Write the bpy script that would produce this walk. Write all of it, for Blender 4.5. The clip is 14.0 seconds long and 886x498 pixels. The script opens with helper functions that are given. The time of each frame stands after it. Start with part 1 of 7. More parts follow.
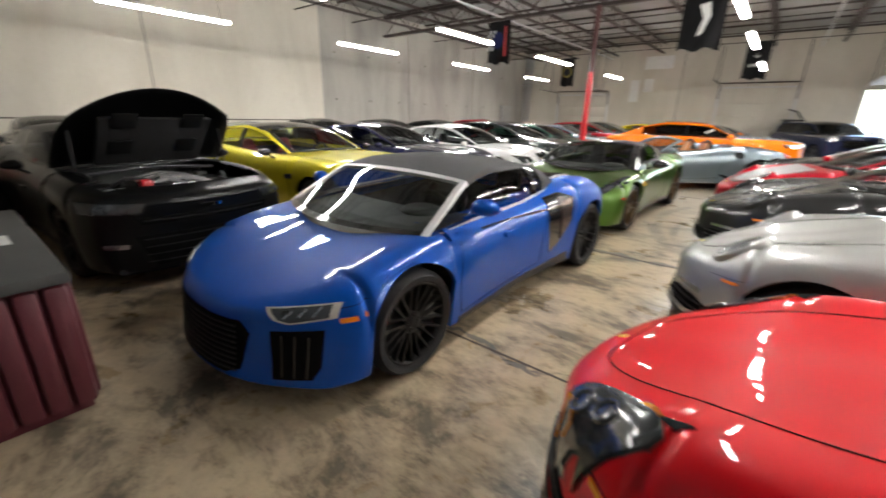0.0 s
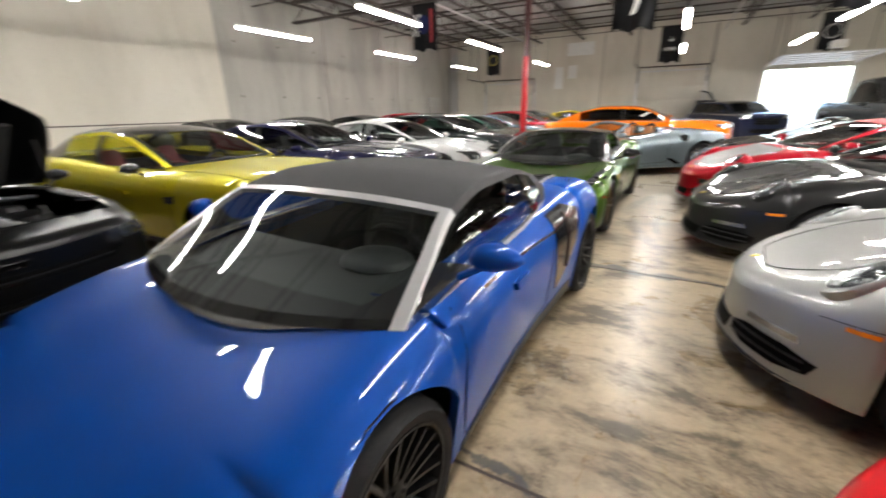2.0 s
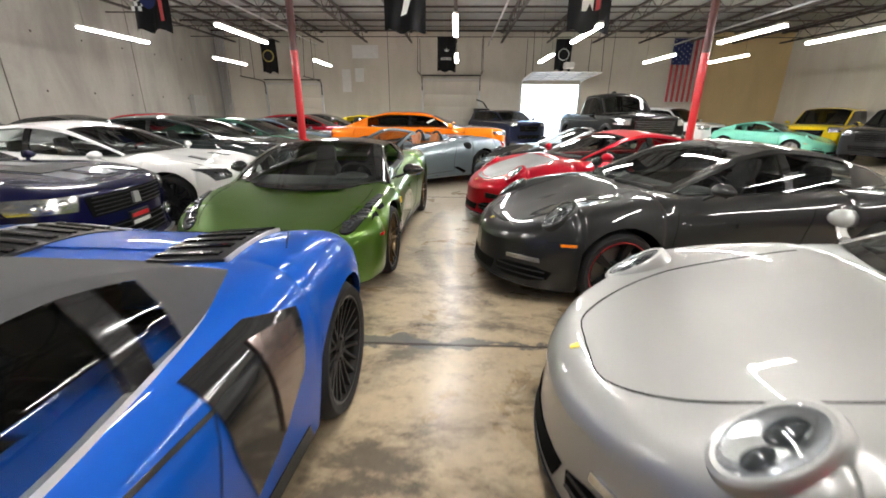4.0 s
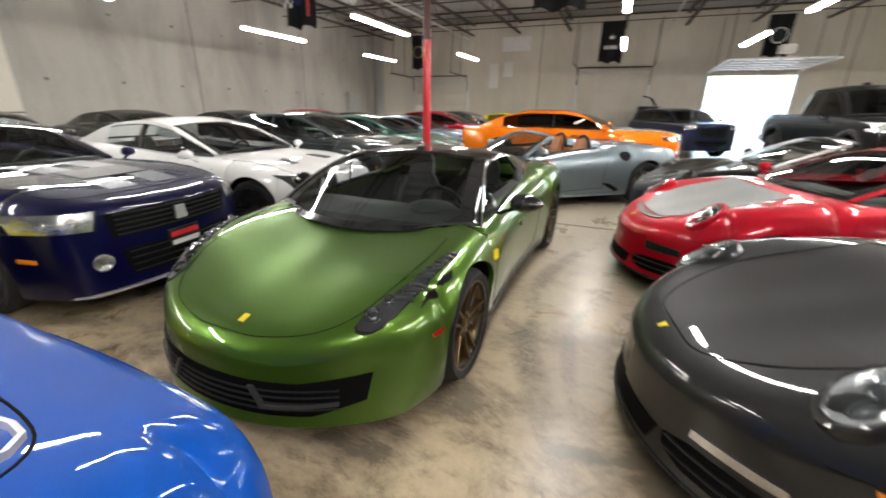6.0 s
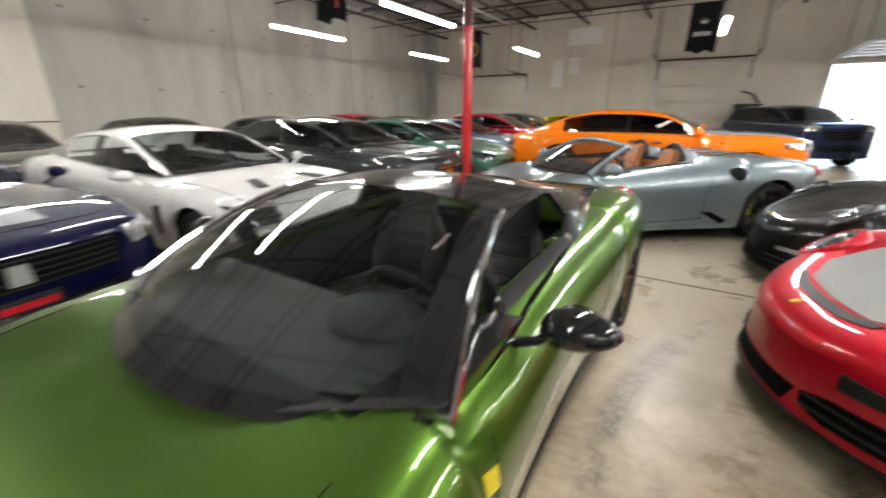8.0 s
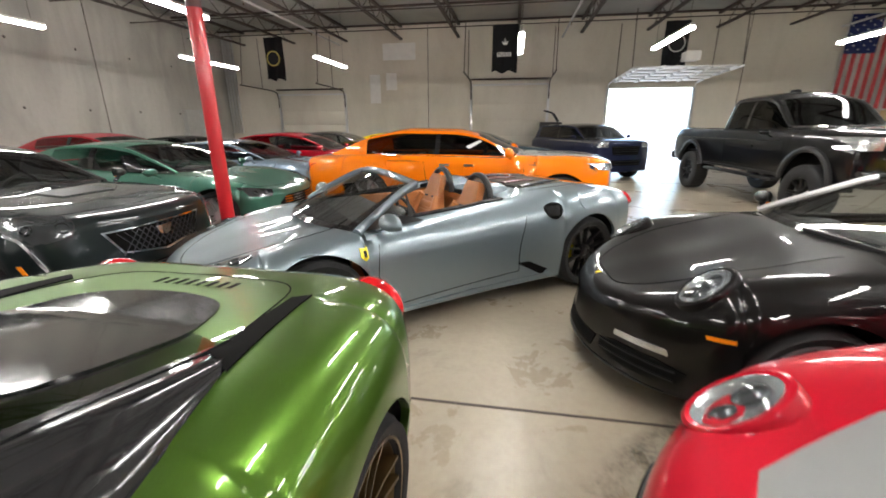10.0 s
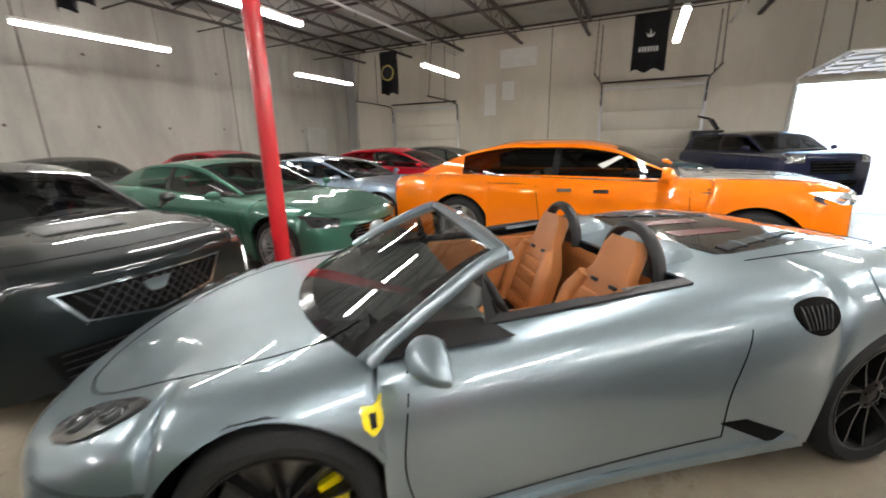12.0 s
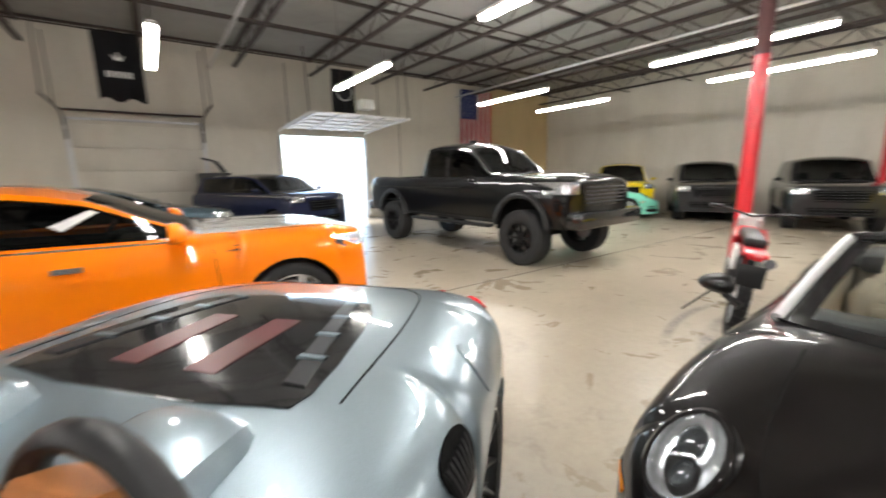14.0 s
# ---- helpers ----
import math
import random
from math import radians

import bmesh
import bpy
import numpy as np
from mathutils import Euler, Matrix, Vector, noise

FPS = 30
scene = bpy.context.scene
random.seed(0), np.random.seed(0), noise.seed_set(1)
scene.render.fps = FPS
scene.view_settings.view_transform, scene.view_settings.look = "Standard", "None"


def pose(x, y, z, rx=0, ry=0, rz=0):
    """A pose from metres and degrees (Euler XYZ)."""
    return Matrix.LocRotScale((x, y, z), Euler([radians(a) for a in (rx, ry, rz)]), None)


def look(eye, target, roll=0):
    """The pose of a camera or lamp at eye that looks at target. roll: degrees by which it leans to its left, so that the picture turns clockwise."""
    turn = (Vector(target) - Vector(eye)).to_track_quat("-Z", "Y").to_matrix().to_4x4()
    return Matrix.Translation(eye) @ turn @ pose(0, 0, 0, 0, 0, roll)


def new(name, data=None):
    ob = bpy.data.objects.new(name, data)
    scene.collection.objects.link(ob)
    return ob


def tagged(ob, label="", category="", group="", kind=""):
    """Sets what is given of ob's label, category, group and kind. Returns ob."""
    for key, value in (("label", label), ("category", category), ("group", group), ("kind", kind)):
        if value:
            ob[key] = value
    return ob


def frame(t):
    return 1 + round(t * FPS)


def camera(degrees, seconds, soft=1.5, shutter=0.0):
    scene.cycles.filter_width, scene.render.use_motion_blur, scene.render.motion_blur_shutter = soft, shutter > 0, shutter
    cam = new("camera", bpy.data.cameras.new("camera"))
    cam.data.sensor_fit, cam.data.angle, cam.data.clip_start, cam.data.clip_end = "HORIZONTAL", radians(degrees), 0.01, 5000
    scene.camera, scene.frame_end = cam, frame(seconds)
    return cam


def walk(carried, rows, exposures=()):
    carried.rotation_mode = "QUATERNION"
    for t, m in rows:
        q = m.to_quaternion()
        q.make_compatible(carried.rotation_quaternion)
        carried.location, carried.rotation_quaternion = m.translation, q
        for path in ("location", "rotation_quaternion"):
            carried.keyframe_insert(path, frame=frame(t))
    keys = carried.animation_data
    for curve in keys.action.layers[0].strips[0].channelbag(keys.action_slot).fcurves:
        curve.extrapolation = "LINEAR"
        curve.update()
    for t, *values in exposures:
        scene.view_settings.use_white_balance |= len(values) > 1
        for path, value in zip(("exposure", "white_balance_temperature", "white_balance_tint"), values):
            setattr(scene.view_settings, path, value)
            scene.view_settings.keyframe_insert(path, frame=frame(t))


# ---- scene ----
cam = camera(96.0, 14.0, soft=1.7, shutter=0.4)
PATH = [
    (0, (1.383, 0.475, 1.555), (0.199, 1.957, 0.92), 1.3), 
    (0.5, (1.072, 0.587, 1.528), (-0.402, 1.784, 0.899), 0.4), 
    (1, (0.783, 0.738, 1.523), (-0.736, 1.867, 0.876), -1.2), 
    (1.5, (0.564, 1.051, 1.513), (-0.795, 2.362, 0.854), -2.1), 
    (2, (0.476, 1.361, 1.507), (-0.439, 3.013, 0.849), -1.1), 
    (2.5, (0.383, 1.701, 1.497), (0.123, 3.564, 0.815), 0.4), 
    (2.7, (0.397, 1.803, 1.494), (0.313, 3.677, 0.799), 0.2), 
    (4.8, (0.602, 3.733, 1.533), (0.540, 5.632, 0.907), 0.5),
    (5, (0.594, 3.903, 1.513), (0.481, 5.798, 0.883), 1.2),
    (5.5, (0.566, 4.333, 1.536), (0.250, 6.193, 0.874), 0.9),
    (6, (0.562, 4.695, 1.533), (-0.150, 6.441, 0.866), 0.9),
    (6.5, (0.481, 4.956, 1.527), (-0.660, 6.448, 0.837), 1.5),
    (7, (0.299, 5.272, 1.522), (-1.124, 6.487, 0.816), 0.5),
    (7.5, (0.237, 5.745, 1.516), (-1.133, 7.027, 0.827), -0.6),
    (8, (0.247, 6.377, 1.521), (-0.729, 7.995, 0.864), -0.1),
    (8.5, (0.273, 7.000, 1.544), (-0.109, 8.850, 0.886), -0.9),
    (8.7, (0.397, 7.242, 1.515), (0.227, 9.122, 0.853), -1.1),
    (10.8, (0.369, 9.072, 1.564), (-0.298, 10.884, 1.045), 0.6), 
    (11, (0.294, 9.24, 1.565), (-0.491, 11.007, 1.056), 0.6), 
    (11.5, (0.162, 9.68, 1.538), (-0.78, 11.368, 1.024), -0.4), 
    (12, (0.081, 10.122, 1.527), (-0.772, 11.855, 1.01), -1.1), 
    (12.5, (-0.027, 10.542, 1.533), (-0.535, 12.415, 1.048), -1.9), 
    (13, (0.02, 10.917, 1.539), (-0.023, 12.868, 1.101), -2.1), 
    (13.5, (0.12, 11.182, 1.545), (0.644, 13.071, 1.146), -1.4), 
    (14, (0.23, 11.398, 1.545), (1.376, 12.996, 1.179), -1.1),
]
walk(cam, [(t, look(eye, target, roll)) for t, eye, target, roll in PATH],
     exposures=((0.0, 0.78), (5.0, 0.7), (7.0, 0.64), (11.0, 0.66), (14.0, 0.7)))

# ---- light ----
world = bpy.data.worlds.new("world")
scene.world = world
world.use_nodes = True
wn = world.node_tree.nodes
sky = wn.new("ShaderNodeTexSky")
sky.sky_type = "NISHITA"
sky.sun_disc = False
sky.sun_elevation, sky.sun_rotation = radians(48), radians(160)
wn["Background"].inputs["Strength"].default_value = 0.7
world.node_tree.links.new(sky.outputs[0], wn["Background"].inputs[0])
sun = new("sun", bpy.data.lights.new("sun", "SUN"))
sun.data.energy, sun.data.angle, sun.data.color = 4.5, radians(0.5), (1.0, 0.95, 0.88)
sun.matrix_world = look((0, 60, 50), (3, 20, 0))
TUBE = 62.0          # strength of the strip lamps

# ---- materials ----
def nodes_of(name):
    m = bpy.data.materials.new(name)
    m.use_nodes = True
    return m, m.node_tree.nodes, m.node_tree.links, m.node_tree.nodes["Principled BSDF"]


def setp(p, **kw):
    for k, v in kw.items():
        p.inputs[k.replace("_", " ")].default_value = (*v, 1) if isinstance(v, tuple) and len(v) == 3 else v


def plain(name, color, rough=0.5, metal=0.0, bump=0.0, scale=40.0, vary=0.12, coat=0.0):
    """A surface with a little mottling in colour and roughness, and a fine bump."""
    m, n, l, p = nodes_of(name)
    setp(p, Roughness=rough, Metallic=metal, Coat_Weight=coat, Coat_Roughness=0.05)
    tc = n.new("ShaderNodeTexCoord")
    nz = n.new("ShaderNodeTexNoise")
    nz.inputs["Scale"].default_value, nz.inputs["Detail"].default_value = scale * 0.12, 6
    l.new(tc.outputs["Object"], nz.inputs["Vector"])
    mx = n.new("ShaderNodeMix")
    mx.data_type = "RGBA"
    mx.inputs["A"].default_value = (*[c * (1 - vary) for c in color], 1)
    mx.inputs["B"].default_value = (*[min(1, c * (1 + vary)) for c in color], 1)
    l.new(nz.outputs["Fac"], mx.inputs["Factor"])
    l.new(mx.outputs["Result"], p.inputs["Base Color"])
    if bump:
        n2 = n.new("ShaderNodeTexNoise")
        n2.inputs["Scale"].default_value, n2.inputs["Detail"].default_value = scale, 4
        l.new(tc.outputs["Object"], n2.inputs["Vector"])
        b = n.new("ShaderNodeBump")
        b.inputs["Strength"].default_value, b.inputs["Distance"].default_value = bump, 0.01
        l.new(n2.outputs["Fac"], b.inputs["Height"])
        l.new(b.outputs[0], p.inputs["Normal"])
    return m


def paint(name, color, metal=0.35, rough=0.32, flake=0.15, coat=1.0):
    """Car paint: metallic flakes under a clear coat."""
    m, n, l, p = nodes_of(name)
    setp(p, Metallic=metal, Roughness=rough + 0.13, Coat_Weight=coat, Coat_Roughness=0.02, Coat_IOR=1.5, Specular_IOR_Level=0.1)
    tc = n.new("ShaderNodeTexCoord")
    v = n.new("ShaderNodeTexVoronoi")
    v.inputs["Scale"].default_value = 900
    l.new(tc.outputs["Object"], v.inputs["Vector"])
    big = n.new("ShaderNodeTexNoise")
    big.inputs["Scale"].default_value = 3
    l.new(tc.outputs["Object"], big.inputs["Vector"])
    mx = n.new("ShaderNodeMix")
    mx.data_type = "RGBA"
    mx.inputs["A"].default_value = (*[c * (1 - flake) for c in color], 1)
    mx.inputs["B"].default_value = (*[min(1, c * (1 + flake)) for c in color], 1)
    l.new(v.outputs["Color"], mx.inputs["Factor"])
    l.new(mx.outputs["Result"], p.inputs["Base Color"])
    mr = n.new("ShaderNodeMapRange")
    mr.inputs["To Min"].default_value, mr.inputs["To Max"].default_value = 0.008, 0.035
    l.new(big.outputs["Fac"], mr.inputs["Value"])
    l.new(mr.outputs[0], p.inputs["Coat Roughness"])
    return m


def glass(name, tint, rough=0.01, ior=1.5):
    m, n, l, p = nodes_of(name)
    n.remove(p)
    out = n["Material Output"]
    tr, gl, fr, mx = (n.new("ShaderNodeBsdfTransparent"), n.new("ShaderNodeBsdfGlossy"), n.new("ShaderNodeFresnel"), n.new("ShaderNodeMixShader"))
    tr.inputs["Color"].default_value = (*tint, 1)
    gl.inputs["Roughness"].default_value = rough
    fr.inputs["IOR"].default_value = ior
    l.new(fr.outputs[0], mx.inputs[0])
    l.new(tr.outputs[0], mx.inputs[1])
    l.new(gl.outputs[0], mx.inputs[2])
    l.new(mx.outputs[0], out.inputs[0])
    return m


def glow(name, color, strength):
    m, n, l, p = nodes_of(name)
    setp(p, Base_Color=color, Emission_Color=color, Emission_Strength=strength, Roughness=0.4)
    return m


def ramp(n, l, src, stops):
    r = n.new("ShaderNodeValToRGB")
    e = r.color_ramp.elements
    while len(e) < len(stops):
        e.new(0.5)
    for el, (pos, c) in zip(e, stops):
        el.position, el.color = pos, (*c, 1) if isinstance(c, tuple) else (c, c, c, 1)
    l.new(src, r.inputs[0])
    return r.outputs[0]


def noise_tex(n, l, vec, scale, detail=5, rough=0.6, distort=0.0):
    t = n.new("ShaderNodeTexNoise")
    t.inputs["Scale"].default_value, t.inputs["Detail"].default_value = scale, detail
    t.inputs["Roughness"].default_value, t.inputs["Distortion"].default_value = rough, distort
    l.new(vec, t.inputs["Vector"])
    return t.outputs["Fac"]


def mixc(n, l, fac, a, b, mode="MIX"):
    m = n.new("ShaderNodeMix")
    m.data_type, m.blend_type = "RGBA", mode
    for sock, v in (("Factor", fac), ("A", a), ("B", b)):
        if isinstance(v, (int, float)):
            m.inputs[sock].default_value = v
        elif isinstance(v, tuple):
            m.inputs[sock].default_value = (*v, 1)
        else:
            l.new(v, m.inputs[sock])
    return m.outputs["Result"]


def concrete_floor():
    """Sealed warehouse slab: tan, with dark worn stains near the entrance end and grey, smoother concrete further in."""
    m, n, l, p = nodes_of("sealed_concrete")
    geo = n.new("ShaderNodeNewGeometry")
    pos = geo.outputs["Position"]
    big = noise_tex(n, l, pos, 0.35, 4)
    mid = noise_tex(n, l, pos, 1.6, 8, 0.68, 0.6)
    mp = n.new("ShaderNodeMapping")
    mp.inputs["Scale"].default_value = (1.0, 1.7, 1)
    mp.inputs["Rotation"].default_value = (0, 0, 0.5)
    l.new(pos, mp.inputs["Vector"])
    streak = noise_tex(n, l, mp.outputs[0], 1.3, 14, 0.72, 0.3)
    small = noise_tex(n, l, mp.outputs[0], 5.0, 10, 0.75, 0.3)
    fine = noise_tex(n, l, pos, 14, 6, 0.7)
    sep = n.new("ShaderNodeSeparateXYZ")
    l.new(pos, sep.inputs[0])
    old = n.new("ShaderNodeMapRange")
    old.interpolation_type = "SMOOTHSTEP"
    old.inputs["From Min"].default_value, old.inputs["From Max"].default_value = 5.0, 10.5
    old.inputs["To Min"].default_value, old.inputs["To Max"].default_value = 1.0, 0.0
    l.new(sep.outputs["Y"], old.inputs["Value"])
    tan = mixc(n, l, ramp(n, l, mid, [(0.3, 0.0), (0.7, 1.0)]), (0.40, 0.305, 0.19), (0.56, 0.455, 0.31))
    grey = mixc(n, l, ramp(n, l, big, [(0.35, 0.0), (0.65, 1.0)]), (0.32, 0.272, 0.205), (0.43, 0.375, 0.29))
    base = mixc(n, l, old.outputs[0], grey, tan)
    dark = ramp(n, l, streak, [(0.47, 0.0), (0.53, 0.3), (0.60, 0.85)])
    mulo = n.new("ShaderNodeMath")
    mulo.operation = "MULTIPLY"
    l.new(dark, mulo.inputs[0])
    l.new(old.outputs[0], mulo.inputs[1])
    base = mixc(n, l, mulo.outputs[0], base, (0.055, 0.045, 0.034))
    scuff = n.new("ShaderNodeMath")
    scuff.operation = "MULTIPLY"
    l.new(ramp(n, l, small, [(0.53, 0.0), (0.66, 0.6)]), scuff.inputs[0])
    l.new(old.outputs[0], scuff.inputs[1])
    base = mixc(n, l, scuff.outputs[0], base, (0.085, 0.062, 0.04))
    spots = ramp(n, l, mid, [(0.58, 0.0), (0.72, 0.6)])
    base = mixc(n, l, spots, base, (0.17, 0.145, 0.11))
    base = mixc(n, l, ramp(n, l, fine, [(0.42, 0.0), (0.75, 0.35)]), base, (0.24, 0.2, 0.15))
    def calc(op, a, b=None):
        q = n.new("ShaderNodeMath")
        q.operation = op
        for sock, v in zip(q.inputs, (a, b)):
            if isinstance(v, (int, float)):
                sock.default_value = v
            elif v is not None:
                l.new(v, sock)
        return q.outputs[0]

    # torn dark filler along two joints
    wob = noise_tex(n, l, pos, 2.2, 5, 0.65)
    wid = noise_tex(n, l, pos, 0.9, 3)
    for y0, reach in ((2.62, 0.10), (5.36, 0.22)):
        d = calc("ABSOLUTE", calc("ADD", calc("SUBTRACT", sep.outputs["Y"], y0), calc("MULTIPLY", calc("SUBTRACT", wob, 0.5), 0.55)))
        d = calc("SUBTRACT", d, calc("MULTIPLY", calc("SUBTRACT", wid, 0.42), reach * 2.2))
        base = mixc(n, l, ramp(n, l, d, [(0.0, 0.85), (0.02, 0.0)]), base, (0.075, 0.078, 0.082))
    # tyre marks: broken arcs left by turning cars
    worn = ramp(n, l, noise_tex(n, l, pos, 1.1, 6, 0.7), [(0.46, 0.0), (0.56, 1.0)])
    tread = ramp(n, l, noise_tex(n, l, pos, 26, 4, 0.7), [(0.35, 0.35), (0.6, 1.0)])
    for cx, cy, r, wd in ((2.9, 7.3, 2.1, 0.10), (2.9, 7.3, 2.42, 0.07), (3.2, 7.9, 3.1, 0.12), (-0.6, -1.4, 3.5, 0.10), (-0.6, -1.4, 3.78, 0.08), (-1.0, -0.8, 4.4, 0.12),
                          (3.3, 0.4, 2.5, 0.10), (3.3, 0.4, 2.8, 0.09), (4.9, 10.6, 2.3, 0.09), (4.9, 10.6, 2.62, 0.06), (-3.6, 4.6, 2.4, 0.10), (-3.6, 4.6, 2.7, 0.08)):
        off = n.new("ShaderNodeVectorMath")
        off.operation = "DISTANCE"
        l.new(pos, off.inputs[0])
        off.inputs[1].default_value = (cx, cy, 0)
        d = calc("ABSOLUTE", calc("SUBTRACT", off.outputs["Value"], r))
        arc = ramp(n, l, calc("DIVIDE", d, wd), [(0.35, 0.75), (1.0, 0.0)])
        base = mixc(n, l, calc("MULTIPLY", calc("MULTIPLY", arc, worn), tread), base, (0.05, 0.042, 0.034))
    l.new(base, p.inputs["Base Color"])
    rr = n.new("ShaderNodeMapRange")
    rr.inputs["To Min"].default_value, rr.inputs["To Max"].default_value = 0.16, 0.44
    l.new(mid, rr.inputs["Value"])
    l.new(rr.outputs[0], p.inputs["Roughness"])
    b = n.new("ShaderNodeBump")
    b.inputs["Strength"].default_value, b.inputs["Distance"].default_value = 0.12, 0.01
    l.new(fine, b.inputs["Height"])
    l.new(b.outputs[0], p.inputs["Normal"])
    return m


def wall_paint(name, color, stain, amount):
    m, n, l, p = nodes_of(name)
    geo = n.new("ShaderNodeNewGeometry")
    pos = geo.outputs["Position"]
    mp = n.new("ShaderNodeMapping")
    mp.inputs["Scale"].default_value = (0.8, 0.8, 0.25)
    l.new(pos, mp.inputs["Vector"])
    a = noise_tex(n, l, mp.outputs[0], 1.1, 7, 0.62, 0.4)
    f = noise_tex(n, l, pos, 9, 6, 0.7)
    c = mixc(n, l, ramp(n, l, a, [(0.42, 0.0), (0.72, amount)]), color, stain)
    c = mixc(n, l, ramp(n, l, f, [(0.5, 0.0), (0.8, 0.25)]), c, stain)
    l.new(c, p.inputs["Base Color"])
    setp(p, Roughness=0.75)
    b = n.new("ShaderNodeBump")
    b.inputs["Strength"].default_value, b.inputs["Distance"].default_value = 0.15, 0.01
    l.new(f, b.inputs["Height"])
    l.new(b.outputs[0], p.inputs["Normal"])
    return m


def leather(name, color):
    m = plain(name, color, 0.42, bump=0.25, scale=160, vary=0.1)
    return m


M_FLOOR = concrete_floor()
M_WALL = wall_paint("white_wall_paint", (0.66, 0.62, 0.54), (0.45, 0.41, 0.34), 0.45)
M_BARE = wall_paint("bare_concrete_panel", (0.42, 0.40, 0.36), (0.24, 0.23, 0.21), 0.8)
# warm light on the wall's far right end, put into its colour
M_WARMLIT = wall_paint("warm_lit_wall", (0.66, 0.5, 0.27), (0.5, 0.38, 0.2), 0.5)
M_DECK = wall_paint("ceiling_board", (0.36, 0.36, 0.35), (0.22, 0.22, 0.21), 0.5)
M_STEEL = plain("dark_joist_steel", (0.07, 0.055, 0.05), 0.6, 0.3, 0.2, 30)
M_RED = plain("red_post_paint", (0.62, 0.02, 0.03), 0.3, 0, 0.1, 25, 0.15, 0.4)
M_REDDK = plain("brown_post_primer", (0.10, 0.035, 0.035), 0.55, 0, 0.15, 25)
M_TUBE = glow("lamp_tube", (1.0, 0.97, 0.92), TUBE)
M_WHITE = plain("white_enamel", (0.75, 0.75, 0.73), 0.4)
M_BLACK = plain("satin_black_plastic", (0.018, 0.018, 0.019), 0.42, 0, 0.1, 120)
M_GLOSSB = plain("gloss_black", (0.012, 0.012, 0.013), 0.12, 0, 0, 40, 0.1, 0.6)
M_RIMB = plain("black_alloy", (0.006, 0.006, 0.0065), 0.3, 0, 0.03, 60, 0.1)
M_UNDER = plain("underbody_black", (0.012, 0.012, 0.012), 0.85)
M_RUBBER = plain("tyre_rubber", (0.022, 0.022, 0.023), 0.72, 0, 0.35, 90)
M_CHROME = plain("bright_chrome", (0.8, 0.8, 0.8), 0.08, 1.0, 0, 40, 0.04)
M_ALU = plain("silver_alloy", (0.62, 0.62, 0.63), 0.32, 0.6, 0.05, 60, 0.06)
M_GUN = plain("gunmetal_alloy", (0.10, 0.10, 0.11), 0.32, 0.8, 0.05, 60)
M_BRONZE = plain("bronze_alloy", (0.16, 0.11, 0.055), 0.32, 0.9, 0.05, 60)
M_DISC = plain("brake_disc_steel", (0.32, 0.31, 0.30), 0.35, 1.0, 0.1, 80)
M_CAL_Y = plain("yellow_caliper", (0.75, 0.6, 0.0), 0.35, 0, 0, 40, 0.08, 0.5)
M_CAL_R = plain("red_caliper", (0.6, 0.02, 0.02), 0.35, 0, 0, 40, 0.08, 0.5)
M_CAL_G = plain("grey_caliper", (0.12, 0.12, 0.12), 0.4)
M_GLASS = glass("tinted_car_glass", (0.48, 0.51, 0.50))
M_DGLASS = glass("dark_privacy_glass", (0.08, 0.085, 0.085))
M_LENS = glass("clear_lens", (0.85, 0.87, 0.88), 0.02, 1.45)
M_TAIL = plain("red_lens", (0.5, 0.008, 0.012), 0.08, 0, 0, 40, 0.15, 1.0)
M_AMBER = plain("amber_lens", (0.85, 0.24, 0.01), 0.12, 0, 0, 40, 0.1, 1.0)
M_LAMPIN = plain("lamp_reflector", (0.62, 0.63, 0.65), 0.2, 0.9, 0, 60, 0.3)
M_LAMPDK = plain("dark_lamp_housing", (0.07, 0.075, 0.08), 0.15, 0.5, 0, 60, 0.3, 0.8)
M_SEAM = plain("panel_gap", (0.008, 0.008, 0.008), 0.8)
M_MESH = plain("grille_mesh", (0.004, 0.004, 0.004), 0.75, 0.0)
M_INT = leather("black_leather", (0.02, 0.02, 0.021))
M_INTG = leather("grey_leather", (0.045, 0.045, 0.045))
M_DASH = leather("charcoal_dashboard", (0.05, 0.056, 0.054))
M_TAN = leather("tan_leather", (0.46, 0.175, 0.055))
M_CREAM = leather("cream_leather", (0.55, 0.47, 0.36))
M_REDL = leather("red_leather", (0.3, 0.02, 0.02))
M_YEL = plain("yellow_badge", (0.85, 0.68, 0.02), 0.3, 0, 0, 40, 0.05, 0.8)
for dull, level in ((M_MESH, 0.08), (M_SEAM, 0.05), (M_UNDER, 0.05), (M_RUBBER, 0.25), (M_INT, 0.25), (M_BLACK, 0.3), (M_RIMB, 0.3)):
    dull.node_tree.nodes["Principled BSDF"].inputs["Specular IOR Level"].default_value = level

# ---- geometry helpers ----
def pchip(pts):
    """A smooth curve through (x, value) points that never overshoots."""
    pts = sorted(pts)
    x, y = np.array([p[0] for p in pts], float), np.array([p[1] for p in pts], float)
    h = np.diff(x)
    d = np.diff(y) / h
    m = np.zeros(len(x))
    for i in range(1, len(x) - 1):
        if d[i - 1] * d[i] > 0:
            w1, w2 = 2 * h[i] + h[i - 1], h[i] + 2 * h[i - 1]
            m[i] = (w1 + w2) / (w1 / d[i - 1] + w2 / d[i])
    m[0], m[-1] = d[0], d[-1]

    def f(v):
        v = min(max(v, x[0]), x[-1])
        i = min(max(int(np.searchsorted(x, v)) - 1, 0), len(h) - 1)
        t = (v - x[i]) / h[i]
        return float((2 * t**3 - 3 * t**2 + 1) * y[i] + (t**3 - 2 * t**2 + t) * h[i] * m[i] + (3 * t**2 - 2 * t**3) * y[i + 1] + (t**3 - t**2) * h[i] * m[i + 1])
    return f


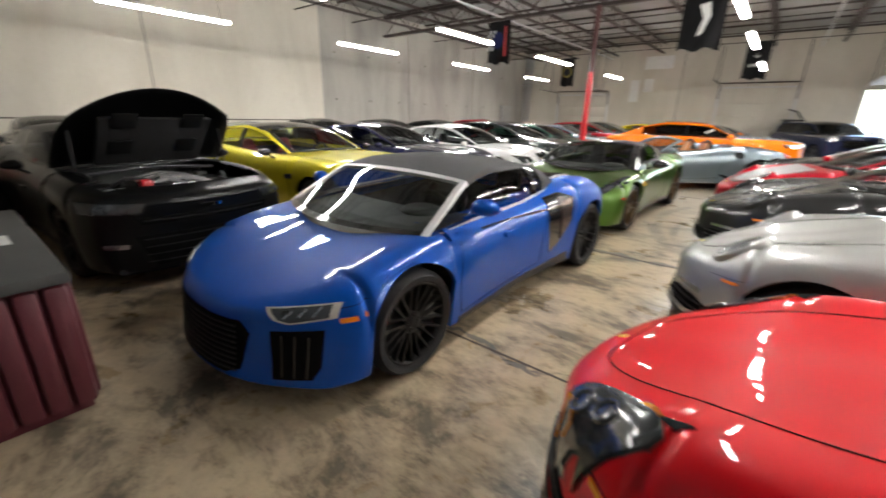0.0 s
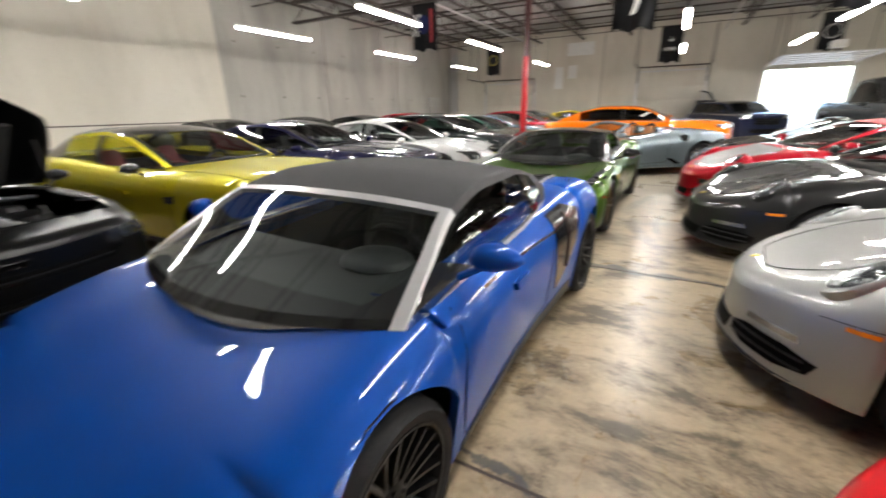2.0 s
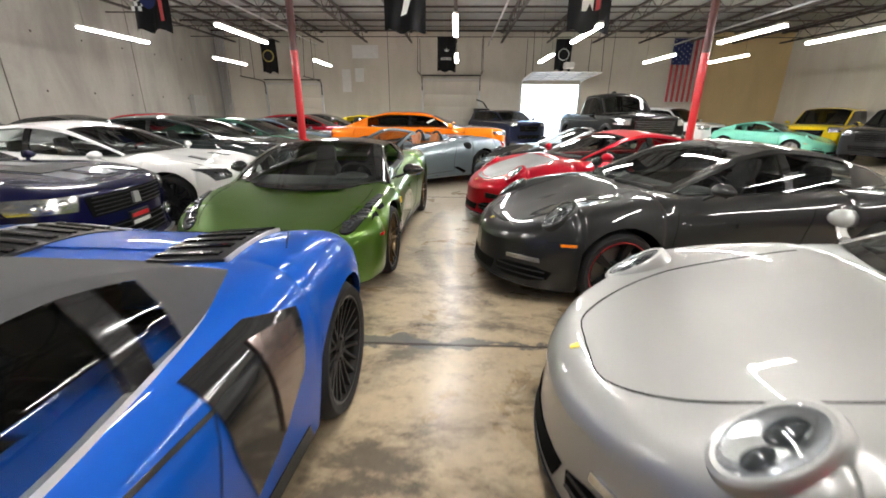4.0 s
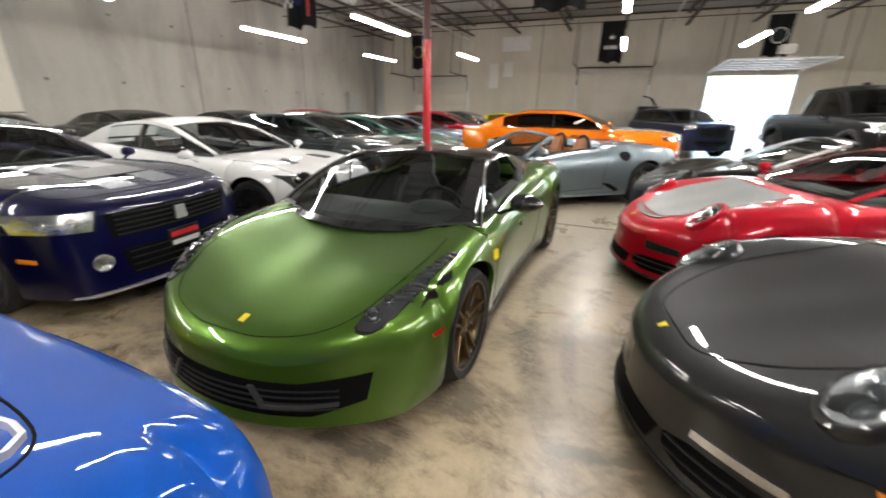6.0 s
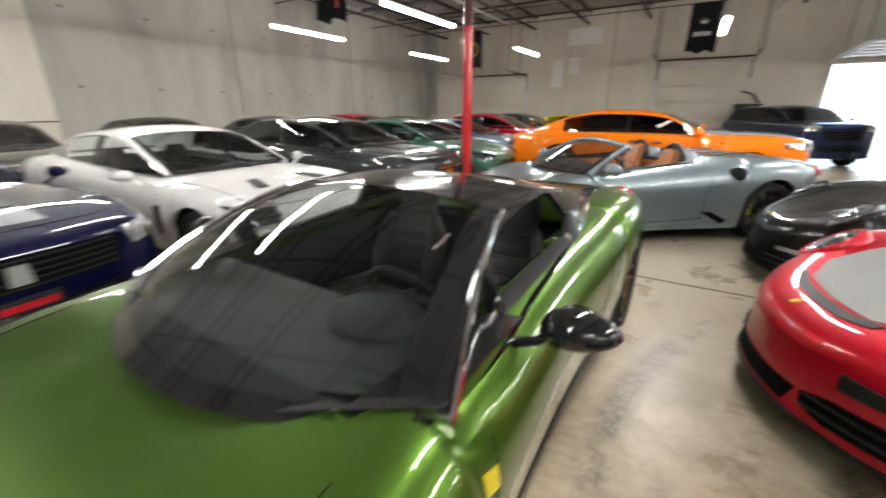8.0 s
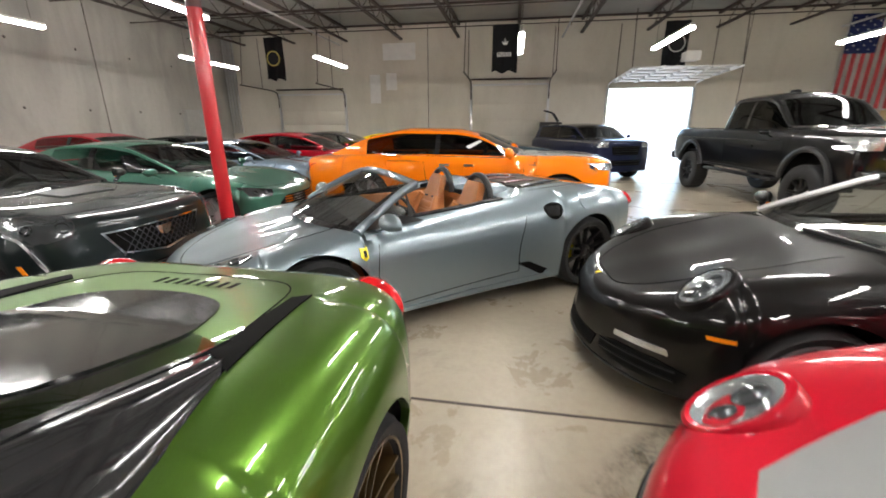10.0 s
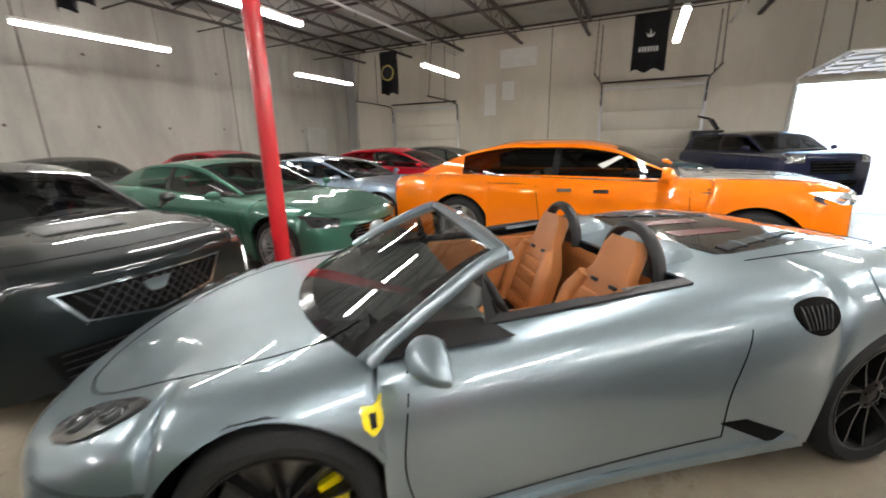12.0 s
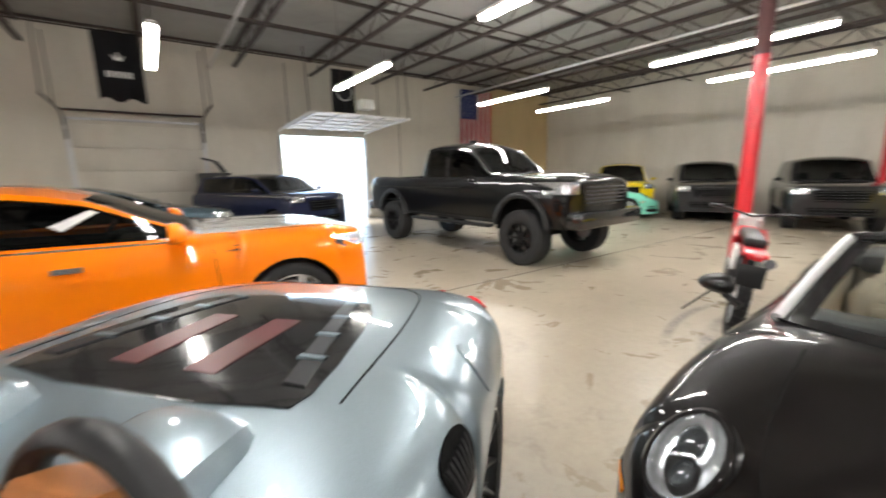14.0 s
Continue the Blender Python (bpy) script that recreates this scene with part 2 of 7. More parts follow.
def resample(poly, n):
    p = np.array(poly, float)
    s = np.concatenate([[0], np.cumsum(np.linalg.norm(np.diff(p, axis=0), axis=1))])
    q = np.linspace(0, s[-1], n)
    return np.stack([np.interp(q, s, p[:, k]) for k in range(p.shape[1])], 1)


def catmull(pts, per=6):
    p = [np.array(a, float) for a in pts]
    p = [2 * p[0] - p[1]] + p + [2 * p[-1] - p[-2]]
    out = []
    for i in range(1, len(p) - 2):
        for k in range(per):
            t = k / per
            out.append(0.5 * (2 * p[i] + (p[i + 1] - p[i - 1]) * t + (2 * p[i - 1] - 5 * p[i] + 4 * p[i + 1] - p[i + 2]) * t * t + (3 * p[i] - p[i - 1] - 3 * p[i + 1] + p[i + 2]) * t**3))
    out.append(p[-2])
    return out


def mesh_of(name, bm, mat, smooth=True, angle=40):
    me = bpy.data.meshes.new(name)
    bm.to_mesh(me)
    bm.free()
    me.materials.append(mat)
    if smooth:
        me.polygons.foreach_set("use_smooth", [True] * len(me.polygons))
        me.set_sharp_from_angle(angle=radians(angle))
    return me


def part(name, bm, mat, parent=None, label="", smooth=True, angle=40):
    ob = new(name, bm if isinstance(bm, bpy.types.Mesh) else mesh_of(name, bm, mat, smooth, angle))
    if parent is not None:
        ob.parent = parent
    if label:
        ob["label"] = label
    return ob


def thing(name, m, label, category, group="", kind=""):
    ob = new(name)
    ob.empty_display_size = 0.2
    ob.matrix_world = m
    return tagged(ob, label, category, group, kind)


def box(bm, x0, x1, y0, y1, z0, z1, bevel=0.0, m=None, segs=2):
    vs = [bm.verts.new((x, y, z)) for x in (x0, x1) for y in (y0, y1) for z in (z0, z1)]
    fs = [bm.faces.new([vs[i] for i in f]) for f in ((0, 1, 3, 2), (4, 6, 7, 5), (0, 4, 5, 1), (2, 3, 7, 6), (0, 2, 6, 4), (1, 5, 7, 3))]
    if bevel:
        r = bmesh.ops.bevel(bm, geom=list({e for f in fs for e in f.edges}), offset=bevel, segments=segs, affect="EDGES", profile=0.5)
        vs = list({v for f in r["faces"] for v in f.verts} | {v for v in vs if v.is_valid})
    if m is not None:
        bmesh.ops.transform(bm, matrix=m, verts=[v for v in vs if v.is_valid])
    return bm


def boxm(x0, x1, y0, y1, z0, z1, bevel=0.0, m=None):
    return box(bmesh.new(), x0, x1, y0, y1, z0, z1, bevel, m)


def lathe(bm, profile, n=32, axis="Y", m=None, closed=False):
    """Turns (radius, along) points about an axis."""
    rings = []
    for k in range(n):
        a = 2 * math.pi * k / n
        rings.append([bm.verts.new((r * math.cos(a), h, r * math.sin(a)) if axis == "Y" else (r * math.cos(a), r * math.sin(a), h)) for r, h in profile])
    vs = [v for r in rings for v in r]
    q = len(profile)
    for k in range(n):
        a, b = rings[k], rings[(k + 1) % n]
        for i in range(q if closed else q - 1):
            j = (i + 1) % q
            try:
                bm.faces.new((a[i], a[j], b[j], b[i]))
            except ValueError:
                pass
    bmesh.ops.remove_doubles(bm, verts=vs, dist=1e-5)
    if m is not None:
        bmesh.ops.transform(bm, matrix=m, verts=[v for v in vs if v.is_valid])
    return bm


def sweep(bm, pts, r, n=8, cap=True, flat=1.0):
    """A tube along points; r may be a list."""
    p = [Vector(a) for a in pts]
    rings, up = [], Vector((0, 0, 1))
    for i, c in enumerate(p):
        d = (p[min(i + 1, len(p) - 1)] - p[max(i - 1, 0)]).normalized()
        s = d.cross(up)
        if s.length < 1e-3:
            s = d.cross(Vector((1, 0, 0)))
        s.normalize()
        u = s.cross(d)
        rr = r[i] if isinstance(r, (list, tuple)) else r
        rings.append([bm.verts.new(c + rr * (math.cos(2 * math.pi * k / n) * s + flat * math.sin(2 * math.pi * k / n) * u)) for k in range(n)])
    for a, b in zip(rings, rings[1:]):
        for k in range(n):
            bm.faces.new((a[k], a[(k + 1) % n], b[(k + 1) % n], b[k]))
    if cap:
        bm.faces.new(rings[0][::-1])
        bm.faces.new(rings[-1])
    bmesh.ops.recalc_face_normals(bm, faces=bm.faces[:])
    return bm


def ball(bm, c, r, sx=1, sy=1, sz=1, u=12, v=8):
    bmesh.ops.create_uvsphere(bm, u_segments=u, v_segments=v, radius=r, matrix=Matrix.Translation(c) @ Matrix.Diagonal((sx, sy, sz, 1)))
    return bm

# ---- the hall ----
X0, X1, Y0, Y1, ZC = -12.1, 17.0, -5.0, 25.42, 5.4


def slab(name, x0, x1, y0, y1, z0, z1, mat, label="", cat="", bevel=0.0):
    return tagged(part(name, boxm(x0, x1, y0, y1, z0, z1, bevel), mat, smooth=False), label, cat, kind="structure")


slab("ground", -400, 400, -400, 400, -0.42, -0.3, plain("pale_concrete_yard", (0.6, 0.58, 0.53), 0.9, 0, 0.2, 20), "pale concrete yard outside the hall", "ground")
slab("floor", X0 - 0.3, X1 + 0.3, Y0 - 0.3, Y1 + 0.3, -0.3, 0.0, M_FLOOR, "worn tan sealed concrete floor with dark stains", "floor")
slab("apron", 3.0, 7.6, Y1 + 0.3, Y1 + 3, -0.3, -0.01, plain("concrete_apron", (0.7, 0.68, 0.62), 0.85, 0, 0.2, 20), "pale concrete apron outside the door", "ground")
slab("wall_west", X0 - 0.2, X0, Y0, 10.0, 0, ZC, M_WALL, "off-white painted concrete wall panel", "wall")
slab("wall_west_bare", X0 - 0.2, X0 - 0.012, 10.0, Y1 + 0.2, 0, ZC, M_BARE, "bare grey stained concrete wall panel", "wall")
slab("wall_east", X1, X1 + 0.2, Y0, Y1 + 0.2, 0, ZC, M_WALL, "cream painted concrete wall", "wall")
slab("wall_south", X0 - 0.2, X1 + 0.2, Y0 - 0.2, Y0, 0, ZC, M_WALL, "off-white painted wall", "wall")
slab("wall_north_left", X0, 3.8, Y1, Y1 + 0.2, 0, ZC, M_WALL, "off-white painted concrete wall with shutters", "wall")
slab("wall_north_right", 6.8, 12.9, Y1, Y1 + 0.2, 0, ZC, M_WALL, "off-white painted concrete wall", "wall")
# this stretch carries the warm light's orange in its base colour
slab("wall_north_ochre", 12.9, X1, Y1 - 0.003, Y1 + 0.2, 0, ZC, M_WARMLIT, "wall behind the flag, coloured ochre for the warm light on it", "wall")
slab("wall_north_lintel", 3.8, 6.8, Y1, Y1 + 0.2, 2.93, ZC, M_WALL, "wall above the open door", "wall")
slab("ceiling", X0 - 0.2, X1 + 0.2, Y0 - 0.2, Y1 + 0.2, ZC, ZC + 0.15, M_DECK, "pale board ceiling between dark steel joists", "ceiling")

# panel joints, tie holes and a rail along the long wall
for y in (-0.6, 4.6, 14.6, 19.6):
    slab("wall_joint", X0, X0 + 0.006, y - 0.012, y + 0.012, 0, ZC, M_STEEL, "dark joint between wall panels", "trim")
for x in (-3.1, 8.3):
    slab("wall_joint", x - 0.012, x + 0.012, Y1 - 0.006, Y1, 0, ZC, M_STEEL, "dark joint between wall panels", "trim")
slab("wall_rail", X0, X0 + 0.03, Y0, 10.0, 1.28, 1.31, M_STEEL, "thin pipe along the wall", "trim")
for y in np.arange(-3, 24, 1.7):
    for z in (2.05, 3.7):
        bm = bmesh.new()
        lathe(bm, [(0, -0.004), (0.03, -0.004), (0.036, 0.0)], 10, m=pose(X0, float(y), z, 0, 0, -90) @ pose(0, -0.001, 0))
        tagged(part("tie_hole", bm, M_STEEL), "small dark tie hole in the wall", "trim", "wall tie holes", "structure")
# sunlight thrown back onto the far wall, laid on as thin white slabs
for k, (x0, x1, z0, z1) in enumerate(((-4.95, -3.6, 4.12, 4.74), (-5.55, -5.1, 2.5, 3.6), (-4.85, -4.4, 3.0, 3.65))):
    slab("repair_patch", x0, x1, Y1 - 0.008, Y1, z0, z1, M_WHITE, "patch of reflected sunlight, painted pale on the wall", "trim")
for k in range(4):
    slab("conduit", X0 + 0.05 + 0.14 * k, X0 + 0.12 + 0.14 * k, Y1 - 0.1, Y1 - 0.03, 1.3, ZC, M_ALU, "grey conduit pipe in the corner", "trim")
slab("wall_cabinet", X0, X0 + 0.2, 22.6, 23.6, 1.2, 2.2, plain("grey_cabinet", (0.4, 0.4, 0.38), 0.5), "grey switch cabinet on the wall", "trim")

# joists: open web, running the length of the hall
jm = None
for k in range(13):
    x = X0 + 1.1 + 2.28 * k
    if jm is None:
        bm = bmesh.new()
        for z0, z1 in ((5.28, 5.36), (4.84, 4.90)):
            box(bm, -0.05, 0.05, Y0, Y1, z0, z1)
        yy, up = Y0, False
        while yy < Y1 - 0.7:
            a, b = (4.87, 5.3) if not up else (5.3, 4.87)
            sweep(bm, [(0, yy, a), (0, yy + 0.62, b)], 0.016, 4, False)
            yy += 0.62
            up = not up
        jm = mesh_of("joist", bm, M_STEEL, False)
    o = tagged(part("joist", jm, None), "dark steel open-web roof joist", "joist", "roof joists", "structure")
    o.location.x = x
for k in range(13):
    y = Y0 + 1.5 + 2.4 * k
    slab("purlin", X0, X1, y - 0.04, y + 0.04, 5.34, 5.4, M_STEEL, "dark roof purlin", "joist")
    slab("bridging_rod", X0, X1, y + 0.6, y + 0.63, 4.80, 4.83, M_STEEL, "thin bridging rod under the joists", "joist")
for y in (13.2,):
    slab("girder", X0, X1, y - 0.09, y + 0.09, 4.55, 4.62, M_STEEL, "dark steel girder over the posts", "girder")
    slab("girder", X0, X1, y - 0.09, y + 0.09, 5.18, 5.26, M_STEEL, "dark steel girder over the posts", "girder")
    bm = bmesh.new()
    x, up = X0, False
    while x < X1 - 0.8:
        a, b = (4.6, 5.2) if not up else (5.2, 4.6)
        sweep(bm, [(x, y, a), (x + 0.8, y, b)], 0.022, 4, False)
        x += 0.8
        up = not up
    tagged(part("girder_web", bm, M_STEEL, smooth=False), "zigzag web of the girder", "girder", kind="structure")

# posts: red below, brown above
for x, y in ((-3.28, 13.06), (6.2, 13.25), (15.7, 13.25)):
    p = thing("post", pose(x, y, 0), "round steel post, red below and brown above", "post", "hall posts")
    bm = bmesh.new()
    lathe(bm, [(0.085, 0.02), (0.085, 2.85)], 24, "Z")
    part("red_shaft", bm, M_RED, p)
    bm = bmesh.new()
    lathe(bm, [(0.083, 2.85), (0.083, 4.55)], 24, "Z")
    part("upper_shaft", bm, M_REDDK, p)
    part("base_plate", boxm(-0.15, 0.15, -0.15, 0.15, 0, 0.02, 0.004), M_RED, p)

# shutters on the far wall
def shutter(x0, x1, z1, label):
    s = thing("door_1", pose(0, 0, 0), label, "door", kind="structure")
    n = max(4, round(z1 / 0.55))
    for k in range(n):
        a, b = z1 * k / n, z1 * (k + 1) / n
        part("door_panel", boxm(x0 + 0.06, x1 - 0.06, Y1 - 0.05, Y1 - 0.012, a + 0.01, b - 0.006, 0.008), M_WALL, s)
    for a, b in ((x0 - 0.04, x0 + 0.05), (x1 - 0.05, x1 + 0.04)):
        part("door_frame", boxm(a, b, Y1 - 0.09, Y1 - 0.001, 0, z1 + 0.1, 0.006), M_ALU, s)
    part("door_frame", boxm(x0 - 0.04, x1 + 0.04, Y1 - 0.08, Y1 - 0.001, z1 + 0.1, z1 + 0.16, 0.006), M_ALU, s)
    for xx in (x0, x1):
        bm = bmesh.new()
        sweep(bm, catmull([(xx, Y1 - 0.12, z1 - 0.4), (xx, Y1 - 0.14, z1 + 0.05), (xx, Y1 - 0.45, z1 + 0.25), (xx, Y1 - 2.6, z1 + 0.3)], 4), 0.025, 6)
        part("door_track", bm, M_STEEL, s)
        bm = bmesh.new()
        sweep(bm, [(xx, Y1 - 1.2, z1 + 0.29), (xx, Y1 - 1.2, 4.85)], 0.014, 4)
        sweep(bm, [(xx, Y1 - 2.5, z1 + 0.3), (xx, Y1 - 2.2, 4.85)], 0.014, 4)
        part("track_hanger", bm, M_STEEL, s)
    bm = bmesh.new()
    sweep(bm, [(x0, Y1 - 0.2, z1 + 0.32), (x1, Y1 - 0.2, z1 + 0.32)], 0.03, 8)
    part("spring_shaft", bm, M_STEEL, s)


shutter(-9.65, -6.65, 2.75, "closed white sectional garage door")
shutter(-1.35, 1.65, 3.0, "closed white sectional garage door")
od = thing("door_2", pose(0, 0, 0), "open sectional garage door raised under the ceiling", "door", kind="structure")
for k in range(5):
    a = Y1 - 0.5 - 0.55 * k
    part("door_panel", boxm(3.86, 6.74, a - 0.53, a, 3.10 + 0.03 * k, 3.14 + 0.03 * k, 0.006), M_WHITE, od)
    for j in range(5):
        part("panel_rib", boxm(3.9 + 0.69 * j, 3.96 + 0.69 * j, a - 0.5, a - 0.03, 3.06 + 0.03 * k, 3.10 + 0.03 * k, 0.004), M_ALU, od)
for xx in (3.8, 6.8):
    part("door_frame", boxm(xx - 0.05, xx + 0.05, Y1 - 0.08, Y1 - 0.001, 0, 2.93, 0.006), M_ALU, od)
    bm = bmesh.new()
    sweep(bm, catmull([(xx, Y1 - 0.12, 0.1), (xx, Y1 - 0.12, 2.7), (xx, Y1 - 0.4, 3.08), (xx, Y1 - 3.3, 3.22)], 5), 0.025, 6)
    part("door_track", bm, M_WHITE, od)
    bm = bmesh.new()
    sweep(bm, [(xx, Y1 - 1.2, 3.14), (xx, Y1 - 1.2, 4.85)], 0.014, 4)
    sweep(bm, [(xx, Y1 - 3.2, 3.2), (xx, Y1 - 3.0, 4.85)], 0.014, 4)
    part("track_hanger", bm, M_STEEL, od)
part("door_opener", boxm(5.1, 5.5, Y1 - 3.6, Y1 - 3.2, 3.35, 3.6, 0.03), M_WHITE, od)

# strip lamps
def strip(x, y0, y1, z=3.35):
    L = y1 - y0
    t = thing("strip_lamp", pose(x, (y0 + y1) / 2, z), "white fluorescent strip lamp hung from the joists", "lamp", "strip lamps")
    part("housing", boxm(-0.05, 0.05, -L / 2, L / 2, 0.03, 0.08, 0.01), M_WHITE, t)
    part("diffuser", boxm(-0.055, 0.055, -L / 2 + 0.02, L / 2 - 0.02, -0.02, 0.03, 0.015), M_TUBE, t)
    for a in (-L / 2 + 0.2, L / 2 - 0.2):
        bm = bmesh.new()
        sweep(bm, [(0, a, 0.08), (0, a, ZC - z)], 0.004, 4)
        part("chain", bm, M_STEEL, t)


for x in (-8.45, -4.95, 0.46, 3.65, 7.6, 9.95):
    for y0, y1 in ((2.85, 5.15), (8.05, 10.25), (13.2, 15.5) if x < -8 else (12.9, 15.45) if x < -4 else (12.0, 14.3) if x < 1 else (12.9, 15.3), (18.75, 21.1) if x < -8 else (19.4, 21.5) if x < -4 else (17.6, 19.9)):
        strip(x, y0, y1)

# flags
def cloth(name, w, h, mat, m, label, wave=0.05, cat="flag"):
    bm = bmesh.new()
    g = [[bm.verts.new((w * (i / 14 - 0.5), wave * math.sin(i * 0.9 + j * 0.25) * (0.3 + j / 12), -h * j / 12 + 0.04 * math.sin(i * 0.8) * j / 12)) for i in range(15)] for j in range(13)]
    for a, b in zip(g, g[1:]):
        for i in range(14):
            bm.faces.new((a[i], b[i], b[i + 1], a[i + 1]))
    bmesh.ops.solidify(bm, geom=bm.faces[:], thickness=0.004)
    t = thing(name, m, label, cat)
    part("cloth", bm, mat, t)
    return t


def on_cloth(t, name, poly, mat, y=-0.075):
    bm = bmesh.new()
    front, back = ([bm.verts.new((a, yy, b)) for a, b in poly] for yy in (y - 0.004, y))
    bm.faces.new(front)
    bm.faces.new(back[::-1])
    for i in range(len(poly)):
        j = (i + 1) % len(poly)
        bm.faces.new((front[i], back[i], back[j], front[j]))
    bmesh.ops.recalc_face_normals(bm, faces=bm.faces[:])
    part(name, bm, mat, t, smooth=False)


def ring_poly(cx, cz, r, n=20, k=1.0):
    return [(cx + r * math.cos(2 * math.pi * i / n), cz + k * r * math.sin(2 * math.pi * i / n)) for i in range(n)]


M_FLAGK = plain("black_flag_cloth", (0.012, 0.012, 0.014), 0.85, 0, 0.3, 200)
M_FLAGW = plain("white_flag_cloth", (0.8, 0.8, 0.78), 0.85)
M_FLAGR = plain("red_flag_cloth", (0.55, 0.07, 0.08), 0.85)
M_FLAGB = plain("blue_flag_cloth", (0.012, 0.022, 0.11), 0.85)
M_FLAGY = plain("gold_print", (0.5, 0.42, 0.12), 0.8)
f = cloth("flag", 0.72, 1.4, M_FLAGK, pose(-8.2, 22.9, 4.6), "black hanging flag with a gold ring emblem")
on_cloth(f, "emblem", ring_poly(0, -0.7, 0.26), M_FLAGY)
on_cloth(f, "emblem", ring_poly(0, -0.7, 0.21), M_FLAGK, -0.082)
f = cloth("flag", 0.85, 1.45, M_FLAGK, pose(-0.03, 23.3, 4.78), "black hanging flag with pale emblem")
on_cloth(f, "emblem", [(-0.12, -0.5), (-0.06, -0.62), (0.06, -0.62), (0.12, -0.5), (0.03, -0.57), (0, -0.42), (-0.03, -0.57)], M_FLAGW)
for k in range(7):
    on_cloth(f, "lettering_bar", [(-0.25 + 0.07 * k, -0.85), (-0.21 + 0.07 * k, -0.85), (-0.21 + 0.07 * k, -0.98), (-0.25 + 0.07 * k, -0.98)], M_FLAGW)
f = cloth("flag", 0.75, 1.35, M_FLAGK, pose(5.45, 23.85, 4.8), "black hanging flag with ring emblem")
on_cloth(f, "emblem", ring_poly(0, -0.68, 0.26), M_FLAGW)
on_cloth(f, "emblem", ring_poly(0, -0.68, 0.225), M_FLAGK, -0.082)
f = cloth("flag", 0.95, 1.3, M_FLAGK, pose(-0.7, 13.22, 4.57), "black hanging flag with a white emblem")
on_cloth(f, "emblem", [(-0.1, -0.3), (0.12, -0.25), (0.18, -0.55), (0.05, -0.95), (-0.08, -1.0), (0.02, -0.6)], M_FLAGW)
f = cloth("flag", 0.95, 1.3, M_FLAGK, pose(3.45, 13.22, 4.57), "black hanging flag with a white and red emblem")
on_cloth(f, "emblem", [(-0.2, -0.9), (-0.2, -0.3), (-0.08, -0.45), (0.05, -0.3), (0.05, -0.9), (-0.03, -0.75), (-0.1, -0.9)], M_FLAGW)
on_cloth(f, "emblem", [(0.1, -0.4), (0.2, -0.3), (0.2, -0.85), (0.1, -0.9)], M_FLAGR)
f = cloth("flag", 0.85, 1.3, M_FLAGK, pose(-6.6, 13.22, 4.57), "black hanging flag with checks, blue oval and red stripe")
for i in range(4):
    for j in range(6):
        if (i + j) % 2:
            on_cloth(f, "check", [(-0.40 + 0.08 * i, -0.3 - 0.1 * j), (-0.32 + 0.08 * i, -0.3 - 0.1 * j), (-0.32 + 0.08 * i, -0.4 - 0.1 * j), (-0.40 + 0.08 * i, -0.4 - 0.1 * j)], M_FLAGW)
on_cloth(f, "emblem", ring_poly(0.02, -0.6, 0.2, 20, 1.3), M_FLAGB, -0.085)
on_cloth(f, "stripe", [(0.26, -0.2), (0.34, -0.2), (0.34, -1.1), (0.26, -1.1)], M_FLAGR, -0.09)
f = cloth("national_flag", 1.75, 2.95, M_FLAGW, pose(11.95, 25.15, 5.05), "large red, white and blue striped flag hung on the wall", 0.03)
for k in range(7):
    on_cloth(f, "stripe", [(-0.86 + 0.264 * k, -0.02), (-0.73 + 0.264 * k, -0.02), (-0.73 + 0.264 * k, -2.93), (-0.86 + 0.264 * k, -2.93)], M_FLAGR, -0.055)
on_cloth(f, "canton", [(-0.87, -0.02), (0.05, -0.02), (0.05, -1.2), (-0.87, -1.2)], M_FLAGB, -0.064)
for i in range(6):
    for j in range(9):
        if (i + j) % 2 == 0:
            on_cloth(f, "star", [(-0.78 + 0.15 * i + (0.035 if q % 2 else 0.015) * math.cos(q * math.pi / 5), -0.12 - 0.12 * j + (0.035 if q % 2 else 0.015) * math.sin(q * math.pi / 5)) for q in range(10)], M_FLAGW, -0.07)

# padded bench cabinet with an extinguisher
M_MAROON = plain("maroon_vinyl", (0.10, 0.018, 0.026), 0.5, 0, 0.2, 60, 0.2)
M_BENCH = plain("dark_bench_top", (0.05, 0.05, 0.048), 0.6, 0, 0.2, 40, 0.25)
b = thing("bench_cabinet", pose(0, 0, 0), "low bench with dark top and ribbed maroon padded front", "cabinet")
part("carcass", boxm(-3.0, -1.22, 0.12, 0.70, 0.0, 0.74, 0.01), M_MAROON, b)
part("worktop", boxm(-3.05, -1.14, 0.10, 0.74, 0.745, 0.80, 0.008), M_BENCH, b)
for k in range(6):
    y0 = 0.11 + 0.103 * k
    part("pad", boxm(-1.218, -1.15, y0, y0 + 0.095, 0.06, 0.735, 0.03), M_MAROON, b)
for k in range(16):
    x0 = -3.0 + 0.111 * k
    part("pad", boxm(x0, x0 + 0.1, 0.70, 0.745, 0.06, 0.735, 0.02), M_MAROON, b)
M_GREYB = plain("grey_blue_partition_paint", (0.19, 0.215, 0.24), 0.5, 0, 0.1, 20, 0.1)
slab("wall_partition", -2.25, 0.9, -0.06, 0.07, 0, ZC, M_GREYB, "grey-blue painted partition wall behind the bench", "wall")
pw = thing("wall_partition_return", pose(-2.25, 0.005, 0, 0, 0, 180 - 27), "angled end of the grey-blue partition wall", "wall", kind="structure")
part("panel", boxm(-0.02, 0.98, -0.075, 0.055, 0, ZC, 0.012), M_GREYB, pw)
bm = bmesh.new()
sweep(bm, catmull([(-3.05, 0.48, 1.36), (-2.3, 0.14, 1.22), (-1.6, 0.08, 1.1), (-0.6, 0.078, 0.98)], 6), 0.008, 6)
tagged(part("cord", bm, M_WHITE), "thin white cord fixed along the partition", "cord")


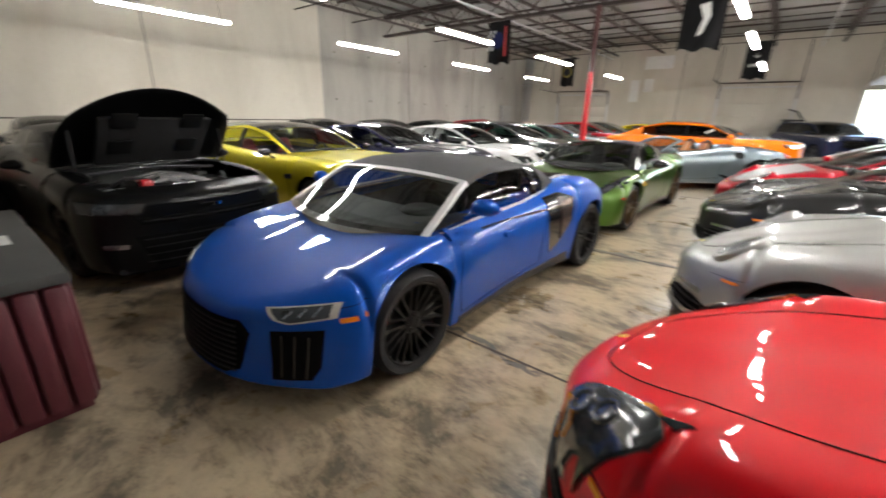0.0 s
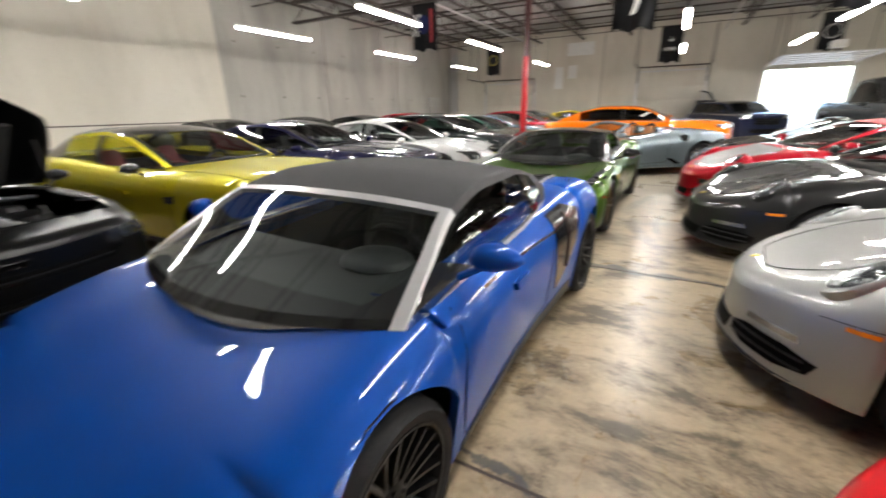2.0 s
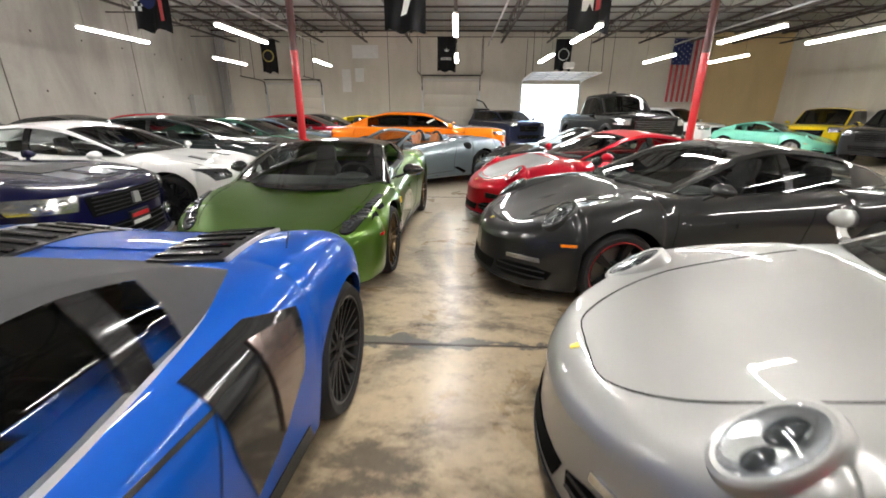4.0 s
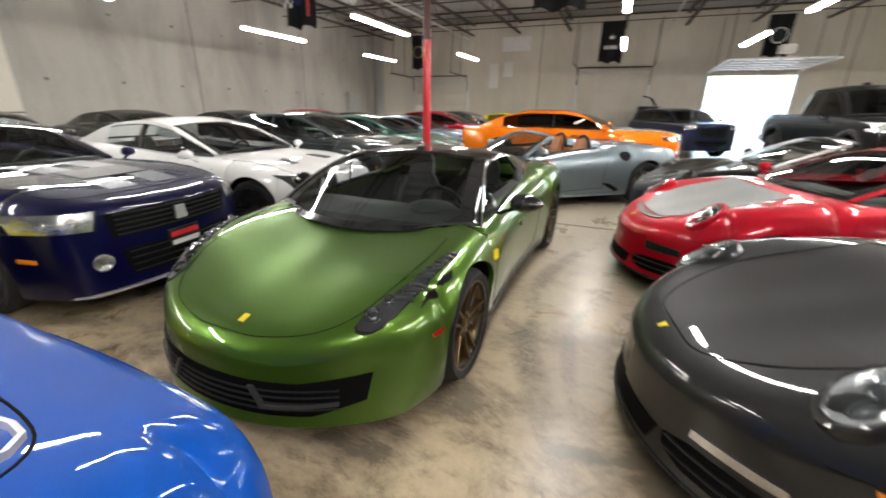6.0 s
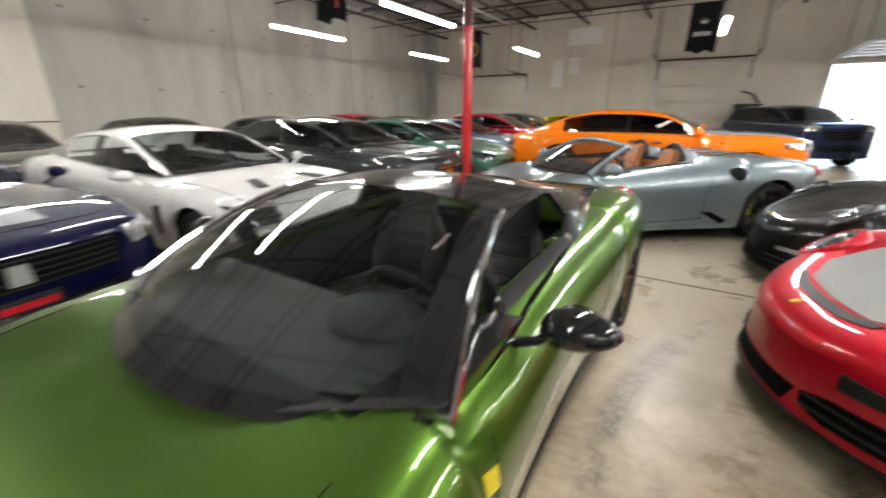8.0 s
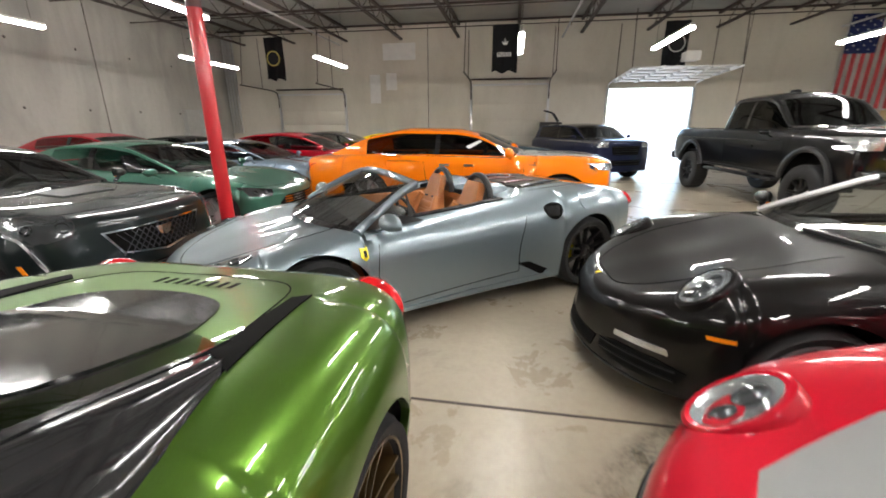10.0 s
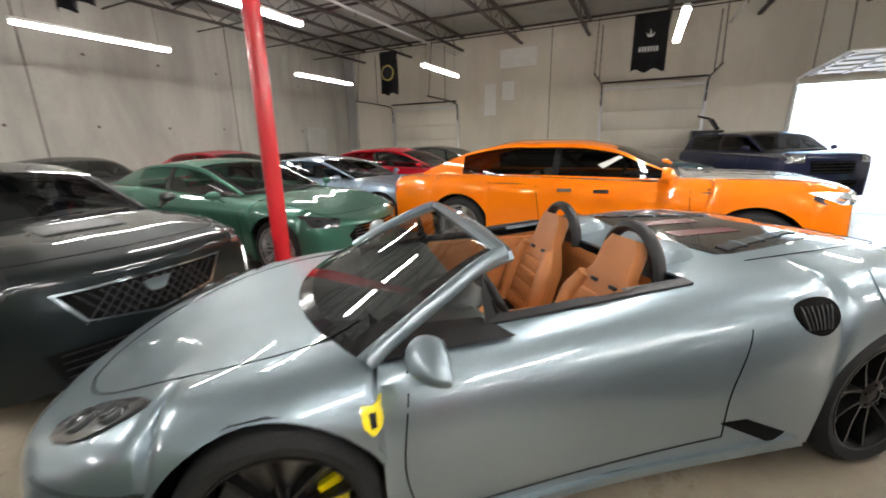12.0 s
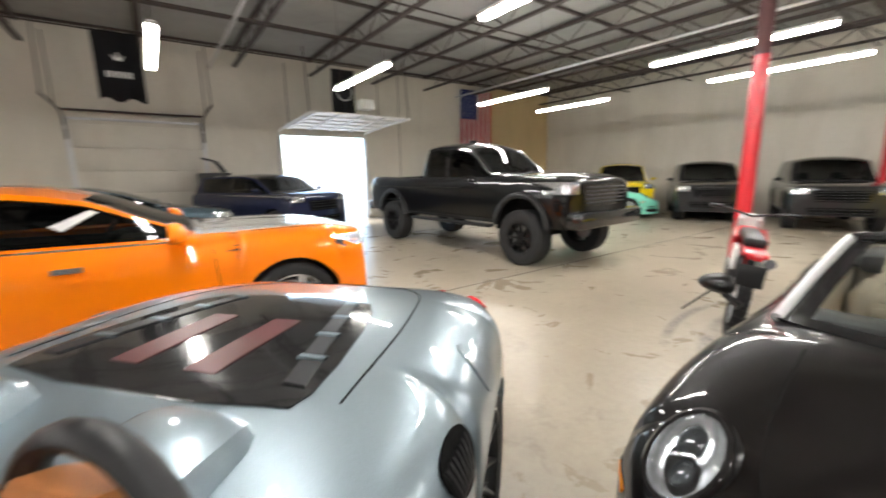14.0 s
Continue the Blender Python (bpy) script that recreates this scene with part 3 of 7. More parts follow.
def extinguisher(x, y, mat, label):
    e = thing("fire_extinguisher", pose(x, y, 0.8), label, "extinguisher")
    e.scale = (0.68, 0.68, 0.68)
    bm = bmesh.new()
    lathe(bm, [(0, 0.0), (0.07, 0.0), (0.082, 0.012), (0.082, 0.34), (0.07, 0.40), (0.03, 0.44), (0.025, 0.47), (0, 0.47)], 24, "Z")
    part("cylinder", bm, mat, e)
    bm = bmesh.new()
    lathe(bm, [(0.0835, 0.10), (0.0835, 0.24)], 24, "Z")
    part("label_band", bm, M_WHITE if mat is M_RED else M_INTG, e)
    bm = bmesh.new()
    box(bm, -0.02, 0.02, -0.02, 0.02, 0.47, 0.52)
    sweep(bm, [(0, 0, 0.51), (0.06, 0.02, 0.53), (0.14, 0.04, 0.51)], 0.012, 6)
    sweep(bm, [(0, 0, 0.52), (0.06, 0.02, 0.57), (0.15, 0.04, 0.575)], 0.012, 6)
    part("lever", bm, M_BLACK, e)
    bm = bmesh.new()
    sweep(bm, catmull([(0, -0.02, 0.49), (-0.06, -0.05, 0.47), (-0.10, -0.05, 0.36), (-0.09, -0.04, 0.2)], 5), 0.012, 8)
    part("hose", bm, M_BLACK, e)


extinguisher(-1.27, 0.2, M_WHITE, "white fire extinguisher standing on the bench")
extinguisher(-1.42, 0.26, M_RED, "red fire extinguisher standing on the bench")
tagged(part("paper_sheet", boxm(-2.15, -1.9, 0.42, 0.62, 0.801, 0.804), M_WHITE), "sheet of white paper lying on the bench", "paper")
bm = bmesh.new()
lathe(bm, [(0, 0), (0.035, 0), (0.036, 0.13), (0.015, 0.17), (0.014, 0.2), (0, 0.2)], 14, "Z", pose(-1.5, 0.44, 0.8))
tagged(part("bottle", bm, M_LENS), "clear plastic bottle on the bench", "bottle")
t = thing("throttle_body", pose(-1.68, 0.36, 0.8), "grey metal engine part lying on the bench", "engine part")
bm = bmesh.new()
box(bm, -0.1, 0.1, -0.06, 0.06, 0, 0.12, 0.02)
part("casting", bm, M_GUN, t)
bm = bmesh.new()
lathe(bm, [(0.03, 0), (0.055, 0), (0.06, 0.05), (0.045, 0.05), (0.03, 0.03)], 18, "Y", pose(0.09, 0.0, 0.06, 0, 0, 90))
part("bore", bm, M_ALU, t)

# floor joints
for y, x0, x1 in ((2.6, -4, 8), (5.33, -8, 12), (10.4, -9, 14), (15.6, -9, 14), (20.8, -9, 14)):
    slab("floor_joint", x0, x1, y - 0.009, y + 0.009, 0.0005, 0.0035, M_STEEL, "dark filled joint in the floor", "trim")

# ---- vehicles ----
from mathutils.bvhtree import BVHTree

WHEELS = {}


def wheel_meshes(R, rim, width, spokes, style, mat, key):
    """Meshes of one wheel, outer face at -Y: tyre, rim, disc."""
    if key in WHEELS:
        return WHEELS[key]
    h = width / 2
    bm = bmesh.new()
    lathe(bm, [(rim - 0.012, -h + 0.03), (rim + 0.004, -h + 0.008), (rim + 0.02, -h), ((R + rim) / 2 + 0.01, -h - 0.006), (R - 0.022, -h + 0.008), (R - 0.004, -h + 0.03), (R, -h + 0.055),
               (R, -0.022), (R - 0.008, -0.018), (R - 0.008, -0.008), (R, -0.004), (R, 0.02), (R - 0.008, 0.024), (R - 0.008, 0.034), (R, 0.038),
               (R, h - 0.055), (R - 0.004, h - 0.03), (R - 0.022, h - 0.008), (rim + 0.02, h), (rim - 0.01, h - 0.03)], 40)
    tyre = mesh_of("tyre", bm, M_RUBBER)
    bm = bmesh.new()
    lathe(bm, [(rim - 0.006, -h + 0.006), (rim + 0.004, -h + 0.004), (rim + 0.006, -h + 0.014), (rim - 0.012, -h + 0.03), (rim - 0.02, -h + 0.05), (rim - 0.035, 0), (rim - 0.02, h - 0.02), (rim, h - 0.01)], 40)
    lathe(bm, [(0.0, -h + 0.035), (0.03, -h + 0.036), (0.034, -h + 0.03), (0.072, -h + 0.04), (0.078, -h + 0.06), (0.078, -h + 0.09)], 20)
    ro = rim - 0.012
    for k in range(spokes):
        a = 2 * math.pi * k / spokes
        lines = [(0, 0)] if style == "single" else [(-0.5, -0.16), (0.5, 0.16)] if style == "twin" else [(-0.2, -0.32), (0.2, 0.32)] if style == "vee" else [(0, 0)]
        if style == "mesh":
            lines = [(0, 0.3), (0, -0.3)]
        for o0, o1 in lines:
            wi, wo = (0.058, 0.045) if style == "single" else (0.02, 0.018)
            if style == "star":
                wi, wo = 0.05, 0.085
            b0 = Vector((0.06, o0 * 0.05))
            angle_out = o1 * (2 * math.pi / spokes) * 0.9
            b1 = Vector((ro * math.cos(angle_out), ro * math.sin(angle_out)))
            d = (b1 - b0).normalized()
            s = Vector((-d.y, d.x))
            vs = []
            for c, w, y0 in ((b0, wi, -h + 0.042), ((b0 + b1) / 2, (wi + wo) / 2 * 0.85, -h + 0.032), (b1, wo, -h + 0.014)):
                for sgn in (-1, 1):
                    for yy, ww in ((y0, w * 0.72), (y0 + 0.014, w), (y0 + 0.05, w)):
                        q = c + s * sgn * ww / 2
                        vs.append(bm.verts.new((q.x * math.cos(a) - q.y * math.sin(a), yy, q.x * math.sin(a) + q.y * math.cos(a))))
            for i in (0, 6):
                A, B = vs[i:i + 6], vs[i + 6:i + 12]
                for f in ((A[0], A[3], B[3], B[0]), (A[0], B[0], B[1], A[1]), (A[1], B[1], B[2], A[2]), (A[3], A[4], B[4], B[3]), (A[4], A[5], B[5], B[4])):
                    bm.faces.new(f)
    for k in range(5):
        a = 2 * math.pi * k / 5 + 0.3
        lathe(bm, [(0, -h + 0.026), (0.008, -h + 0.026), (0.009, -h + 0.045)], 6, m=pose(0.053 * math.cos(a), 0, 0.053 * math.sin(a)))
    bmesh.ops.recalc_face_normals(bm, faces=bm.faces[:])
    rm = mesh_of("rim", bm, mat, angle=30)
    bm = bmesh.new()
    dr = rim - 0.055
    lathe(bm, [(0.08, -0.03), (dr, -0.03), (dr + 0.002, -0.015), (dr, 0.0), (0.08, 0.0)], 32)
    disc = mesh_of("brake_disc", bm, M_DISC)
    bm = bmesh.new()
    pts = []
    for k in range(7):
        a = radians(-30 + 10 * k)
        pts.append((math.cos(a), math.sin(a)))
    for (c0, s0), (c1, s1) in zip(pts, pts[1:]):
        vv = [bm.verts.new((r * c, y, r * s)) for c, s in ((c0, s0), (c1, s1)) for r in (dr - 0.07, dr + 0.012) for y in (-0.062, 0.03)]
        for f in ((0, 2, 6, 4), (0, 4, 5, 1), (2, 3, 7, 6), (0, 1, 3, 2), (4, 6, 7, 5)):
            bm.faces.new([vv[i] for i in f])
    bmesh.ops.remove_doubles(bm, verts=bm.verts[:], dist=1e-5)
    bmesh.ops.recalc_face_normals(bm, faces=bm.faces[:])
    cal = mesh_of("caliper", bm, M_CAL_G, angle=30)
    WHEELS[key] = (tyre, rm, disc, cal)
    return WHEELS[key]


class Car:
    """A car body lofted over its length; local X points forward, Y to its left, the origin on the floor midway between the axles."""
    D = dict(wb=2.65, fo=0.95, ro=0.9, W=1.9, sill=0.17, Rt=0.335, Rr=None, rim=0.25, tw=0.25, arch=0.05, bow_f=0.32, bow_r=0.22, rake_f=0.10, rake_r=-0.05, round=0.09,
             tuck=0.03, spokes=10, style="twin", rim_mat=None, cal=None, open=False, hood_hole=None, lift=0.0, interior=True, tread=0.0, wheel_in=0.03)

    def __init__(self, name, m, label, body_mat, spec, category="car", group="", roof_mat=None, pillar_mat=None, glass_mat=None, int_mat=None):
        s = dict(self.D)
        s.update(spec)
        self.s, self.mat = s, body_mat
        self.root = thing(name, m, label, category, group)
        self.roof_mat, self.pillar_mat = roof_mat or body_mat, pillar_mat or body_mat
        self.glass_mat, self.int_mat = glass_mat or M_GLASS, int_mat or M_INT
        self.xf, self.xr = s["wb"] / 2 + s["fo"], -s["wb"] / 2 - s["ro"]
        self.wf = {k: pchip(s[k]) for k in ("width", "shoulder", "crown", "top", "sillz") if k in s}
        if "sillz" not in self.wf:
            self.wf["sillz"] = pchip([(self.xr, s["sill"] + 0.06), (self.xr + 0.4, s["sill"] + 0.01), (0, s["sill"]), (self.xf - 0.4, s["sill"] - 0.01), (self.xf, s["sill"] - 0.01)])
        self.verts, self.faces = [], []
        self.body()
        if "gz" in s:
            self.greenhouse()
        self.tree = BVHTree.FromPolygons(self.verts, self.faces)
        self.under()
        self.wheels()

    # -- body shell
    def section(self, x, n=20):
        s = self.s
        w, zs, zc, zt, zb = (self.wf[k](x) for k in ("width", "shoulder", "crown", "top", "sillz"))
        zs = max(zs, zb + 0.1)
        tk = s["tuck"] * max(0, 1 - (x / (s["wb"] / 2)) ** 4)
        pts = [(w - 0.05 - tk * 0.4, zb), (w - 0.012 - tk, zb + 0.28 * (zs - zb)), (w - 0.004 - tk * 0.5, zb + 0.6 * (zs - zb)), (w - 0.012, zs), (w - 0.075, zs + 0.72 * (zc - zs)), (w - 0.19, zc),
               (w * 0.52, zc * 0.35 + zt * 0.65 + 0.006), (w * 0.25, zt - 0.002), (0, zt)]
        return [(float(a), float(b)) for a, b in catmull(pts, 6)]

    def zsurf(self, x, y):
        c = self.section(x)
        top = c[18:]
        return float(np.interp(y, [p[0] for p in top][::-1], [p[1] for p in top][::-1]))

    def deform(self, x, y, z):
        s = self.s
        w = s["W"] / 2
        a = s["wb"] / 2 + s["Rt"] + 0.03
        if x > a:
            u = (x - a) / (self.xf - a)
            return x - s["bow_f"] * u ** 1.15 * abs(y / w) ** 2.3 - s["rake_f"] * u * u * (z - 0.35)
        if x < -a:
            u = (-a - x) / (-a - self.xr)
            return x + s["bow_r"] * u ** 1.15 * abs(y / w) ** 2.3 + s["rake_r"] * u * u * (z - 0.35)
        return x

    def body(self):
        s = self.s
        r, hb = s["round"], s["wb"] / 2
        xs = set(np.linspace(self.xr + r, self.xf - r, 34).tolist())
        self.arches = []
        for xa, R in ((hb, s["Rt"]), (-hb, s["Rr"] or s["Rt"])):
            Ra = R + s["arch"]
            zw = R + s["lift"]
            zb = self.wf["sillz"](xa)
            e = math.sqrt(max(Ra * Ra - (zb - zw) ** 2, 0.01))
            self.arches.append((xa, zw, Ra, e))
            xs = {x for x in xs if not (abs(x - xa) < e + 0.02)}
            xs |= {xa + e * math.sin(k * math.pi / 2 / 9) for k in range(-9, 10)}
            xs |= {xa - e - 0.012, xa + e + 0.012}
        if "gz" in s:
            xs |= {s["hole"][0], s["hole"][1]}
        xs = sorted(x for x in xs if self.xr + r - 1e-6 <= x <= self.xf - r + 1e-6)
        NP = 30
        cols = []
        for x in xs:
            c = self.section(x)
            for xa, zw, Ra, e in self.arches:
                if abs(x - xa) < e:
                    zz = zw + math.sqrt(max(Ra * Ra - (x - xa) ** 2, 0))
                    i = next((k for k in range(len(c) - 1) if c[k][1] <= zz < c[k + 1][1]), None)
                    if i is not None:
                        t = (zz - c[i][1]) / (c[i + 1][1] - c[i][1])
                        c = [(c[i][0] + t * (c[i + 1][0] - c[i][0]), zz)] + c[i + 1:]
            cols.append([(x, p[0], p[1]) for p in self.spread(c, NP)])
        # rounded ends
        for end, x0, sg in ((-1, xs[-1], 1), (0, xs[0], -1)):
            base = self.spread(self.section(x0), NP)
            extra = []
            for k in (1, 2, 3, 4):
                th = math.pi / 2 * k / 4
                ins = r * (1 - math.cos(th))
                zb, zt = base[0][1], base[-1][1]
                zm = (zb + zt) / 2
                ring = []
                for y, z in base:
                    wmax = max(b[0] for b in base)
                    ky, kz = (wmax - ins) / wmax, (zt - zb - ins) / (zt - zb)
                    ring.append((x0 + sg * r * math.sin(th), y * ky, zb + (z - zb) * kz))
                extra.append(ring)
            cols = cols + extra if sg > 0 else extra[::-1] + cols
        bm = bmesh.new()
        full = []
        for c in cols:
            line = [(x, -y, z) for x, y, z in c] + [(x, y, z) for x, y, z in c[::-1][1:]]
            full.append([bm.verts.new((self.deform(*p), p[1], p[2])) for p in line])
        nl = len(full[0])
        lo, hi, hw = s.get("hole", (9, -9, 0))
        holes = [(lo, hi, hw)] if "gz" in s else []
        if s["hood_hole"]:
            holes.append(s["hood_hole"])
        if s.get("bed"):
            holes.append(s["bed"])
        for i in range(len(full) - 1):
            xm = (cols[i][0][0] + cols[i + 1][0][0]) / 2
            for j in range(nl - 1):
                q = (full[i][j], full[i + 1][j], full[i + 1][j + 1], full[i][j + 1])
                ym = abs(sum(v.co.y for v in q) / 4)
                jj = min(j, nl - 2 - j)
                if jj > 10 and any(a < xm < b and ym < c for a, b, c in holes):
                    continue
                bm.faces.new(q)
        for ring, flip in ((full[0], True), (full[-1], False)):
            h = nl // 2
            grid = []
            for k in range(h + 1):
                a, b = ring[k].co, ring[nl - 1 - k].co
                row = [ring[k]]
                if k < h:
                    for c in range(1, 14):
                        t = c / 14
                        y = a.y + (b.y - a.y) * t
                        xo = cols[0 if flip else -1][0][0]
                        row.append(bm.verts.new((self.deform(xo, y, a.z), y, a.z)))
                    row.append(ring[nl - 1 - k])
                grid.append(row)
            for k in range(h - 1):
                for c in range(14):
                    f = (grid[k][c], grid[k][c + 1], grid[k + 1][c + 1], grid[k + 1][c])
                    bm.faces.new(f[::-1] if flip else f)
            top = grid[h][0]
            for c in range(14):
                try:
                    bm.faces.new((grid[h - 1][c], grid[h - 1][c + 1], top))
                except ValueError:
                    pass
        bmesh.ops.recalc_face_normals(bm, faces=bm.faces[:])
        # even out the panels, so that reflections run clean
        inner = [v for v in bm.verts if not v.is_boundary and not any(e.other_vert(v).is_boundary for e in v.link_edges)]
        for _ in range(4):
            bmesh.ops.smooth_vert(bm, verts=inner, factor=0.5, use_axis_x=True, use_axis_y=True, use_axis_z=True)
        # lip folded inwards along the open edges
        edges = [e for e in bm.edges if e.is_boundary]
        ret = bmesh.ops.extrude_edge_only(bm, edges=edges)
        for v in [g for g in ret["geom"] if isinstance(g, bmesh.types.BMVert)]:
            v.co.y *= 0.965
            v.co.z += -0.012 if v.co.z > 0.9 else 0.004
        bmesh.ops.recalc_face_normals(bm, faces=bm.faces[:])
        self.collect(bm)
        self.body_ob = part("body", bm, self.mat, self.root, angle=50)

    def spread(self, c, n):
        d = resample(c, n)
        return [(float(a), float(b)) for a, b in d]

    def collect(self, bm):
        bm.verts.index_update()
        o = len(self.verts)
        self.verts += [v.co.copy() for v in bm.verts]
        self.faces += [[o + v.index for v in f.verts] for f in bm.faces]

    # -- cabin
    def greenhouse(self):
        s = self.s
        gz, x1, x0 = pchip(s["gz"]), s["gz"][0][0], s["gz"][-1][0]
        xh, xg, xB, xC, tum, wsb, rwb = s["header"], s["rear_glass"], s["bpillar"], s["cpillar"], s["tumble"], s["ws_bow"], s["rw_bow"]
        gw = pchip(s["gw"])
        xs = sorted(set(np.linspace(x0, x1, 44).tolist()) | {xh, xg, xB - 0.04, xB + 0.04, xC})
        hmax = max(z for _, z in s["gz"])
        rows, NS, NT = [], 8, 10
        def bend(x, y, z):
            f = max(0, min(1, (x - xh) / (x1 - xh)))
            b = max(0, min(1, (xg - x) / max(xg - x0, 0.01)))
            yy = abs(y) / (s["W"] / 2)
            return x - wsb * f * yy ** 2 + rwb * b * yy ** 2

        for x in xs:
            yb = gw(x)
            zb = self.zsurf(bend(x, yb, 0), yb) - 0.015
            zc = max(gz(x), self.zsurf(x, 0) - 0.004)
            h = max(zc - zb, 0.0)
            k = h / max(hmax - zb, 0.1)
            ye, ze = yb - tum * k, zb + h * (1 - 0.10 * k - 0.02)
            line = []
            for t in [0, 0.08, 0.25, 0.42, 0.6, 0.76, 0.9]:
                bul = 0.03 * math.sin(math.pi * t) * k
                line.append((yb + (ye - yb) * t + bul, zb + (ze - zb) * t))
            for q in range(NT + 1):
                t = [0, 0.06, 0.15, 0.26, 0.38, 0.5, 0.62, 0.74, 0.84, 0.93, 1][q]
                y = ye * (1 - t)
                z = ze + (zc - ze) * (1 - (1 - t) ** 2.4)
                line.append((y, max(z, self.zsurf(bend(x, y, 0), y) - 0.003) if x > xh else z))
            rows.append([(x, y, z) for y, z in line])
        nl = len(rows[0])

        sets = {}
        for i in range(len(xs) - 1):
            xm = (xs[i] + xs[i + 1]) / 2
            for j in range(nl - 1):
                if s.get("windows_down") and 1 <= j < 6 and xC < xm < xh + 0.45 and abs(xm - xB) > 0.04:
                    continue
                if s["open"] and (xm < xh - s.get("hdr", 0.05) or j < 6):
                    continue
                if j < 7:
                    if j == 0:
                        c = "pillar"
                    elif xm < xC:
                        c = "quarter"
                    elif abs(xm - xB) < 0.04 or j >= 6:
                        c = "bpillar" if j < 6 else "roof" if s.get("soft_top") and xm < xh else "pillar"
                    else:
                        c = "side"
                else:
                    if xm > xh:
                        edge = 8
                        c = "pillar" if j < edge or (s.get("soft_top") and xm < xh + 0.05) else "frit" if xm > x1 - 0.05 or (j == edge and not s.get("soft_top")) else "windshield"
                    elif xm < xg:
                        c = "quarter" if j in (7, 8) else "rear"
                    else:
                        c = "pillar" if s["open"] else "roof"
                sets.setdefault(c, []).append((i, j))
        mats = dict(windshield=self.glass_mat, side=s.get("side_glass", self.glass_mat), rear=s.get("rear_mat", self.glass_mat), roof=self.roof_mat, pillar=self.pillar_mat, quarter=s.get("quarter_mat", self.roof_mat), bpillar=M_GLOSSB, frit=M_GLOSSB)
        names = dict(frit="windshield_border", windshield="windshield", side="side_window", rear="rear_window", roof="roof", pillar="window_frame", quarter="rear_pillar", bpillar="door_pillar")
        for c, cells in sets.items():
            for sg in (1, -1) if c in ("side", "bpillar", "quarter", "pillar") else (0,):
                bm = bmesh.new()
                vm = {}

                def vert(i, j, g):
                    x, y, z = rows[i][j]
                    key = (i, j, g if y > 1e-6 else 1)
                    if key not in vm:
                        vm[key] = bm.verts.new((bend(x, y, z), g * y, z))
                    return vm[key]
                for g in ((sg,) if sg else (1, -1)):
                    for i, j in cells:
                        q = [vert(i, j, g), vert(i + 1, j, g), vert(i + 1, j + 1, g), vert(i, j + 1, g)]
                        q = list(dict.fromkeys(q))
                        if len(q) > 2:
                            try:
                                bm.faces.new(q)
                            except ValueError:
                                pass
                bmesh.ops.remove_doubles(bm, verts=bm.verts[:], dist=1e-5)
                bmesh.ops.recalc_face_normals(bm, faces=bm.faces[:])
                if sum(f.normal.z * f.calc_area() for f in bm.faces) < 0:
                    bmesh.ops.reverse_faces(bm, faces=bm.faces[:])
                self.collect(bm)
                if c in ("pillar", "bpillar"):
                    bmesh.ops.solidify(bm, geom=bm.faces[:], thickness=0.025)
                ob = part(names[c], bm, mats[c], self.root, angle=45)
                if c in ("windshield", "side", "rear") and mats[c] in (M_GLASS, M_DGLASS):
                    ob.visible_shadow = False
        # black cowl under the foot of the windscreen
        lo, hi, hw = s["hole"]
        bm = bmesh.new()
        grid = []
        for k in range(25):
            y = (k / 12 - 1) * (gw(x1) - 0.02)
            xe = bend(x1, y, 0) - 0.03
            xa = min(hi - 0.015, xe - 0.02) if abs(y) < hw - 0.03 else xe - 0.5
            grid.append([bm.verts.new((xa + (xe - xa) * q / 4, y, self.zsurf(xa + (xe - xa) * q / 4, abs(y)) + 0.009)) for q in range(5)])
        for a, b in zip(grid, grid[1:]):
            for q in range(4):
                bm.faces.new((a[q], a[q + 1], b[q + 1], b[q]))
        bmesh.ops.recalc_face_normals(bm, faces=bm.faces[:])
        if sum(f.normal.z for f in bm.faces) < 0:
            bmesh.ops.reverse_faces(bm, faces=bm.faces[:])
        part("cowl_panel", bm, M_BLACK, self.root)
        self.edge = [[(bend(*r[7]), r[7][1] * g, r[7][2]) for r, x in zip(rows, xs) if x >= xh - 0.02] for g in (1, -1)]
        self.rows, self.bend = rows, bend

    # -- below
    def under(self):
        s = self.s
        hw = s["W"] / 2
        zb = s["sill"] + 0.03
        bm = bmesh.new()
        e = max(a[3] for a in self.arches)
        box(bm, self.xr + 0.2, self.xf - 0.35, -(hw - 0.36), hw - 0.36, zb, zb + 0.22)
        box(bm, -s["wb"] / 2 + e, s["wb"] / 2 - e, -(hw - 0.09), hw - 0.09, zb - 0.01, zb + 0.2)
        for xa, zw, Ra, e in self.arches:
            for sg in (1, -1):
                pr = []
                for k in range(13):
                    a = math.pi * k / 12
                    pr.append((xa + (Ra + 0.012) * math.cos(a), zw + (Ra + 0.012) * math.sin(a) - (0.06 if k in (0, 12) else 0)))
                w = self.wf["width"](xa)
                for (xA, zA), (xB, zB) in zip(pr, pr[1:]):
                    wA, wB = (min(w, self.wf["width"](q)) - 0.045 for q in (xA, xB))
                    vv = [bm.verts.new(p) for p in ((xA, sg * wA, zA), (xB, sg * wB, zB), (xB, sg * (w - 0.36), zB), (xA, sg * (w - 0.36), zA))]
                    bm.faces.new(vv)
                vv = [bm.verts.new((x, sg * (w - 0.36), z)) for x, z in pr]
                bm.faces.new(vv)
        part("underbody", bm, M_UNDER, self.root, smooth=False)
        if "gz" in s and s["interior"]:
            self.tub()

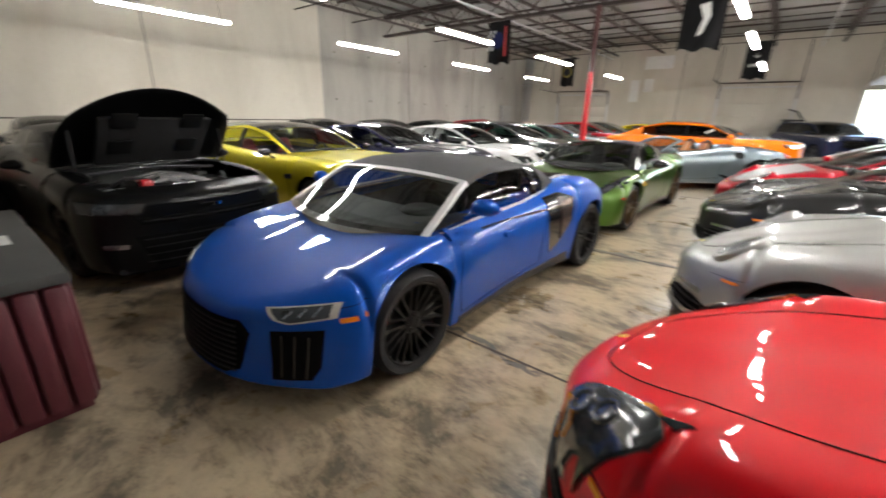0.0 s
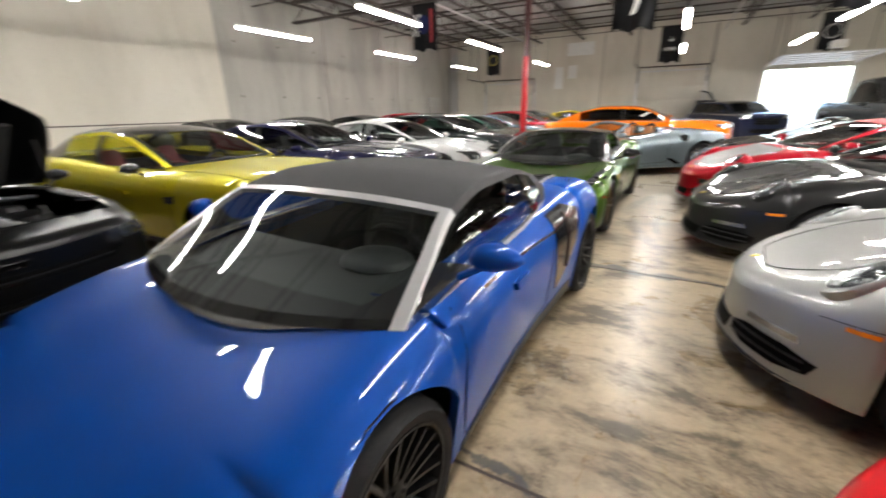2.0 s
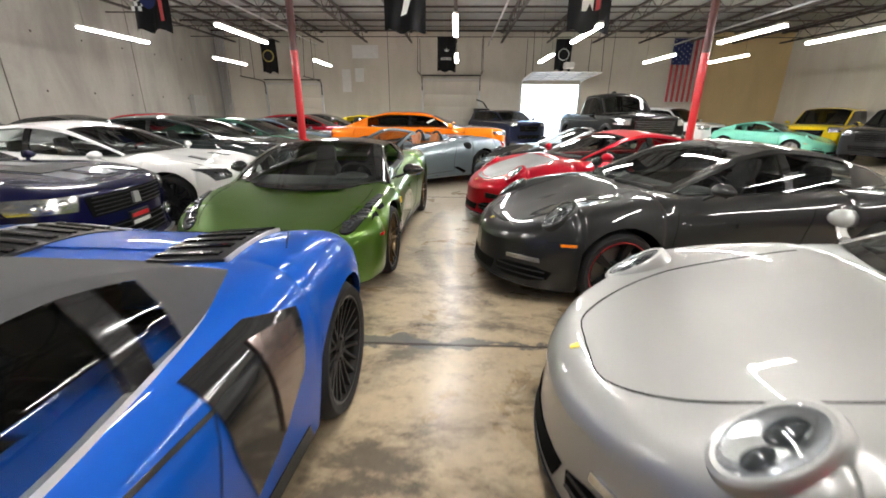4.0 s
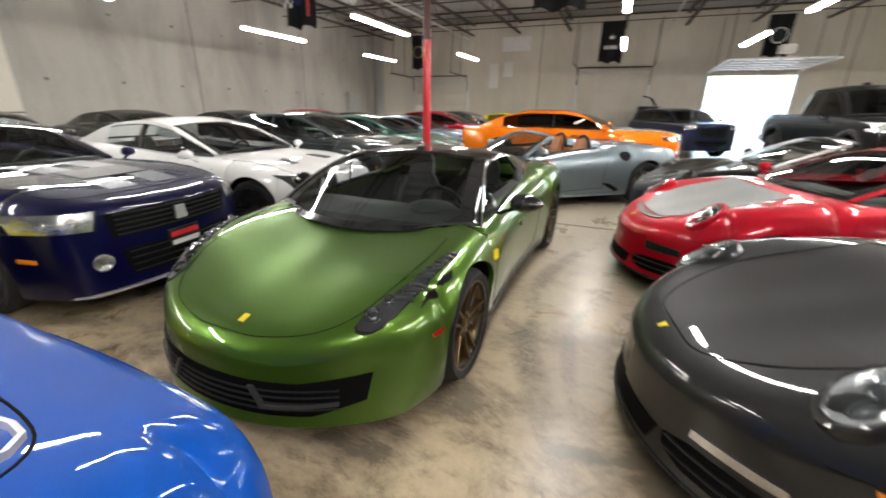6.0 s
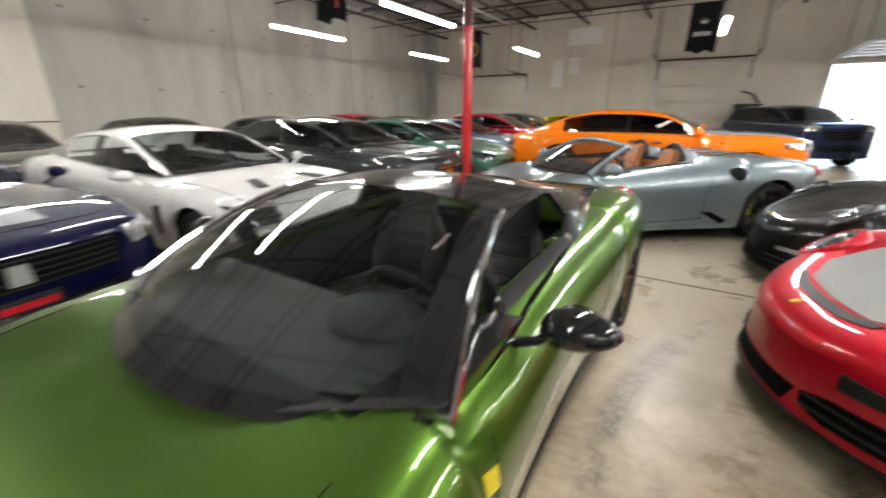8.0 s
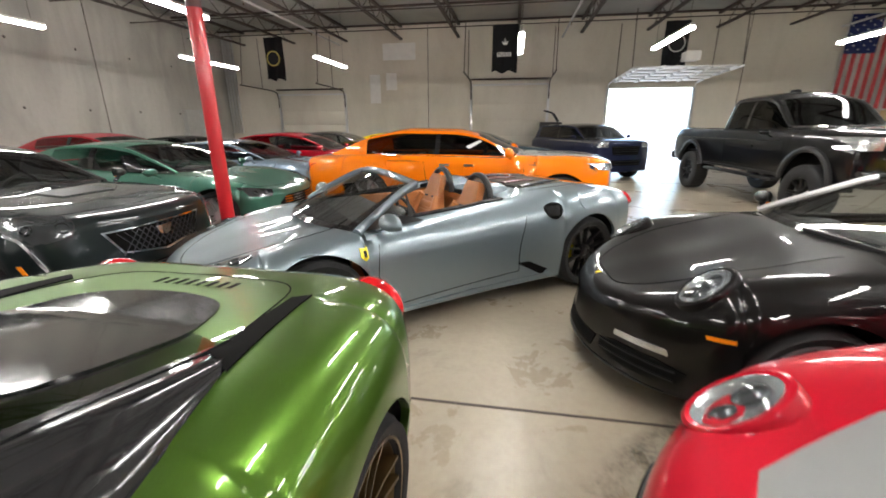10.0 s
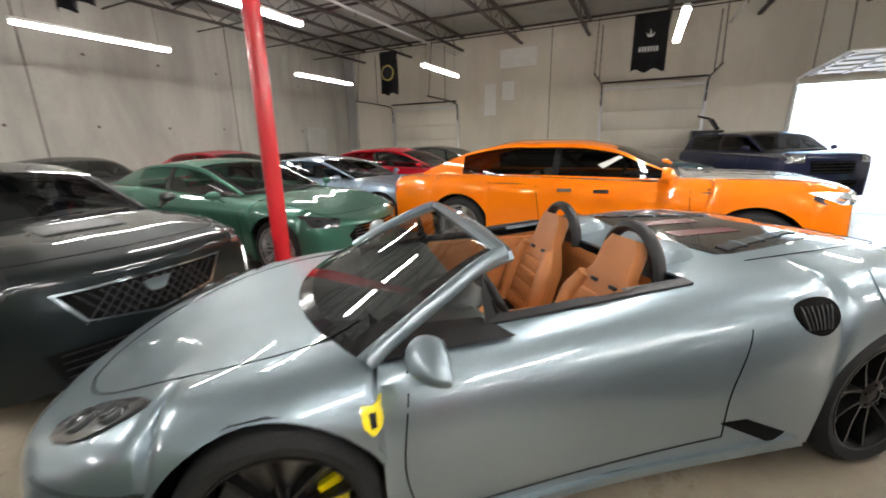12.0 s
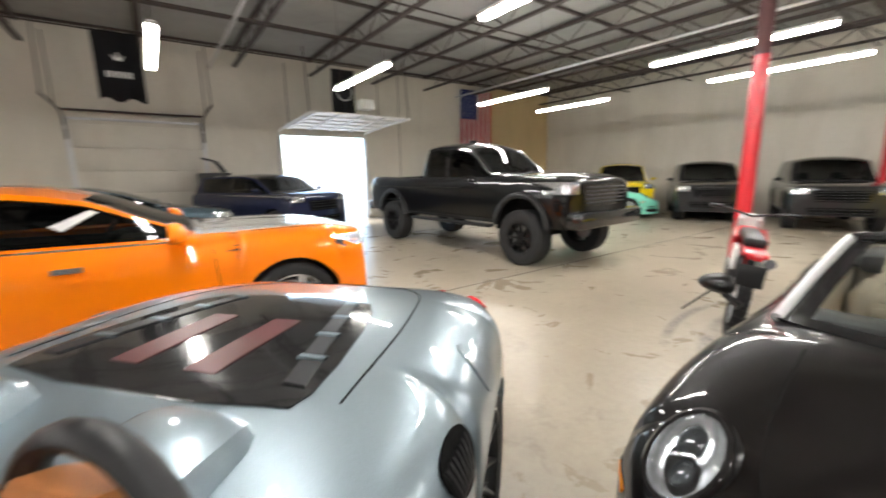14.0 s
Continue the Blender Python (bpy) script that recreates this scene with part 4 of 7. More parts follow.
    def tub(self):
        s = self.s
        lo, hi, hw = s["hole"]
        im = self.int_mat
        zb = self.zsurf(0, hw - 0.05) - 0.03
        bm = bmesh.new()
        fz = s["sill"] + s["lift"] + 0.14
        a, b, y = lo + 0.02, hi + 0.02, hw - 0.03
        zf = min(zb, self.zsurf(b, y)) - 0.07
        v = [bm.verts.new(p) for p in ((a, -y, fz), (b, -y, fz), (b, y, fz), (a, y, fz), (a, -y, zb), (b, -y, zf), (b, y, zf), (a, y, zb))]
        for f in ((0, 1, 2, 3), (0, 4, 5, 1), (1, 5, 6, 2), (2, 6, 7, 3), (3, 7, 4, 0)):
            bm.faces.new([v[i] for i in f])
        part("cabin_lining", bm, s.get("lining", M_INT), self.root, smooth=False)
        # dashboard
        bm = bmesh.new()
        dz = zb - 0.02
        rows = []
        for k in range(17):
            y = (k / 8 - 1) * (hw - 0.015)
            xf = hi + 0.05 - s["ws_bow"] * 0.85 * (y / (s["W"] / 2)) ** 2
            line = []
            for x, z in ((xf, dz - 0.2), (xf, dz + 0.004), (xf - 0.14, dz + 0.004), (min(xf - 0.28, hi - 0.3), dz + 0.01), (hi - 0.44, dz + 0.004), (hi - 0.48, dz - 0.03), (hi - 0.49, dz - 0.1), (hi - 0.42, dz - 0.26)):
                line.append(bm.verts.new((x, y, min(z, self.zsurf(x, abs(y)) - 0.02))))
            rows.append(line)
        for a, b in zip(rows, rows[1:]):
            for q in range(7):
                bm.faces.new((a[q], a[q + 1], b[q + 1], b[q]))
        ball(bm, (hi - 0.4, 0.36, dz - 0.01), 0.1, 1.5, 1.9, 0.55, 16, 10)
        bmesh.ops.recalc_face_normals(bm, faces=bm.faces[:])
        part("dashboard", bm, M_DASH, self.root)
        bm = bmesh.new()
        dy = 0.36
        lathe(bm, [(0.165 + 0.017 * math.cos(q * math.pi / 4), 0.017 * math.sin(q * math.pi / 4)) for q in range(8)], 24, "Z", pose(hi - 0.58, dy, dz - 0.02, 0, 0, 0) @ pose(0, 0, 0, 0, -62, 0), True)
        box(bm, -0.15, 0.15, -0.03, 0.03, -0.01, 0.02, 0, pose(hi - 0.57, dy, dz - 0.02, 0, -62, 0) @ pose(0, 0, 0, 0, 0, 90))
        box(bm, -0.02, 0.2, -0.025, 0.025, -0.03, 0.02, 0, pose(hi - 0.56, dy, dz - 0.02, 0, 28, 0))
        part("steering_wheel", bm, M_INT, self.root)
        sx = s.get("seat_x", hi - 1.15)
        for sy in (dy, -dy):
            self.seat(sx, sy, fz - 0.08, im, s.get("seat_h", 0.78))

    def seat(self, x, y, z, mat, tall=0.78, rake=20):
        st = new("seat")
        st.parent = self.root
        st.matrix_basis = pose(x, y, z)
        bm = bmesh.new()
        box(bm, -0.22, 0.3, -0.25, 0.25, 0.0, 0.17, 0.05, pose(0, 0, 0.02, 0, -6, 0))
        box(bm, -0.2, 0.3, -0.27, -0.17, 0.1, 0.23, 0.04, pose(0, 0, 0.02, 0, -6, 0))
        box(bm, -0.2, 0.3, 0.17, 0.27, 0.1, 0.23, 0.04, pose(0, 0, 0.02, 0, -6, 0))
        part("cushion", bm, mat, st)
        B = pose(-0.2, 0, 0.1, 0, -rake, 0)
        bm = bmesh.new()
        prof = [(0.0, 0.25), (0.2, 0.265), (0.42, 0.25), (0.52, 0.19), (0.58, 0.135), (0.7, 0.125), (tall, 0.09)]
        lf, lb = [], []
        for zz, hw in prof:
            ring = []
            th = 0.13 if zz < 0.5 else 0.10
            for k in range(14):
                a = 2 * math.pi * k / 14
                c, q = math.cos(a), math.sin(a)
                ring.append(bm.verts.new(B @ Vector((math.copysign(abs(c) ** 0.6, c) * th / 2 + (0.03 * (abs(q) ** 3) if c > 0 else 0), math.copysign(abs(q) ** 0.7, q) * hw, zz))))
            lf.append(ring)
        for a, b in zip(lf, lf[1:]):
            for k in range(14):
                bm.faces.new((a[k], a[(k + 1) % 14], b[(k + 1) % 14], b[k]))
        bm.faces.new(lf[0][::-1])
        bm.faces.new(lf[-1])
        bmesh.ops.recalc_face_normals(bm, faces=bm.faces[:])
        part("backrest", bm, mat, st, angle=60)
        for sg in (-1, 1):
            bm = bmesh.new()
            sweep(bm, [B @ Vector((0.06, sg * w, zz)) for zz, w in ((0.03, 0.2), (0.2, 0.22), (0.4, 0.21), (0.52, 0.16))], [0.05, 0.058, 0.055, 0.035], 10)
            part("side_bolster", bm, mat, st, angle=60)
        for k in range(4):
            bm = bmesh.new()
            box(bm, 0.058, 0.078, -0.13, 0.13, 0.1 + 0.095 * k, 0.165 + 0.095 * k, 0.012, B)
            part("seat_rib", bm, mat, st)
        for sg in (-1, 1):
            bm = bmesh.new()
            box(bm, 0.045, 0.06, sg * 0.075 - 0.028, sg * 0.075 + 0.028, 0.50, 0.52, 0.005, B)
            part("belt_slot", bm, M_BLACK, st)

    def wheels(self):
        s = self.s
        hb = s["wb"] / 2
        for xa, R, tw in ((hb, s["Rt"], s["tw"]), (-hb, s["Rr"] or s["Rt"], s["tw"] + s["tread"])):
            key = (R, s["rim"], tw, s["spokes"], s["style"], (s["rim_mat"] or M_GUN).name)
            tyre, rim, disc, cal = wheel_meshes(R, s["rim"] + (R - s["Rt"]) * 0.8, tw, s["spokes"], s["style"], s["rim_mat"] or M_GUN, key)
            for sg in (1, -1):
                w = new("wheel")
                w.parent = self.root
                y = self.wf["width"](xa) - s["wheel_in"] - tw / 2
                w.matrix_basis = pose(xa, sg * y, R, 0, 0, 180 if sg > 0 else 0)
                part("tyre", tyre, None, w)
                part("rim", rim, None, w)
                part("brake_disc", disc, None, w)
                c = part("caliper", cal, None, w)
                if s["cal"]:
                    c.data = s["cal"]
                if (xa > 0) == (sg < 0):
                    c.matrix_basis = pose(0, 0, 0, 0, 180, 0)

    # -- details laid on the shell
    def hit(self, axis, a, b, side=1):
        o, d = {"front": (Vector((self.xf + 3, a, b)), Vector((-1, 0, 0))), "rear": (Vector((self.xr - 3, a, b)), Vector((1, 0, 0))),
                "side": (Vector((a, side * 4, b)), Vector((0, -side, 0))), "top": (Vector((a, b, 5)), Vector((0, 0, -1)))}[axis]
        p, n, i, _ = self.tree.ray_cast(o, d)
        if p is None:
            p, n, i, _ = self.tree.find_nearest(o + d * (3 if axis in ("front", "rear") else 3.5))
        if n.dot(d) > 0:
            n = -n
        return p, n

    def decal(self, name, poly, axis, mat, lift=0.004, both=True, label="", fine=0.07, parent=None, depth=0.012, smooth=0):
        """A thin, rimmed panel of a given outline laid on the body, and its mirror image."""
        obs = []
        if smooth:
            p = [np.array(q, float) for q in poly]
            for _ in range(smooth):
                p = [r for i in range(len(p)) for r in (0.75 * p[i] + 0.25 * p[(i + 1) % len(p)], 0.25 * p[i] + 0.75 * p[(i + 1) % len(p)])]
            poly = p
        for sg in ((1, -1) if both else (1,)):
            bm = bmesh.new()
            vs = [bm.verts.new((float(a), float(b), 0)) for a, b in poly]
            bm.faces.new(vs)
            bmesh.ops.triangulate(bm, faces=bm.faces[:], quad_method="BEAUTY", ngon_method="BEAUTY")
            for _ in range(5):
                long = [e for e in bm.edges if e.calc_length() > fine]
                if not long:
                    break
                bmesh.ops.subdivide_edges(bm, edges=long, cuts=1, use_grid_fill=False)
                bmesh.ops.triangulate(bm, faces=bm.faces[:])
            nrm = {}
            for v in bm.verts:
                a, b = v.co.x, v.co.y
                if axis in ("front", "rear"):
                    p, n = self.hit(axis, sg * a, b)
                elif axis == "side":
                    p, n = self.hit(axis, a, b, sg)
                else:
                    p, n = self.hit(axis, a, sg * b)
                v.co = p + n * lift
                nrm[v] = n
            ret = bmesh.ops.extrude_edge_only(bm, edges=[e for e in bm.edges if e.is_boundary])
            new_v = [g for g in ret["geom"] if isinstance(g, bmesh.types.BMVert)]
            for v in new_v:
                near = min((e.other_vert(v) for e in v.link_edges if e.other_vert(v) in nrm), key=lambda q: (q.co - v.co).length, default=None)
                if near is not None:
                    v.co -= nrm[near] * (depth + lift)
            bmesh.ops.recalc_face_normals(bm, faces=bm.faces[:])
            f0 = max(bm.faces, key=lambda f: f.calc_area())
            near = next((v for v in f0.verts if v in nrm), None)
            if near is not None and f0.normal.dot(nrm[near]) < 0:
                bmesh.ops.reverse_faces(bm, faces=bm.faces[:])
            obs.append(part(name, bm, mat, parent if parent is not None and sg == 1 else (self.root if parent is None else parent), label, angle=50))
        return obs

    def line(self, name, pts, axis, mat=None, w=0.007, both=True, lift=0.0025, per=5):
        """A thin strip along points on the body: a shut line or trim."""
        obs = []
        pts = catmull(pts, per) if len(pts) > 2 else [np.array(pts[0], float) + (np.array(pts[1], float) - np.array(pts[0], float)) * t for t in np.linspace(0, 1, 9)]
        for sg in ((1, -1) if both else (1,)):
            bm = bmesh.new()
            P, N = [], []
            for a, b in pts:
                p, n = self.hit(axis, sg * a, b) if axis in ("front", "rear") else self.hit(axis, a, b, sg) if axis == "side" else self.hit(axis, a, sg * b)
                P.append(p)
                N.append(n)
            prev = None
            for i, (p, n) in enumerate(zip(P, N)):
                d = (P[min(i + 1, len(P) - 1)] - P[max(i - 1, 0)])
                sdir = d.cross(n).normalized() * w / 2
                cur = [bm.verts.new(p - sdir - n * 0.004), bm.verts.new(p - sdir * 0.8 + n * lift), bm.verts.new(p + sdir * 0.8 + n * lift), bm.verts.new(p + sdir - n * 0.004)]
                if prev:
                    for k in range(3):
                        bm.faces.new((prev[k], prev[k + 1], cur[k + 1], cur[k]))
                prev = cur
            bmesh.ops.recalc_face_normals(bm, faces=bm.faces[:])
            obs.append(part(name, bm, mat or M_SEAM, self.root))
        return obs

    def mirror(self, x, y, z, mat, size=1.0, stalk=0.12):
        for sg in (1, -1):
            bm = bmesh.new()
            ball(bm, (0, 0, 0), 0.1 * size, 0.72, 1.05, 0.68, 20, 12)
            for v in bm.verts:
                v.co.z *= (1 - 0.25 * sg * v.co.y / (0.1 * size)) * (0.7 if v.co.z < 0 else 1)
                v.co.x -= 0.25 * sg * v.co.y
                v.co.x = max(v.co.x, -0.03)
            ob = part("mirror", bm, mat, self.root, angle=60)
            ob.matrix_basis = pose(x, sg * y, z)
            bm = bmesh.new()
            sweep(bm, [(0, 0, 0), (0.03, -sg * stalk * 0.6, -0.05), (0.04, -sg * stalk, -0.08)], [0.03, 0.022, 0.028], 8, True, 0.6)
            part("mirror_stalk", bm, mat, ob)
            bm = bmesh.new()
            bm.faces.new([bm.verts.new((-0.034, 0.09 * size * math.cos(a) * 0.95, 0.064 * size * math.sin(a) * (1 - 0.22 * sg * math.cos(a)))) for a in [k * math.pi / 8 for k in range(16)]])
            part("mirror_glass", bm, M_CHROME, ob, smooth=False)

    def plate(self, x, z, rear=False, mat=None):
        p, n = self.hit("rear" if rear else "front", 0, z)
        bm = boxm(p.x - 0.012, p.x + 0.014, -0.15, 0.15, z - 0.075, z + 0.075, 0.004)
        return part("licence_plate", bm, mat or M_WHITE, self.root)

    def headlamp(self, poly, axis, dark=False, smooth=1, rims=((0.0, 0.0, 0.05),), trim=None, grow=1.12, fine=0.07):
        """A housing on the shell, round lamps on it, and a clear lens over them."""
        c = np.mean(np.array(poly, float), axis=0)
        if trim is not None:
            self.decal("headlamp_bezel", [tuple(c + (np.array(q) - c) * grow) for q in poly], axis, trim, 0.004, smooth=smooth, fine=fine)
        hs = self.decal("headlamp", poly, axis, M_LAMPDK if dark else M_LAMPIN, 0.010, smooth=smooth, fine=fine)
        for sg, h in zip((1, -1), hs):
            for a, b, r in rims:
                A, Bq = c[0] + a, c[1] + b
                p, n = self.hit(axis, sg * A, Bq) if axis in ("front", "rear") else self.hit(axis, A, sg * Bq) if axis == "top" else self.hit(axis, A, Bq, sg)
                d = n.copy()
                q = d.to_track_quat("-Y", "Z").to_matrix().to_4x4()
                bm = bmesh.new()
                lathe(bm, [(0, 0.0), (r * 0.5, -0.006), (r * 0.8, 0.0), (r * 0.86, -0.012), (r, -0.012), (r * 1.02, 0.004)], 18, m=Matrix.Translation(p + n * 0.006) @ q)
                part("projector_lamp", bm, M_LAMPDK if dark else M_CHROME, h)
        return hs


def cal_color(car, mat):
    made = {}
    for c in car.root.children_recursive:
        if c.name.startswith("caliper"):
            if c.data not in made:
                made[c.data] = c.data.copy()
                made[c.data].materials[0] = mat
            c.data = made[c.data]
            c["label"] = mat.name.replace("_", " ")


def var(base, **over):
    d = dict(base)
    d.update(over)
    return d


MID = dict(wb=2.65, fo=0.97, ro=0.82, W=1.93, Rt=0.34, Rr=0.35, rim=0.262, tw=0.25, tread=0.04, bow_f=0.36, bow_r=0.2, rake_f=0.12,
           width=[(-2.15, 0.84), (-1.7, 0.94), (-1.2, 0.965), (0, 0.93), (1.2, 0.955), (1.8, 0.91), (2.3, 0.82)],
           shoulder=[(-2.15, 0.76), (-1.3, 0.80), (0, 0.71), (1.3, 0.66), (2.3, 0.54)],
           crown=[(-2.15, 0.92), (-1.3, 0.985), (-0.6, 0.94), (0.3, 0.89), (1.3, 0.80), (1.9, 0.71), (2.3, 0.63)],
           top=[(-2.15, 0.90), (-1.3, 0.95), (-0.5, 0.92), (0.9, 0.88), (1.3, 0.82), (1.9, 0.70), (2.3, 0.61)],
           gz=[(1.26, 0.84), (0.95, 0.97), (0.58, 1.135), (0.15, 1.205), (-0.25, 1.2), (-0.6, 1.14), (-1.4, 0.95)], gw=[(1.26, 0.74), (0.6, 0.78), (0, 0.79), (-0.7, 0.73), (-1.4, 0.58)],
           header=0.58, rear_glass=-0.5, bpillar=-0.36, cpillar=-0.42, tumble=0.2, ws_bow=0.3, rw_bow=0.1, hole=(-0.62, 1.08, 0.68), seat_x=-0.17)
P911 = dict(wb=2.35, fo=0.93, ro=1.1, W=1.82, Rt=0.325, Rr=0.335, rim=0.245, tw=0.235, tread=0.05, bow_f=0.56, bow_r=0.34, rake_f=0.08, rake_r=-0.15, round=0.13,
            width=[(-2.28, 0.74), (-1.8, 0.88), (-1.2, 0.915), (0, 0.875), (1.1, 0.895), (1.7, 0.85), (2.11, 0.74)],
            shoulder=[(-2.28, 0.68), (-1.2, 0.76), (0, 0.72), (1.2, 0.66), (2.11, 0.50)],
            crown=[(-2.28, 0.80), (-1.2, 0.93), (0, 0.91), (0.8, 0.905), (1.35, 0.845), (1.75, 0.73), (2.11, 0.58)],
            top=[(-2.28, 0.80), (-1.5, 0.94), (0, 0.93), (0.85, 0.93), (1.3, 0.795), (1.75, 0.675), (2.11, 0.56)],
            gz=[(0.84, 0.93), (0.40, 1.09), (0.02, 1.235), (-0.3, 1.295), (-0.7, 1.255), (-1.3, 1.085), (-1.85, 0.92)], gw=[(0.84, 0.68), (0, 0.735), (-0.8, 0.71), (-1.4, 0.58), (-1.85, 0.42)],
            header=0.0, rear_glass=-0.75, bpillar=-0.32, cpillar=-0.98, tumble=0.21, ws_bow=0.3, rw_bow=0.12, hole=(-1.0, 0.62, 0.66), spokes=5, style="star")
COUPE = dict(wb=2.72, fo=0.93, ro=1.1, W=1.9, Rt=0.345, rim=0.255, tw=0.26, bow_f=0.24, bow_r=0.16, rake_f=0.05, sill=0.19,
             width=[(-2.46, 0.84), (-1.9, 0.93), (-1.3, 0.945), (0, 0.925), (1.3, 0.945), (1.9, 0.92), (2.29, 0.83)],
             shoulder=[(-2.46, 0.84), (0, 0.80), (1.4, 0.80), (2.29, 0.70)],
             crown=[(-2.46, 1.0), (-1.3, 1.03), (0, 0.97), (1.3, 0.96), (2.0, 0.89), (2.29, 0.83)],
             top=[(-2.46, 1.03), (-1.8, 1.05), (0, 0.98), (0.6, 1.0), (1.4, 0.97), (2.0, 0.90), (2.29, 0.83)],
             gz=[(0.8, 0.99), (0.4, 1.15), (-0.05, 1.32), (-0.45, 1.39), (-1.0, 1.34), (-1.95, 1.06)], gw=[(0.8, 0.74), (0, 0.78), (-1.0, 0.75), (-1.95, 0.62)],
             header=-0.04, rear_glass=-1.05, bpillar=-0.5, cpillar=-1.2, tumble=0.17, ws_bow=0.22, rw_bow=0.12, hole=(-1.3, 0.6, 0.71))
SEDAN = dict(wb=3.0, fo=0.88, ro=1.1, W=1.9, Rt=0.345, rim=0.255, tw=0.26, bow_f=0.24, bow_r=0.18, sill=0.19, rake_f=0.05,
             width=[(-2.6, 0.84), (-2.0, 0.92), (-1.5, 0.94), (0, 0.93), (1.5, 0.94), (2.0, 0.91), (2.38, 0.82)],
             shoulder=[(-2.6, 0.88), (0, 0.84), (1.5, 0.80), (2.38, 0.70)],
             crown=[(-2.6, 1.04), (-1.5, 1.04), (0, 1.0), (1.4, 0.96), (2.1, 0.89), (2.38, 0.83)],
             top=[(-2.6, 1.06), (-1.8, 1.09), (0, 1.0), (0.9, 1.01), (1.6, 0.97), (2.1, 0.90), (2.38, 0.83)],
             gz=[(1.12, 1.0), (0.7, 1.17), (0.2, 1.35), (-0.3, 1.43), (-1.0, 1.40), (-2.1, 1.09)], gw=[(1.12, 0.74), (0, 0.79), (-1.2, 0.76), (-2.1, 0.64)],
             header=0.22, rear_glass=-1.1, bpillar=-0.4, cpillar=-1.4, tumble=0.17, ws_bow=0.22, rw_bow=0.12, hole=(-1.4, 0.9, 0.72))
GT = var(COUPE, wb=2.75, fo=0.85, ro=1.05, Rt=0.35, rim=0.265,
         shoulder=[(-2.45, 0.84), (0, 0.76), (1.4, 0.74), (2.25, 0.60)],
         crown=[(-2.45, 0.98), (-1.3, 1.0), (0, 0.93), (1.3, 0.89), (1.9, 0.79), (2.25, 0.70)],
         top=[(-2.45, 0.98), (-1.8, 1.02), (0, 0.94), (0.6, 0.95), (1.4, 0.88), (1.9, 0.78), (2.25, 0.67)],
         gz=[(0.85, 0.94), (0.4, 1.11), (-0.05, 1.26), (-0.45, 1.31), (-1.0, 1.27), (-2.0, 1.02)], bow_f=0.32, style="twin", spokes=10)
SUV = dict(wb=2.9, fo=0.85, ro=0.9, W=2.0, Rt=0.39, rim=0.26, tw=0.28, sill=0.32, bow_f=0.14, bow_r=0.1, rake_f=0.03, tuck=0.02,
           width=[(-2.35, 0.92), (-1.9, 0.97), (0, 0.98), (1.9, 0.97), (2.3, 0.9)],
           shoulder=[(-2.35, 1.08), (0, 1.05), (2.3, 0.98)], crown=[(-2.35, 1.2), (0, 1.18), (1.5, 1.17), (2.3, 1.08)],
           top=[(-2.35, 1.2), (0, 1.2), (1.5, 1.2), (2.3, 1.09)],
           gz=[(1.1, 1.2), (0.75, 1.45), (0.3, 1.78), (-0.2, 1.84), (-1.6, 1.82), (-2.0, 1.7), (-2.3, 1.22)], gw=[(1.1, 0.82), (0, 0.86), (-1.6, 0.85), (-2.3, 0.82)],
           header=0.33, rear_glass=-1.9, bpillar=-0.3, cpillar=-1.8, tumble=0.12, ws_bow=0.15, rw_bow=0.05, hole=(-2.0, 0.9, 0.8), spokes=6, style="star")


def shut_lines(c, x0, x1, z0, z1, handle=True):
    """Door gaps, a bonnet gap and a door handle."""
    c.line("door_gap", [(x0, z0), (x0 + 0.05, z0 + 0.25), (x0 + 0.02, z1)], "side")
    c.line("door_gap", [(x1, z0 + 0.06), (x1 + 0.02, z0 + 0.3), (x1 - 0.04, z1)], "side")
    c.line("door_gap", [(x0, z0), (x1, z0 + 0.06)], "side")
    if not handle:
        return
    xh = (x0 + x1) / 2 if x1 - x0 < 0.6 else x1 + 0.22
    c.decal("door_handle", [(xh - 0.09, z1 - 0.13), (xh + 0.09, z1 - 0.13), (xh + 0.09, z1 - 0.10), (xh - 0.09, z1 - 0.10)], "side", c.mat, 0.022, fine=0.1)


# -- blue mid-engined convertible with a soft top
P_BLUE = paint("blue_metallic_paint", (0.0, 0.070, 0.39), 0.12, 0.34, 0.15, 0.65)
M_FABRIC = plain("grey_soft_top_fabric", (0.055, 0.055, 0.058), 0.85, 0, 0.5, 300, 0.15)
M_BEZEL = plain("pale_lamp_bezel", (0.72, 0.69, 0.6), 0.25, 0.2, 0, 60, 0.05, 0.5)
M_SILVER = plain("brushed_silver_frame", (0.66, 0.66, 0.67), 0.35, 0.35, 0, 60, 0.05, 0.3)


